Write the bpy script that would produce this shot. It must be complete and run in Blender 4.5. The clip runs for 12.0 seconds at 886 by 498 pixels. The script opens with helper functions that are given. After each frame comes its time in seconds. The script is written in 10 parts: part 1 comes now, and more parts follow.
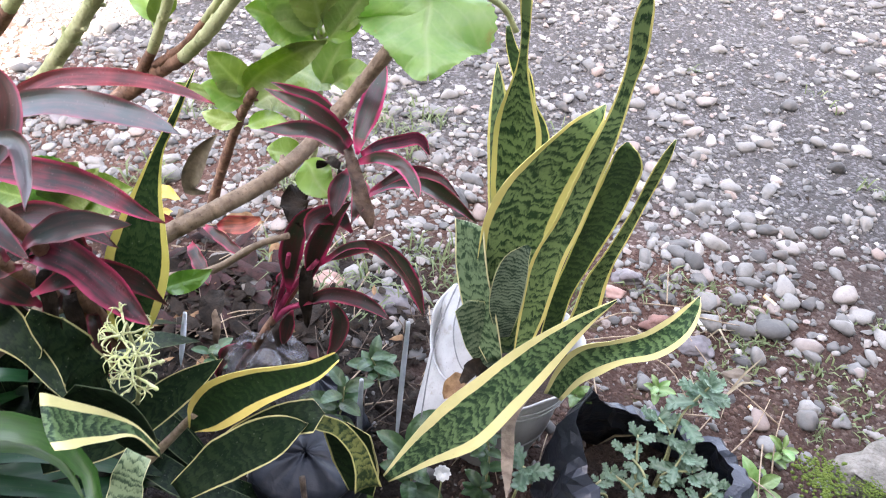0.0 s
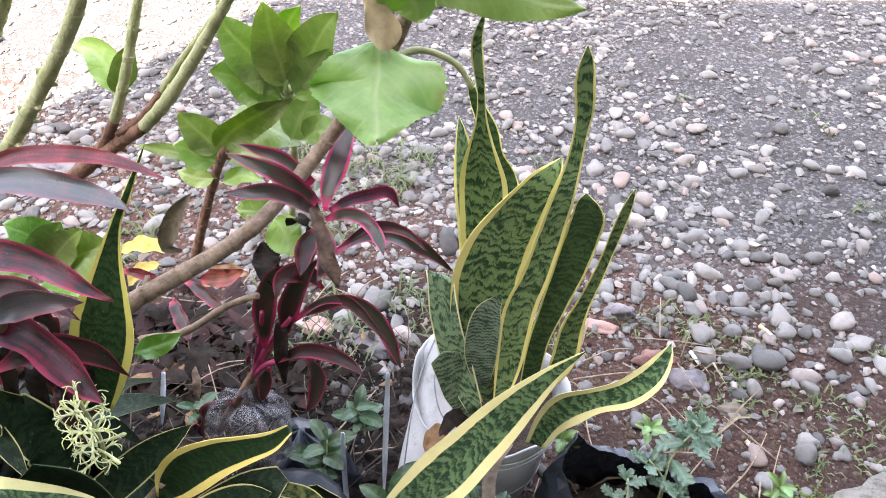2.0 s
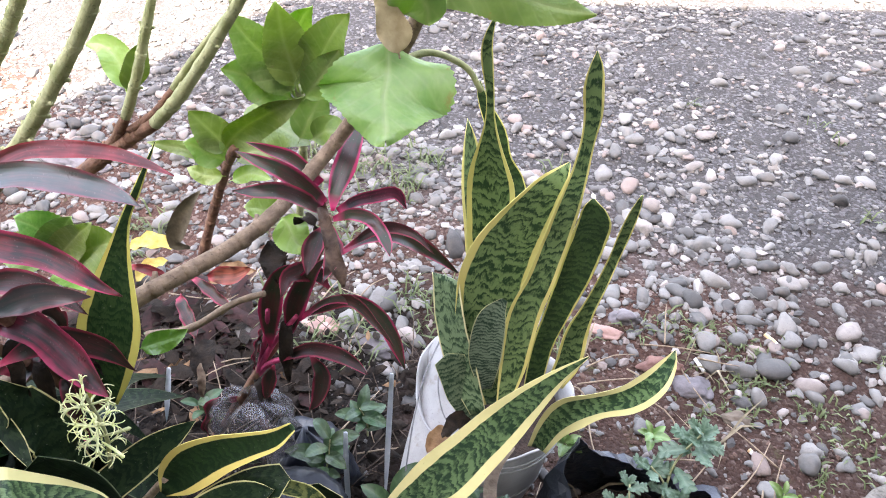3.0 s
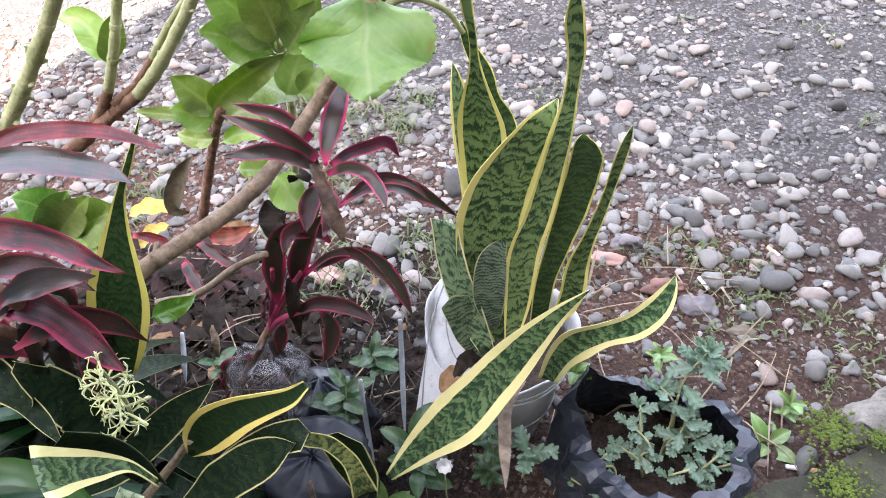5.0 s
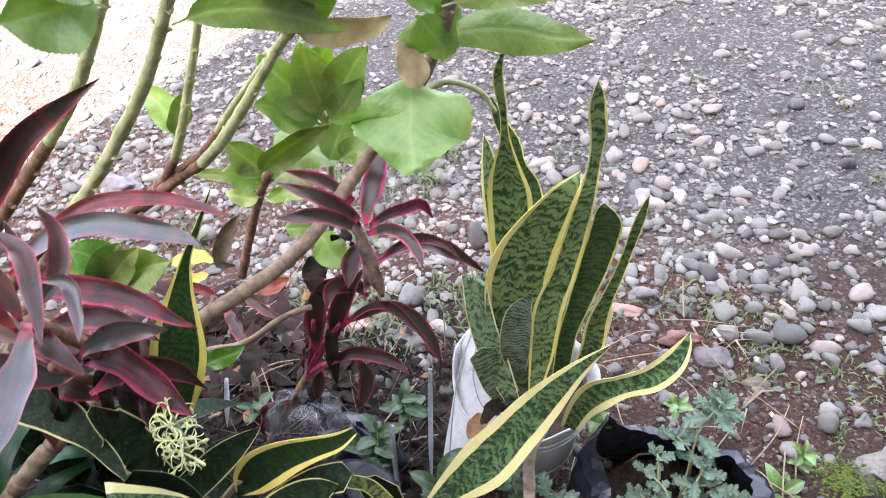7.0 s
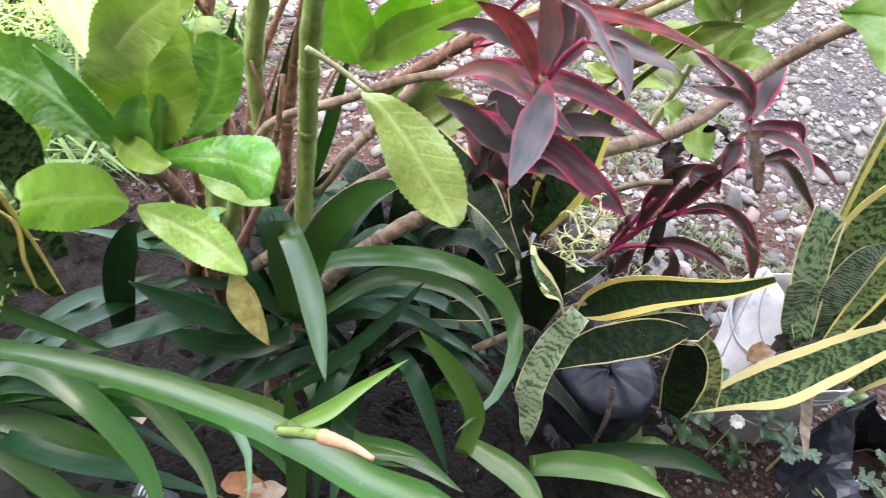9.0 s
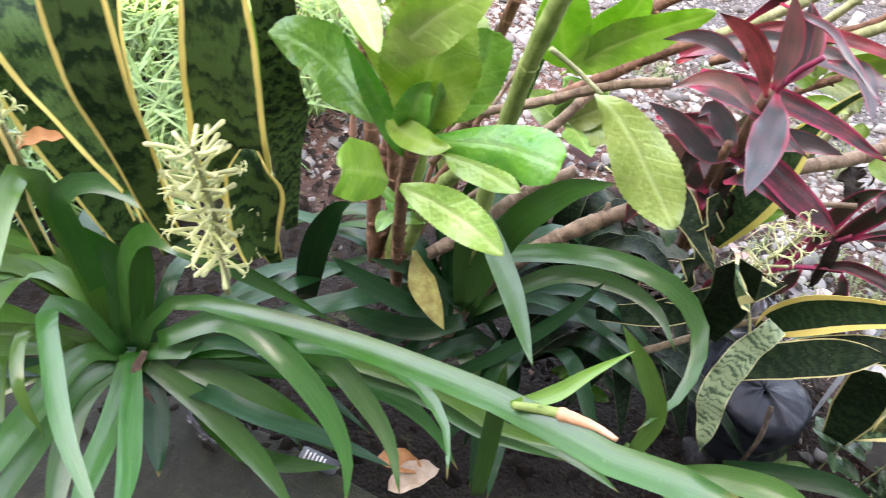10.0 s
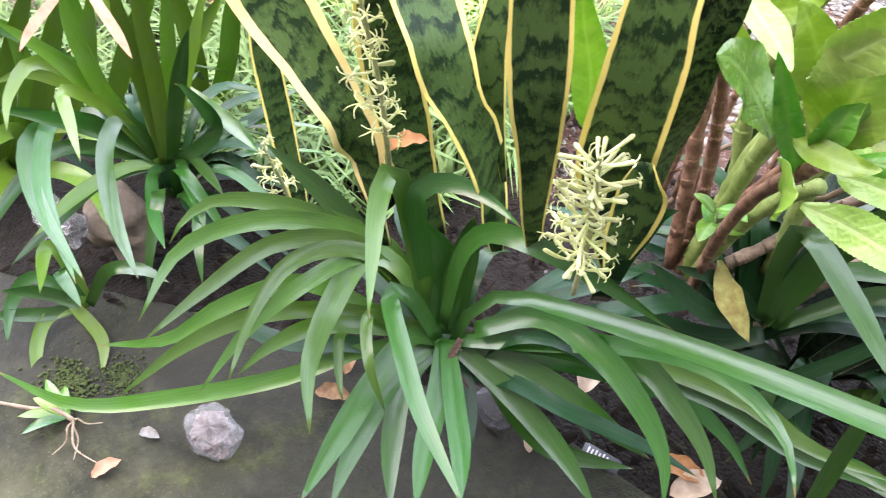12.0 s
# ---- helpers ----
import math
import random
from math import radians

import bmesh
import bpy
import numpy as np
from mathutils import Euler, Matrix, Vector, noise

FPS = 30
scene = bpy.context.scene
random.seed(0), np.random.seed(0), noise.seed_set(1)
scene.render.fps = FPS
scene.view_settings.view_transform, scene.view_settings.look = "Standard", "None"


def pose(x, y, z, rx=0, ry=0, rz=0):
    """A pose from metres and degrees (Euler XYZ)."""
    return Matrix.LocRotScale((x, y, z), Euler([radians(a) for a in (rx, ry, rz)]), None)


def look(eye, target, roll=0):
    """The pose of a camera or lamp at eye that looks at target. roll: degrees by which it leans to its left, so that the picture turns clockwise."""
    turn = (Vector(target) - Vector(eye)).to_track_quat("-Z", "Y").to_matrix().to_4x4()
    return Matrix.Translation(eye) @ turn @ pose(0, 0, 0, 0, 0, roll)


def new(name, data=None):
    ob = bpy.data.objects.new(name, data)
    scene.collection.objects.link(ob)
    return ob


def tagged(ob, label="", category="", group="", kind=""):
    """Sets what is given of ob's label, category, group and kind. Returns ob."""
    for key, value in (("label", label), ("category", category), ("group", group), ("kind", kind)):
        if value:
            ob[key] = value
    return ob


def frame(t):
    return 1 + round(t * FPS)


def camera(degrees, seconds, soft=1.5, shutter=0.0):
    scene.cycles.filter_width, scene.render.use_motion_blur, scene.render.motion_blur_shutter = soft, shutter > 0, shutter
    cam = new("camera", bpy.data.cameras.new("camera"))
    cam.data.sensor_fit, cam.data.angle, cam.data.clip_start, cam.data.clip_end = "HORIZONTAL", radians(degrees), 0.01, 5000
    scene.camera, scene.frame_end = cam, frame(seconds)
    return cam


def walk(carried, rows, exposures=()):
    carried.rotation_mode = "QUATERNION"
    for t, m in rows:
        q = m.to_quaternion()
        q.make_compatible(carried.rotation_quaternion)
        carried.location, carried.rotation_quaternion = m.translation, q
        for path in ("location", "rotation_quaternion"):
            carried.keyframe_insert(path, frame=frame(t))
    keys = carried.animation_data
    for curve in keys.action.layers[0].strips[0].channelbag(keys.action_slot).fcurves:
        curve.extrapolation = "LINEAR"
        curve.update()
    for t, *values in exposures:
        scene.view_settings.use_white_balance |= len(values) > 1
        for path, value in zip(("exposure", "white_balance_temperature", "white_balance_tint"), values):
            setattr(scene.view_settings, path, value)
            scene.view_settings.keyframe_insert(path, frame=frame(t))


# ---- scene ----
cam = camera(62.5, 12.0, soft=1.0, shutter=0.25)
PATH = [
    (0, (0.191, 0.183, 1.069), (0.08, 1.59, -0.348), 6.1),
    (0.5, (0.22, 0.205, 1.084), (0.109, 1.644, -0.3), 4.1),
    (1, (0.236, 0.216, 1.091), (0.145, 1.657, -0.293), 3.2),
    (1.5, (0.233, 0.214, 1.093), (0.095, 1.669, -0.273), 2.7),
    (2, (0.237, 0.215, 1.093), (0.078, 1.663, -0.278), 2.7),
    (2.5, (0.238, 0.214, 1.094), (0.071, 1.665, -0.272), 3.0),
    (4.3, (0.23, 0.2, 1.096), (-0.011, 1.627, -0.285), 2.3),
    (4.5, (0.224, 0.192, 1.107), (-0.048, 1.6, -0.287), 0.7),
    (5, (0.244, 0.219, 1.108), (0.073, 1.539, -0.385), -1.8),
    (5.5, (0.237, 0.217, 1.128), (0.063, 1.544, -0.359), -2.1),
    (6, (0.229, 0.218, 1.137), (0.087, 1.518, -0.376), -2.0),
    (6.5, (0.24, 0.202, 1.174), (0.015, 1.613, -0.225), -4.5),
    (6.7, (0.241, 0.197, 1.177), (0.019, 1.607, -0.225), -4.1),
    (8.3, (0.054, 0.035, 1.109), (-0.247, 1.363, -0.356), 9.6),
    (8.5, (0.026, 0.011, 1.105), (-0.318, 1.332, -0.357), 9.7),
    (9, (-0.039, -0.054, 1.095), (-0.499, 1.214, -0.382), 10.2),
    (9.5, (-0.079, -0.092, 1.095), (-0.612, 1.146, -0.382), 9.4),
    (10, (-0.142, -0.156, 1.094), (-0.776, 1.024, -0.391), 9.1),
    (10.5, (-0.197, -0.199, 1.098), (-0.907, 0.913, -0.404), 7.0),
    (11, (-0.238, -0.237, 1.104), (-1.01, 0.817, -0.409), 5.2),
    (11.5, (-0.272, -0.267, 1.107), (-1.112, 0.708, -0.424), 2.2),
    (12, (-0.297, -0.295, 1.115), (-1.232, 0.604, -0.406), -0.9),
]
walk(cam, [(t, look(eye, target, roll)) for t, eye, target, roll in PATH], exposures=[(0.0, 3.2, 6950, 18), (1.0, 3.08, 6950, 18), (6.5, 3.07, 6950, 18), (8.5, 3.16, 7050, 18), (9.0, 3.27, 7150, 18), (11.0, 3.48, 7300, 20), (12.0, 3.56, 7300, 20)])

# ---- light ----
world = bpy.data.worlds.new("sky")
world.use_nodes = True
scene.world = world
wn = world.node_tree.nodes
sky = wn.new("ShaderNodeTexSky")
sky.sky_type, sky.sun_disc = "NISHITA", False
SUN_EL, SUN_AZ = 55.0, 188.0   # the sun stands behind the camera, beyond the added roof
sky.sun_elevation, sky.sun_rotation = radians(SUN_EL), radians(SUN_AZ)
sky.dust_density, sky.air_density, sky.ozone_density = 3.0, 1.0, 1.0
haze = wn.new("ShaderNodeMix")   # thin bright cloud over the whole sky
haze.data_type, haze.blend_type = "RGBA", "ADD"
haze.inputs[0].default_value = 1.0
haze.inputs[7].default_value = (1.6, 1.65, 1.7, 1.0)
world.node_tree.links.new(sky.outputs["Color"], haze.inputs[6])
world.node_tree.links.new(haze.outputs[2], wn["Background"].inputs["Color"])
wn["Background"].inputs["Strength"].default_value = 0.15
to_sun = Vector((math.sin(radians(SUN_AZ)) * math.cos(radians(SUN_EL)), math.cos(radians(SUN_AZ)) * math.cos(radians(SUN_EL)), math.sin(radians(SUN_EL))))
sun = new("sun", bpy.data.lights.new("sun", "SUN"))
sun.data.energy, sun.data.angle, sun.data.color = 5.0, radians(0.53), (1.0, 0.95, 0.87)
sun.rotation_euler = to_sun.to_track_quat("Z", "Y").to_euler()
sun.location = to_sun * 20


# ---- materials ----
class Mat:
    """A small builder of node materials."""

    def __init__(self, name, rough=0.6, spec=0.5):
        self.m = bpy.data.materials.new(name)
        self.m.use_nodes = True
        self.nt = self.m.node_tree
        self.b = self.nt.nodes["Principled BSDF"]
        self.out = self.nt.nodes["Material Output"]
        self.b.inputs["Roughness"].default_value = rough
        self.b.inputs["Specular IOR Level"].default_value = spec

    def node(self, kind, **put):
        n = self.nt.nodes.new(kind)
        for k, v in put.items():
            if k in n.inputs:
                self.plug(n.inputs[k], v)
        return n

    def plug(self, socket, v):
        if isinstance(v, bpy.types.NodeSocket):
            self.nt.links.new(v, socket)
        else:
            socket.default_value = v

    def uv(self, name):
        n = self.nt.nodes.new("ShaderNodeUVMap")
        n.uv_map = name
        return n.outputs["UV"]

    def obj(self):
        return self.nt.nodes.new("ShaderNodeTexCoord").outputs["Object"]

    def place(self):
        return self.nt.nodes.new("ShaderNodeNewGeometry").outputs["Position"]

    def rand(self):
        return self.nt.nodes.new("ShaderNodeObjectInfo").outputs["Random"]

    def island(self):
        return self.nt.nodes.new("ShaderNodeNewGeometry").outputs["Random Per Island"]

    def xyz(self, v):
        n = self.node("ShaderNodeSeparateXYZ")
        self.plug(n.inputs[0], v)
        return n.outputs

    def math(self, op, a, b=0.0, c=0.0):
        n = self.nt.nodes.new("ShaderNodeMath")
        n.operation = op
        for s, v in zip(n.inputs, (a, b, c)):
            self.plug(s, v)
        return n.outputs[0]

    def scaled(self, v, sx, sy, sz):
        n = self.nt.nodes.new("ShaderNodeMapping")
        self.plug(n.inputs["Vector"], v)
        n.inputs["Scale"].default_value = (sx, sy, sz)
        return n.outputs[0]

    def noise(self, v, scale, detail=3.0, rough=0.55):
        n = self.node("ShaderNodeTexNoise", Scale=scale, Detail=detail, Roughness=rough)
        self.plug(n.inputs["Vector"], v)
        return n.outputs["Fac"]

    def cells(self, v, scale, out="Distance"):
        n = self.node("ShaderNodeTexVoronoi", Scale=scale)
        self.plug(n.inputs["Vector"], v)
        return n.outputs[out]

    def ramp(self, fac, *stops):
        n = self.nt.nodes.new("ShaderNodeValToRGB")
        self.plug(n.inputs[0], fac)
        e = n.color_ramp.elements
        while len(e) < len(stops):
            e.new(0.5)
        for el, (p, c) in zip(e, stops):
            el.position = p
            el.color = (*c, 1) if isinstance(c, tuple) else (c, c, c, 1)
        return n.outputs[0]

    def mix(self, fac, a, b, mode="MIX"):
        n = self.nt.nodes.new("ShaderNodeMix")
        n.data_type, n.blend_type = "RGBA", mode
        self.plug(n.inputs[0], fac)
        for s, v in ((n.inputs[6], a), (n.inputs[7], b)):
            self.plug(s, (*v, 1) if isinstance(v, tuple) and len(v) == 3 else v)
        return n.outputs[2]

    def hsv(self, col, h=0.5, s=1.0, v=1.0):
        n = self.node("ShaderNodeHueSaturation", Hue=h, Saturation=s, Value=v)
        self.plug(n.inputs["Color"], col)
        return n.outputs[0]

    def color(self, v):
        self.plug(self.b.inputs["Base Color"], (*v, 1) if isinstance(v, tuple) else v)
        self.col = v
        return self

    def rough(self, v):
        self.plug(self.b.inputs["Roughness"], v)
        return self

    def bump(self, h, strength=0.3, dist=0.002):
        n = self.node("ShaderNodeBump", Strength=strength, Distance=dist)
        self.plug(n.inputs["Height"], h)
        self.plug(self.b.inputs["Normal"], n.outputs[0])
        return self

    def thin(self, amount, tint=(1.0, 1.0, 1.0)):
        """Light passes through the leaf."""
        tr = self.nt.nodes.new("ShaderNodeBsdfTranslucent")
        c = self.mix(1.0, self.col, tint, "MULTIPLY")
        self.plug(tr.inputs["Color"], c)
        mx = self.nt.nodes.new("ShaderNodeMixShader")
        mx.inputs[0].default_value = amount
        self.nt.links.new(self.b.outputs[0], mx.inputs[1])
        self.nt.links.new(tr.outputs[0], mx.inputs[2])
        self.nt.links.new(mx.outputs[0], self.out.inputs["Surface"])
        return self


def edge_of(k):
    """How far from the blade's middle line: 0 there, 1 at its margin."""
    u = k.xyz(k.uv("rel"))[0]
    return k.math("ABSOLUTE", k.math("MULTIPLY_ADD", u, 2.0, -1.0))


def mat_snake(name, dark, pale, rim, rim_at, bands=95.0, cover=0.5, thin=0.06, spec=0.3, zig=0.7, step=0.016):
    """Dark green blade with ragged pale cross bands and a coloured margin."""
    k = Mat(name, 0.4, spec)
    ln = k.uv("len")
    x, y, _ = k.xyz(ln)
    turn = k.node("ShaderNodeCombineXYZ")
    k.plug(turn.inputs[0], k.math("ADD", x, k.math("MULTIPLY", k.rand(), 7.0)))
    k.plug(turn.inputs[1], k.math("MULTIPLY_ADD", k.rand(), 3.0, y))
    at = turn.outputs[0]
    slow = k.noise(k.scaled(at, 1, 0.4, 1), 0.8 / step, 2.0, 0.5)
    teeth = k.noise(k.scaled(at, 1, 0.22, 1), 3.4 / step, 3.0, 0.7)
    broken = k.noise(at, 1.3 / step, 3.0, 0.6)
    patch = k.noise(at, 0.3 / step, 2.0, 0.5)
    ph = k.math("MULTIPLY", y, bands)
    ph = k.math("MULTIPLY_ADD", slow, zig * 5.5, ph)
    ph = k.math("MULTIPLY_ADD", teeth, zig * 2.2, ph)
    ph = k.math("MULTIPLY_ADD", patch, 2.5, ph)
    saw = k.math("FRACT", ph)
    band = k.ramp(saw, (0.0, 0.0), (0.16, 1.0), (0.5, 0.75), (1.0, 0.0))
    grain = k.noise(k.scaled(at, 1, 0.3, 1), 11.0 / step, 2.0, 0.65)
    f = k.math("ADD", k.math("MULTIPLY", band, 0.75), k.math("MULTIPLY_ADD", broken, 2.2, -1.1))
    f = k.math("ADD", f, k.math("MULTIPLY_ADD", grain, 1.0, -0.5))
    f = k.math("ADD", f, k.math("MULTIPLY_ADD", patch, 0.7, -0.35))
    col = k.mix(k.ramp(f, (0.6 - cover, 0.0), (1.15 - cover, 1.0)), dark, pale)
    col = k.hsv(col, 0.5, 1.0, k.math("MULTIPLY_ADD", k.rand(), 0.3, 0.87))
    rimcol = k.mix(k.noise(ln, 35.0, 3.0), rim, tuple(min(1, c * 1.2 + 0.05) for c in rim))
    scar = k.ramp(k.noise(k.scaled(ln, 2, 0.5, 1), 120.0, 3.0, 0.7), (0.66, 0.0), (0.74, 1.0))
    rimcol = k.mix(k.math("MULTIPLY", scar, 0.4), rimcol, (0.3, 0.17, 0.07))
    e = k.math("ADD", edge_of(k), k.math("MULTIPLY_ADD", k.noise(ln, 16.0, 4.0, 0.6), 0.2, -0.1))
    col = k.mix(k.ramp(e, (rim_at - 0.012, 0.0), (rim_at + 0.012, 1.0)), col, rimcol)
    spots = k.ramp(k.noise(ln, 260.0, 2.0, 0.5), (0.69, 0.0), (0.72, 1.0))
    col = k.mix(k.math("MULTIPLY", spots, 0.13), col, (0.5, 0.52, 0.42))
    k.color(col).rough(k.math("MULTIPLY_ADD", k.noise(ln, 60.0, 3.0), 0.3, 0.3))
    return k.bump(k.math("ADD", k.noise(k.scaled(ln, 1, 0.08, 1), 300.0, 2.0), k.math("MULTIPLY", k.noise(ln, 60.0), 0.8)), 0.25, 0.002).thin(thin).m


def mat_cordyline(name, core, flush, rim, rim_at=0.8, thin=0.12, spec=0.15, even=0.1):
    k = Mat(name, 0.45, spec)
    k.b.inputs["Coat Weight"].default_value = min(1.0, spec)
    k.b.inputs["Coat Roughness"].default_value = 0.3
    ln, rel = k.uv("len"), k.uv("rel")
    streak = k.noise(k.scaled(ln, 1, 0.05, 1), 260.0, 3.0, 0.6)
    big = k.noise(ln, 22.0, 3.0)
    col = k.mix(k.ramp(k.math("MULTIPLY_ADD", k.math("SUBTRACT", streak, 0.5), 0.8, big), (0.38, 0.0), (0.68, 1.0)), core, flush)
    col = k.hsv(col, k.math("MULTIPLY_ADD", k.rand(), 0.03, 0.485), 1.0, k.math("MULTIPLY_ADD", k.rand(), 0.5, 0.75))
    e = k.math("ADD", edge_of(k), k.math("MULTIPLY_ADD", k.noise(k.scaled(ln, 1.0, 0.4, 1.0), 48.0, 3.0), 0.7, -0.35))
    vary = k.ramp(k.noise(k.scaled(ln, 1.6, 0.5, 1.0), 30.0, 3.0), (0.34, even), (0.6, 1.0))
    col = k.mix(k.math("MULTIPLY", k.ramp(e, (rim_at - 0.12, 0.0), (rim_at + 0.1, 1.0)), vary), col, rim)
    v = k.xyz(rel)[1]
    col = k.mix(k.ramp(v, (0.03, 1.0), (0.16, 0.0)), col, rim)
    spots = k.ramp(k.noise(ln, 330.0, 2.0), (0.66, 0.0), (0.7, 1.0))
    col = k.mix(k.math("MULTIPLY", spots, 0.12), col, (0.4, 0.3, 0.3))
    k.color(col).rough(k.math("MULTIPLY_ADD", k.noise(ln, 50.0, 3.0), 0.25, 0.2))
    return k.bump(k.noise(k.scaled(ln, 1, 0.03, 1), 380.0, 2.0), 0.35, 0.001).thin(thin, (1.0, 0.7, 0.8)).m


def mat_strap(name, a, b, rough=0.27, spec=0.36):
    k = Mat(name, rough, spec)
    k.b.inputs["Coat Weight"].default_value = min(1.0, 1.5 * spec)   # a waxy skin
    k.b.inputs["Coat Roughness"].default_value = 0.22
    k.b.inputs["Coat IOR"].default_value = 1.58
    k.b.inputs["Specular IOR Level"].default_value = 0.2
    ln, rel = k.uv("len"), k.uv("rel")
    streak = k.noise(k.scaled(ln, 1, 0.02, 1), 700.0, 3.0, 0.6)
    col = k.mix(k.ramp(streak, (0.1, 0.0), (0.9, 1.0)), a, b)
    big = k.noise(ln, 9.0, 2.0)
    col = k.hsv(col, k.math("MULTIPLY_ADD", k.rand(), 0.025, 0.49), k.math("MULTIPLY_ADD", big, 0.5, 0.75), k.math("MULTIPLY_ADD", k.rand(), 0.45, 0.75))
    mid = k.ramp(edge_of(k), (0.0, 1.0), (0.14, 0.0))
    col = k.mix(k.math("MULTIPLY", mid, 0.04), col, (0.2, 0.32, 0.08))
    v = k.xyz(rel)[1]
    tip = k.ramp(k.math("ADD", v, k.math("MULTIPLY_ADD", k.noise(ln, 40.0), 0.1, -0.05)), (0.965, 0.0), (1.0, 1.0))
    col = k.mix(k.math("MULTIPLY", tip, k.rand()), col, (0.3, 0.2, 0.06))
    spots = k.ramp(k.noise(ln, 190.0, 2.0, 0.5), (0.7, 0.0), (0.73, 1.0))
    col = k.mix(k.math("MULTIPLY", spots, 0.1), col, (0.3, 0.32, 0.16))
    k.color(col).rough(k.math("MULTIPLY_ADD", k.noise(ln, 45.0, 3.0), 0.14, rough - 0.04))
    swell = k.noise(k.scaled(ln, 1.0, 0.45, 1.0), 26.0, 2.0)
    return k.bump(k.math("MULTIPLY_ADD", k.noise(k.scaled(ln, 1, 0.01, 1), 500.0, 2.0), 0.03, swell), 0.6, 0.008).thin(0.2, (1.0, 1.15, 0.4)).m


def mat_broad(name, a, b, vein, rough=0.36, thin=0.3):
    """Broad soft leaves with herringbone veins and puckered flesh."""
    k = Mat(name, rough, 0.5)
    k.b.inputs["Coat Weight"].default_value = 0.6
    k.b.inputs["Coat Roughness"].default_value = 0.2
    ln, rel = k.uv("len"), k.uv("rel")
    x, y, _ = k.xyz(ln)
    e = edge_of(k)
    ax = k.math("ABSOLUTE", x)
    ph = k.math("MULTIPLY_ADD", k.math("SUBTRACT", y, k.math("MULTIPLY", ax, 0.75)), 2 * math.pi / 0.0155, k.math("MULTIPLY", k.noise(ln, 20.0, 2.0), 5.0))
    rib = k.math("POWER", k.math("MULTIPLY_ADD", k.math("SINE", ph), 0.5, 0.5), 10.0)
    mid = k.ramp(ax, (0.0, 1.0), (0.0022, 0.0))
    web = k.ramp(k.cells(ln, 190.0), (0.0, 0.0), (0.6, 1.0))
    big = k.noise(ln, 28.0, 3.0)
    col = k.mix(k.ramp(big, (0.35, 0.0), (0.68, 1.0)), a, b)
    col = k.hsv(col, k.math("MULTIPLY_ADD", k.rand(), 0.03, 0.485), 1.0, k.math("MULTIPLY_ADD", k.rand(), 0.35, 0.8))
    veins = k.math("MAXIMUM", k.math("MULTIPLY", rib, 0.3), mid)
    col = k.mix(k.math("MULTIPLY", veins, 0.5), col, vein)
    pale = k.ramp(k.noise(ln, 48.0, 3.0, 0.6), (0.5, 0.0), (0.72, 1.0))
    col = k.mix(k.math("MULTIPLY", pale, 0.3), col, vein)
    brown = k.ramp(k.math("ADD", k.math("MULTIPLY", e, 0.25), k.noise(ln, 75.0, 3.0, 0.6)), (0.83, 0.0), (0.92, 1.0))
    col = k.mix(k.math("MULTIPLY", brown, 0.6), col, (0.34, 0.25, 0.08))
    k.color(col)
    k.rough(k.math("MULTIPLY_ADD", k.noise(ln, 90.0), 0.25, rough - 0.12))
    h = k.math("SUBTRACT", k.math("MULTIPLY", web, 0.5), k.math("MULTIPLY", veins, 0.9))
    return k.bump(k.math("ADD", h, k.math("MULTIPLY_ADD", k.noise(ln, 75.0), 1.6, k.math("MULTIPLY", k.noise(ln, 32.0, 2.0), 3.0))), 0.33, 0.0035).thin(thin, (1.15, 1.2, 0.5)).m


def mat_bark(name, a, b, scale=60.0):
    k = Mat(name, 0.75, 0.3)
    p = k.place()
    f = k.noise(p, scale, 4.0, 0.6)
    col = k.mix(k.ramp(f, (0.35, 0.0), (0.68, 1.0)), a, b)
    spots = k.ramp(k.noise(p, scale * 5, 2.0), (0.62, 0.0), (0.7, 1.0))
    col = k.mix(k.math("MULTIPLY", spots, 0.5), col, tuple(c * 0.4 for c in a))
    k.color(col)
    return k.bump(k.math("ADD", f, k.math("MULTIPLY", k.noise(p, scale * 6, 3.0), 0.6)), 0.6, 0.003).m


def mat_plain(name, a, b, rough=0.6, scale=40.0, bump=0.3, dist=0.002, spec=0.4, thin=0.0):
    k = Mat(name, rough, spec)
    p = k.place()
    f = k.noise(p, scale, 4.0, 0.6)
    col = k.mix(k.ramp(f, (0.32, 0.0), (0.7, 1.0)), a, b)
    col = k.hsv(col, 0.5, 1.0, k.math("MULTIPLY_ADD", k.rand(), 0.35, 0.82))
    k.color(col).bump(k.noise(p, scale * 3, 3.0), bump, dist)
    return k.thin(thin).m if thin else k.m


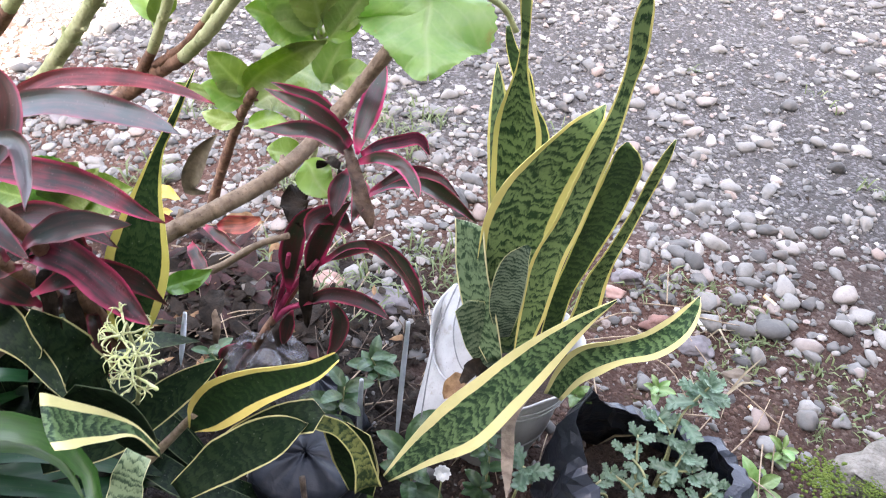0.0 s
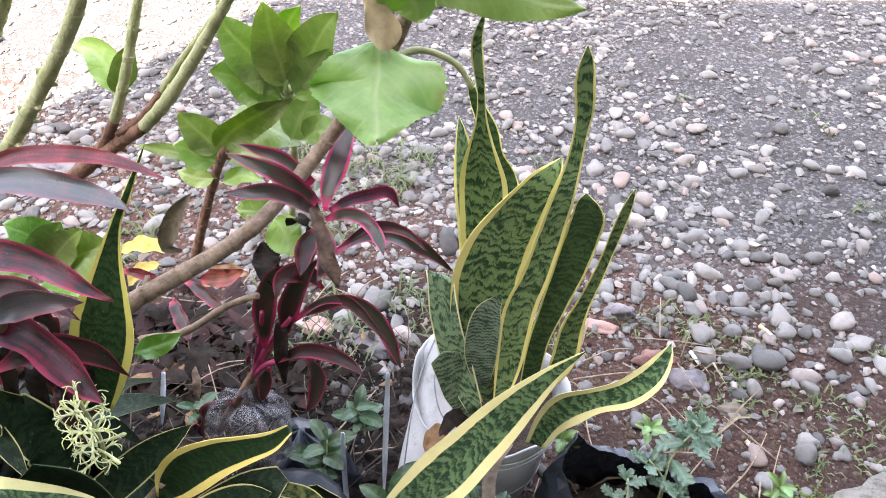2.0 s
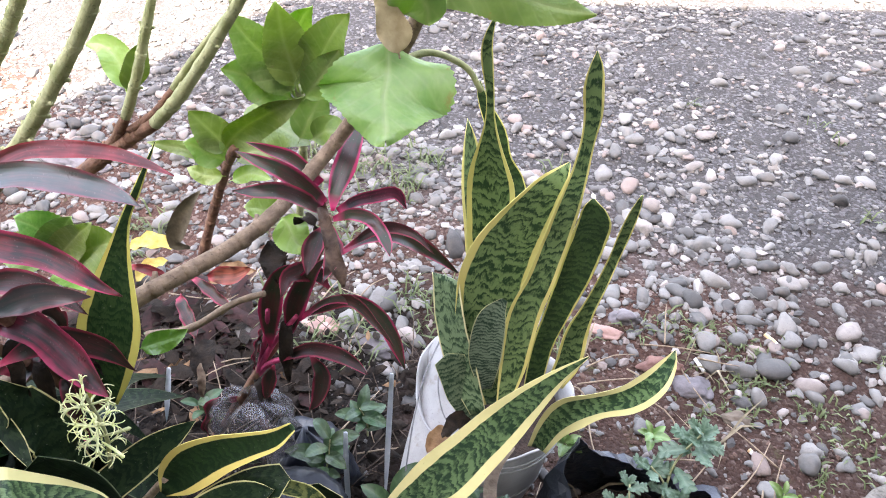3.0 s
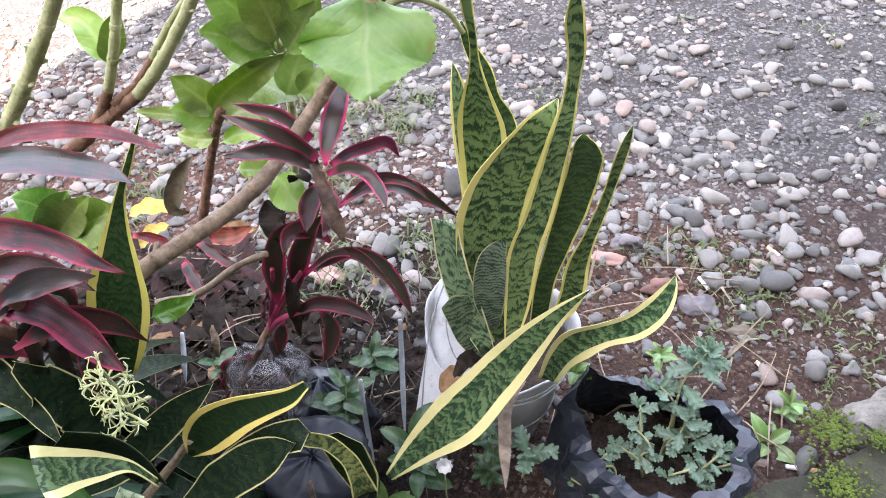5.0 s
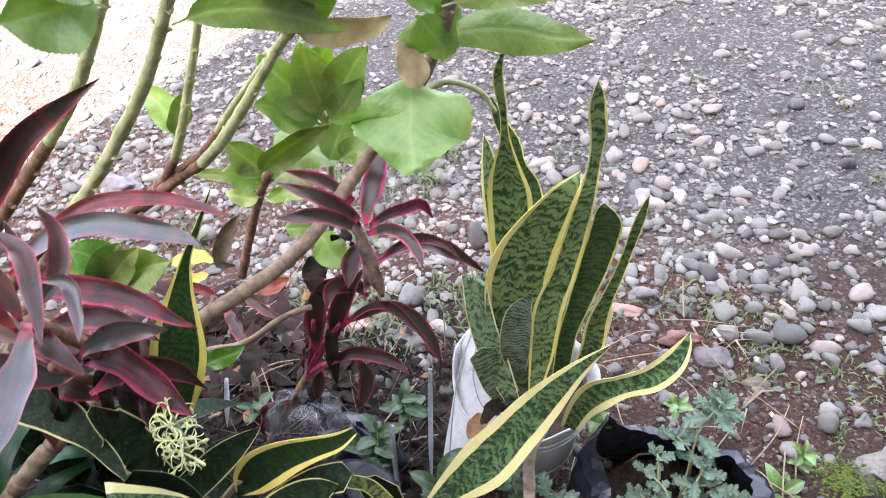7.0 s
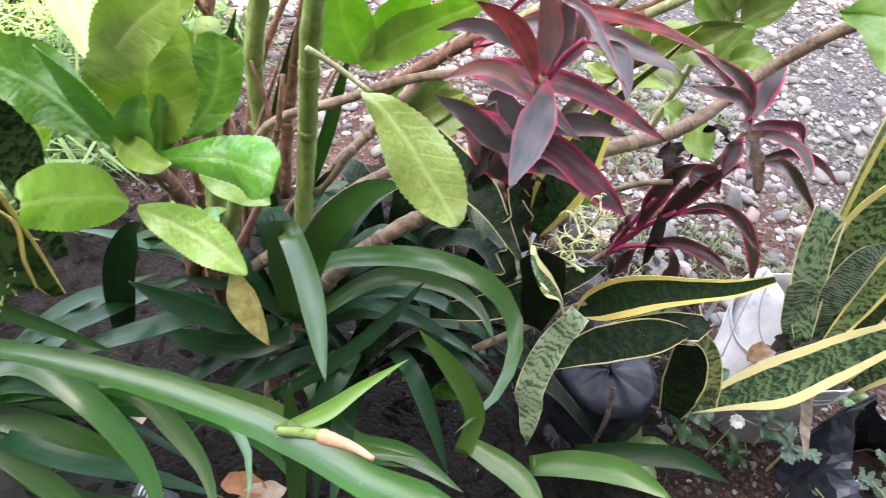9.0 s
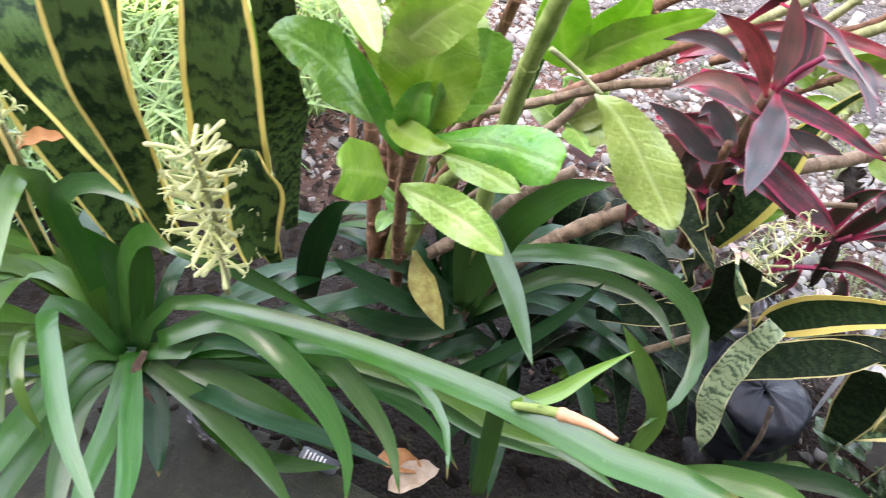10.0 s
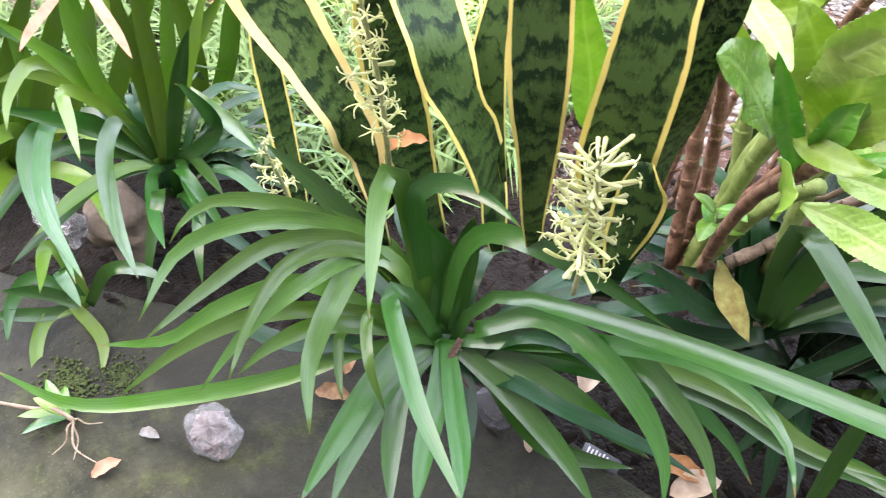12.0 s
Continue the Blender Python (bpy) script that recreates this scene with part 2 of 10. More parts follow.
def mat_ground():
    k = Mat("yard_soil", 0.93, 0.25)
    p = k.place()
    x, y, _ = k.xyz(p)
    grey = k.mix(k.noise(p, 9.0, 4.0), (0.036, 0.033, 0.031), (0.092, 0.086, 0.08))
    grit = k.cells(p, 150.0, "Color")
    gv = k.xyz(grit)[0]
    grey = k.mix(k.ramp(gv, (0.6, 0.0), (1.0, 0.6)), grey, (0.25, 0.24, 0.24))
    red = k.mix(k.noise(p, 24.0, 4.0, 0.65), (0.032, 0.016, 0.011), (0.125, 0.065, 0.047))
    red = k.mix(k.ramp(gv, (0.7, 0.0), (1.0, 0.5)), red, (0.3, 0.23, 0.19))
    # the bed's red-brown soil gives way to grey volcanic grit towards the yard
    line = k.math("SUBTRACT", y, k.math("MULTIPLY_ADD", x, -0.22, 1.42))
    line = k.math("ADD", line, k.math("MULTIPLY_ADD", k.noise(p, 4.5, 4.0), 0.6, -0.3))
    col = k.mix(k.ramp(line, (0.0, 0.0), (0.28, 1.0)), red, grey)
    # dark soil along the slab and under the plants, blackened for their shade
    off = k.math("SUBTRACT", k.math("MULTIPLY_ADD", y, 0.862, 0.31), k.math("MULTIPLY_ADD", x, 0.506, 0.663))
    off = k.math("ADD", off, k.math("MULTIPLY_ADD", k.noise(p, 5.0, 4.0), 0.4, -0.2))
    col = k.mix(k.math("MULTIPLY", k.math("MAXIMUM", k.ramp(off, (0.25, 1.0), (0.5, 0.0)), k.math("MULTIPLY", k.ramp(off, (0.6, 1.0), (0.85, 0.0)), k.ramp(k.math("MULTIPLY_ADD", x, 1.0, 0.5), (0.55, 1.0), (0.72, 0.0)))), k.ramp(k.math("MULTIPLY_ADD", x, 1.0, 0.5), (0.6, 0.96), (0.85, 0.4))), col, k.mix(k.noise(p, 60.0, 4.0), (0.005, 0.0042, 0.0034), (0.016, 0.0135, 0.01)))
    damp = k.ramp(k.noise(p, 2.2, 3.0), (0.42, 1.0), (0.62, 0.0))
    col = k.mix(k.math("MULTIPLY", damp, 0.2), col, (0.022, 0.018, 0.016))
    green = k.ramp(k.noise(p, 13.0, 5.0, 0.7), (0.6, 0.0), (0.72, 1.0))
    near = k.ramp(line, (0.1, 1.0), (0.5, 0.0))
    col = k.mix(k.math("MULTIPLY", k.math("MULTIPLY", green, near), 0.35), col, (0.1, 0.13, 0.04))
    k.color(col)
    h = k.math("ADD", k.noise(p, 45.0, 5.0, 0.65), k.math("MULTIPLY", k.cells(p, 150.0), -0.5))
    return k.bump(h, 0.9, 0.008).m


def mat_stone(name, per_island):
    k = Mat(name, 0.72, 0.35)
    r = k.island() if per_island else k.rand()
    base = k.ramp(r, (0.0, (0.06, 0.057, 0.053)), (0.3, (0.125, 0.12, 0.11)), (0.62, (0.185, 0.177, 0.16)), (0.84, (0.245, 0.231, 0.207)), (0.93, (0.23, 0.17, 0.14)), (1.0, (0.4, 0.38, 0.345)))
    p = k.place()
    f = k.noise(p, 60.0, 4.0, 0.6)
    col = k.hsv(base, 0.5, 0.9, k.math("MULTIPLY_ADD", f, 0.8, 0.6))
    sp = k.ramp(k.noise(p, 420.0, 2.0), (0.6, 0.0), (0.68, 1.0))
    col = k.mix(k.math("MULTIPLY", sp, 0.4), col, (0.1, 0.095, 0.09))
    dirt = k.ramp(k.noise(p, 30.0, 3.0), (0.5, 0.0), (0.7, 1.0))
    col = k.mix(k.math("MULTIPLY", dirt, 0.3), col, (0.16, 0.12, 0.09))
    k.color(col)
    return k.bump(k.math("ADD", f, k.math("MULTIPLY", k.noise(p, 300.0), 0.4)), 0.35, 0.003).m


def mat_concrete():
    k = Mat("mossy_concrete", 0.82, 0.22)
    p = k.place()
    x, y, _ = k.xyz(p)
    f = k.noise(p, 12.0, 5.0, 0.65)
    col = k.mix(k.ramp(f, (0.3, 0.0), (0.7, 1.0)), (0.025, 0.027, 0.015), (0.08, 0.08, 0.045))
    # the slab turns darker and a little smoother towards the bed, unevenly
    wobble = k.math("MULTIPLY_ADD", k.noise(p, 6.0, 5.0, 0.65), 0.4, -0.2)
    far = k.math("ADD", k.math("SUBTRACT", k.math("MULTIPLY_ADD", x, 0.506, 0.36), k.math("MULTIPLY", y, 0.862)), wobble)
    along = k.math("MULTIPLY", k.ramp(k.math("ADD", k.math("ADD", x, 1.5), wobble), (0.56, 0.0), (0.78, 1.0)), k.ramp(x, (0.1, 1.0), (0.3, 0.0)))
    bed_dark = k.math("MAXIMUM", k.ramp(far, (0.0, 1.0), (0.22, 0.0)), along)
    moss = k.ramp(k.noise(p, 7.0, 6.0, 0.75), (0.52, 0.0), (0.64, 1.0))
    col = k.mix(k.math("MULTIPLY", moss, 0.7), col, k.mix(k.noise(p, 90.0), (0.06, 0.09, 0.02), (0.17, 0.2, 0.05)))
    sp = k.ramp(k.noise(p, 260.0, 2.0), (0.66, 0.0), (0.7, 1.0))
    col = k.mix(k.math("MULTIPLY", sp, 0.25), col, (0.3, 0.28, 0.24))
    blot = k.ramp(k.noise(p, 22.0, 5.0, 0.7), (0.45, 0.0), (0.7, 1.0))
    col = k.mix(k.math("MULTIPLY", blot, 0.4), col, (0.15, 0.145, 0.09))
    col = k.mix(k.math("MULTIPLY", bed_dark, 0.82), col, (0.014, 0.014, 0.011))
    k.color(col).rough(k.math("MULTIPLY_ADD", bed_dark, -0.22, 0.9))
    return k.bump(k.math("ADD", k.noise(p, 70.0, 5.0, 0.7), k.math("MULTIPLY", moss, 0.5)), 0.7, 0.006).m


M = {}
M["snake"] = mat_snake("snake_leaf_grey_green", (0.015, 0.046, 0.016), (0.175, 0.255, 0.1), (0.7, 0.61, 0.2), 0.77, 66.0, 0.5)
M["snake_front"] = mat_snake("snake_leaf_cream_edge", (0.014, 0.042, 0.016), (0.125, 0.2, 0.08), (0.62, 0.56, 0.24), 0.62, 80.0, 0.42)
M["snake_slim_edge"] = mat_snake("snake_leaf_slim_edge", (0.02, 0.055, 0.024), (0.18, 0.26, 0.14), (0.6, 0.56, 0.3), 0.91, 66.0, 0.5)
M["snake_silver"] = mat_snake("snake_leaf_silver_flecked", (0.02, 0.05, 0.028), (0.19, 0.25, 0.17), (0.42, 0.42, 0.22), 0.94, 190.0, 0.5)
M["snake_dark_band"] = mat_snake("snake_leaf_dim_bands", (0.016, 0.042, 0.014), (0.06, 0.11, 0.035), (0.62, 0.56, 0.16), 0.87, 95.0, 0.45)
M["snake_pale"] = mat_snake("snake_leaf_silvery", (0.035, 0.07, 0.035), (0.22, 0.29, 0.16), (0.42, 0.42, 0.22), 0.95, 110.0, 0.6)
M["snake_edged"] = mat_snake("snake_leaf_wide_edge", (0.014, 0.04, 0.013), (0.04, 0.08, 0.025), (0.6, 0.55, 0.12), 0.72, 85.0, 0.45, spec=0.15)
M["snake_olive"] = mat_snake("snake_leaf_olive_bands", (0.02, 0.045, 0.016), (0.2, 0.22, 0.07), (0.5, 0.46, 0.16), 0.86, 90.0, 0.45)
M["snake_thin"] = mat_snake("snake_leaf_thin_edge", (0.02, 0.05, 0.025), (0.15, 0.2, 0.12), (0.42, 0.42, 0.2), 0.96, 130.0, 0.5)
# dark green, lowered further for the shade at the bed's front
M["snake_dark"] = mat_snake("snake_leaf_dark_green", (0.008, 0.022, 0.008), (0.02, 0.042, 0.014), (0.62, 0.5, 0.13), 0.7, 90.0, 0.4, spec=0.15)
M["snake_tall"] = mat_snake("snake_leaf_broad_bands", (0.009, 0.026, 0.008), (0.06, 0.112, 0.03), (0.76, 0.62, 0.17), 0.85, 28.0, 0.55, 0.08, 0.15, 0.5, 0.026)
M["snake_cream_edge"] = mat_snake("snake_leaf_broad_cream_edge", (0.009, 0.026, 0.008), (0.06, 0.112, 0.03), (0.78, 0.63, 0.26), 0.72, 28.0, 0.55, 0.08, 0.15, 0.5, 0.026)
M["snake_zigzag"] = mat_snake("snake_leaf_black_zigzag", (0.004, 0.01, 0.004), (0.055, 0.1, 0.03), (0.03, 0.055, 0.02), 0.97, 62.0, 0.5, 0.05, 0.15, 0.7, 0.012)
# these two leaf colours carry the shade low in the bed
M["snake_under"] = mat_snake("shaded_snake_leaf", (0.004, 0.01, 0.005), (0.012, 0.024, 0.01), (0.05, 0.07, 0.025), 0.95, 70.0, 0.4, spec=0.1)
M["snake_back"] = mat_snake("shaded_snake_leaf_back", (0.006, 0.015, 0.007), (0.017, 0.032, 0.013), (0.42, 0.38, 0.16), 0.92, 70.0, 0.4, spec=0.1)
M["cord"] = mat_cordyline("red_edged_leaf", (0.018, 0.026, 0.014), (0.06, 0.02, 0.02), (0.44, 0.03, 0.09), 0.8, spec=0.3)
M["cord_hot"] = mat_cordyline("magenta_edged_leaf", (0.022, 0.034, 0.016), (0.07, 0.022, 0.022), (0.58, 0.03, 0.14), 0.78, spec=0.3, even=0.25)
M["cord_red"] = mat_cordyline("dark_red_leaf", (0.02, 0.02, 0.014), (0.075, 0.02, 0.02), (0.34, 0.03, 0.07), 0.82, spec=0.17)
# pink flush, lightened for light coming through the upper leaves
M["cord_pink"] = mat_cordyline("backlit_pink_leaf", (0.17, 0.13, 0.11), (0.38, 0.15, 0.13), (0.5, 0.07, 0.12), 0.84, 0.35, spec=0.6)
M["cord_wine"] = mat_cordyline("wine_red_leaf", (0.024, 0.016, 0.016), (0.13, 0.016, 0.028), (0.4, 0.03, 0.09), 0.82, 0.2, spec=0.13, even=0.3)
M["cord_rust"] = mat_cordyline("rusty_red_leaf", (0.1, 0.028, 0.022), (0.29, 0.055, 0.045), (0.34, 0.05, 0.06), 0.88, spec=0.16)
M["cord_grey"] = mat_cordyline("grey_bloomed_leaf", (0.026, 0.036, 0.034), (0.075, 0.042, 0.044), (0.32, 0.04, 0.07), 0.88, 0.2, spec=0.45)
M["strap"] = mat_strap("strap_leaf", (0.016, 0.08, 0.012), (0.052, 0.168, 0.023), 0.36, 0.55)
# the strap colour again, darkened to stand for shade low in the clumps
M["strap_dark"] = mat_strap("shaded_strap_leaf", (0.005, 0.032, 0.009), (0.014, 0.066, 0.016), 0.38, 0.14)
# the strap colour lightened to stand for stronger light on some leaves
M["strap_bright"] = mat_strap("lit_strap_leaf", (0.04, 0.125, 0.015), (0.105, 0.23, 0.032), 0.36, 0.55)
# lighter yellow-green copy; on the back clumps it stands for light from behind
M["strap_pale"] = mat_strap("pale_strap_leaf", (0.08, 0.19, 0.02), (0.18, 0.3, 0.04), 0.34, 0.4)
M["broad"] = mat_broad("hydrangea_leaf", (0.2, 0.4, 0.045), (0.34, 0.54, 0.085), (0.46, 0.57, 0.2), 0.32, 0.45)
M["broad_yellow"] = mat_broad("yellowing_hydrangea_leaf", (0.27, 0.43, 0.08), (0.42, 0.57, 0.15), (0.52, 0.62, 0.28), 0.34, 0.36)
M["young_leaf"] = mat_broad("young_puckered_leaf", (0.12, 0.26, 0.045), (0.24, 0.4, 0.09), (0.38, 0.5, 0.18), 0.5, 0.3)
M["fresh"] = mat_broad("fresh_weed_leaf", (0.11, 0.22, 0.045), (0.19, 0.33, 0.08), (0.28, 0.4, 0.14), 0.4, 0.25)
M["broad_soft"] = mat_broad("olive_hydrangea_leaf", (0.19, 0.31, 0.075), (0.31, 0.43, 0.135), (0.46, 0.53, 0.27), 0.45, 0.5)
M["broad_dark"] = mat_broad("deep_green_hydrangea_leaf", (0.075, 0.26, 0.028), (0.18, 0.4, 0.05), (0.24, 0.44, 0.11), 0.24, 0.34)
M["broad_dull"] = mat_broad("dull_hydrangea_leaf", (0.17, 0.27, 0.06), (0.27, 0.36, 0.1), (0.38, 0.43, 0.2), 0.4, 0.5)
M["weed"] = mat_broad("weed_leaf", (0.022, 0.07, 0.018), (0.05, 0.125, 0.036), (0.1, 0.18, 0.07), 0.5)
M["mum"] = mat_broad("blue_green_leaf", (0.065, 0.14, 0.075), (0.14, 0.24, 0.145), (0.22, 0.32, 0.22), 0.6)
M["dead"] = mat_plain("dry_leaf", (0.14, 0.07, 0.03), (0.36, 0.22, 0.11), 0.7, 60.0, 0.5, 0.003, 0.3, 0.15)
M["dead_yellow"] = mat_plain("yellowed_leaf", (0.22, 0.17, 0.05), (0.36, 0.36, 0.11), 0.6, 70.0, 0.5, 0.003, 0.3, 0.2)
M["dead_pale"] = mat_plain("pale_withered_leaf", (0.38, 0.3, 0.15), (0.6, 0.5, 0.29), 0.65, 60.0, 0.4, 0.003, 0.3, 0.25)
# withered leaves, their tone lowered for the shade low in the bed
M["dead_dark"] = mat_plain("withered_shaded_leaf", (0.009, 0.007, 0.005), (0.032, 0.022, 0.015), 0.8, 60.0, 0.6, 0.004, 0.15)
M["dead_straw"] = mat_plain("papery_dead_leaf", (0.12, 0.085, 0.06), (0.32, 0.25, 0.18), 0.75, 60.0, 0.5, 0.003, 0.3, 0.15)
M["dead_olive"] = mat_plain("withering_olive_leaf", (0.07, 0.058, 0.035), (0.18, 0.145, 0.09), 0.6, 60.0, 0.5, 0.003, 0.3, 0.15)
M["dead_brown"] = mat_plain("crumpled_brown_leaf", (0.035, 0.022, 0.015), (0.12, 0.075, 0.05), 0.65, 60.0, 0.6, 0.004, 0.25, 0.1)
M["dead_pink"] = mat_plain("fallen_pink_leaf", (0.42, 0.18, 0.1), (0.58, 0.32, 0.2), 0.6, 50.0)
M["bark"] = mat_bark("woody_bark", (0.13, 0.09, 0.06), (0.3, 0.22, 0.15))
M["bark_dark"] = mat_bark("dark_bark", (0.1, 0.048, 0.03), (0.24, 0.13, 0.08))
M["stem_green"] = mat_bark("green_stem", (0.22, 0.24, 0.1), (0.4, 0.4, 0.22), 45.0)
M["stem_fresh"] = mat_bark("fresh_green_stem", (0.13, 0.19, 0.045), (0.25, 0.32, 0.1), 35.0)
M["stem_pink"] = mat_plain("magenta_stalk", (0.22, 0.02, 0.06), (0.45, 0.05, 0.13), 0.45, 60.0)
M["twig"] = mat_bark("dry_twig", (0.22, 0.16, 0.1), (0.4, 0.31, 0.22), 90.0)
M["dark_twig"] = mat_bark("dark_thin_twig", (0.04, 0.028, 0.02), (0.14, 0.1, 0.07), 90.0)
M["cream"] = mat_plain("cream_petal", (0.68, 0.72, 0.34), (0.87, 0.88, 0.55), 0.55, 60.0, 0.1, 0.001, 0.4, 0.3)
M["bud"] = mat_plain("salmon_bud", (0.42, 0.2, 0.1), (0.56, 0.34, 0.2), 0.5, 60.0)
M["white"] = mat_plain("white_petal", (0.7, 0.7, 0.68), (0.85, 0.85, 0.83), 0.6, 60.0, 0.1, 0.001, 0.4, 0.2)
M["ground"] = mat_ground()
M["stone"] = mat_stone("pebble", False)
M["gravel"] = mat_stone("gravel", True)
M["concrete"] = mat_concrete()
M["plaster"] = mat_plain("added_wall_plaster", (0.11, 0.105, 0.095), (0.17, 0.16, 0.145), 0.85, 4.0)
M["roof"] = mat_plain("added_roof_sheet", (0.12, 0.115, 0.11), (0.2, 0.19, 0.18), 0.6, 5.0)


# ---- builders ----
def smooth(me):
    me.polygons.foreach_set("use_smooth", [True] * len(me.polygons))
    return me


def thing(name, at, label, category, group="", kind=""):
    ob = new(name)
    ob.empty_display_size = 0.02
    ob.location = at
    return tagged(ob, label, category, group, kind)


def origin(ob):
    p = Vector((0, 0, 0))
    while ob is not None:
        p = p + ob.location
        ob = ob.parent
    return p


def part(name, bm, material, parent=None, label=""):
    """One mesh object, from a bmesh or a mesh in world metres, under a thing or a part."""
    if isinstance(bm, bmesh.types.BMesh):
        me = bpy.data.meshes.new(name)
        bm.to_mesh(me)
        bm.free()
    else:
        me = bm
    n = len(me.vertices)
    co = np.empty(n * 3)
    me.vertices.foreach_get("co", co)
    co = co.reshape(-1, 3)
    base = Vector((0, 0, 0))
    if parent is not None:
        base = Vector(co[0])
    me.vertices.foreach_set("co", (co - np.array(base)).ravel())
    me.update()
    me.materials.append(material)
    ob = new(name, smooth(me))
    if parent is not None:
        ob.parent = parent
        ob.location = base - origin(parent)
    if label:
        tagged(ob, label)
    return ob


def spline(pts, n):
    """n + 1 points of a smooth curve through pts, evenly spaced along it."""
    P = [np.array(p, float) for p in pts]
    if len(P) == 2:
        P = [P[0], (P[0] + P[1]) / 2, P[1]]
    P = [2 * P[0] - P[1], *P, 2 * P[-1] - P[-2]]
    out = []
    for a, b, c, d in zip(P, P[1:], P[2:], P[3:]):
        for t in np.linspace(0, 1, 17)[:-1]:
            out.append(0.5 * (2 * b + (c - a) * t + (2 * a - 5 * b + 4 * c - d) * t * t + (3 * b - a - 3 * c + d) * t ** 3))
    out.append(P[-2])
    out = np.array(out)
    s = np.r_[0, np.cumsum(np.linalg.norm(np.diff(out, axis=0), axis=1))]
    at = np.linspace(0, s[-1], n + 1)
    return np.stack([np.interp(at, s, out[:, i]) for i in range(3)], 1), s[-1]


def shape_snake(s):
    return min(1.0, 0.5 + 1.3 * s) * (1 - max(0.0, (s - 0.62) / 0.38) ** 2.2) + 0.012


def shape_spear(s):
    return min(1.0, 0.55 + 1.5 * s) * (1 - max(0.0, (s - 0.35) / 0.65) ** 1.2) + 0.02


def shape_blunt(s):
    return min(1.0, 0.55 + 1.1 * s) * (1 - max(0.0, (s - 0.9) / 0.1) ** 3) + 0.02


def shape_lance(s):
    return (0.16 + 0.84 * min(1.0, max(0.0, (s - 0.04) / 0.34)) ** 0.8) * (1 - max(0.0, (s - 0.42) / 0.58) ** 1.9) + 0.01


def shape_strap(s):
    return min(1.0, 0.72 + 0.9 * s) * (1 - max(0.0, (s - 0.56) / 0.44) ** 1.9) + 0.012


def shape_broad(s):
    if s < 0.1:
        return 0.05
    q = (s - 0.1) / 0.9
    return 0.03 + 0.97 * 2.62 * q ** 0.55 * (1 - q) ** 0.9 if q < 1 else 0.01


def shape_round(s):
    return 0.05 + 0.95 * math.sin(math.pi * ((s - 0.06) / 0.94) ** 0.8) ** 0.7 if 0.06 < s < 1 else 0.03


def shape_oval(s):
    return 0.06 + 0.94 * math.sin(math.pi * min(1.0, s) ** 0.9) ** 0.75 if 0 < s < 1 else 0.03


def shape_tail(s):
    return min(1.0, 0.45 + 1.3 * s) * (1 - 0.68 * min(1.0, max(0.0, (s - 0.5) / 0.22)) ** 1.3) * (1 - max(0.0, (s - 0.86) / 0.14) ** 2) + 0.012


SHAPES = {"tail": (shape_tail, 24, 6), "round": (shape_round, 48, 8), "spear": (shape_spear, 20, 6), "snake": (shape_snake, 18, 6), "blunt": (shape_blunt, 14, 6), "lance": (shape_lance, 16, 6), "strap": (shape_strap, 18, 6), "broad": (shape_broad, 48, 8), "oval": (shape_oval, 12, 6)}


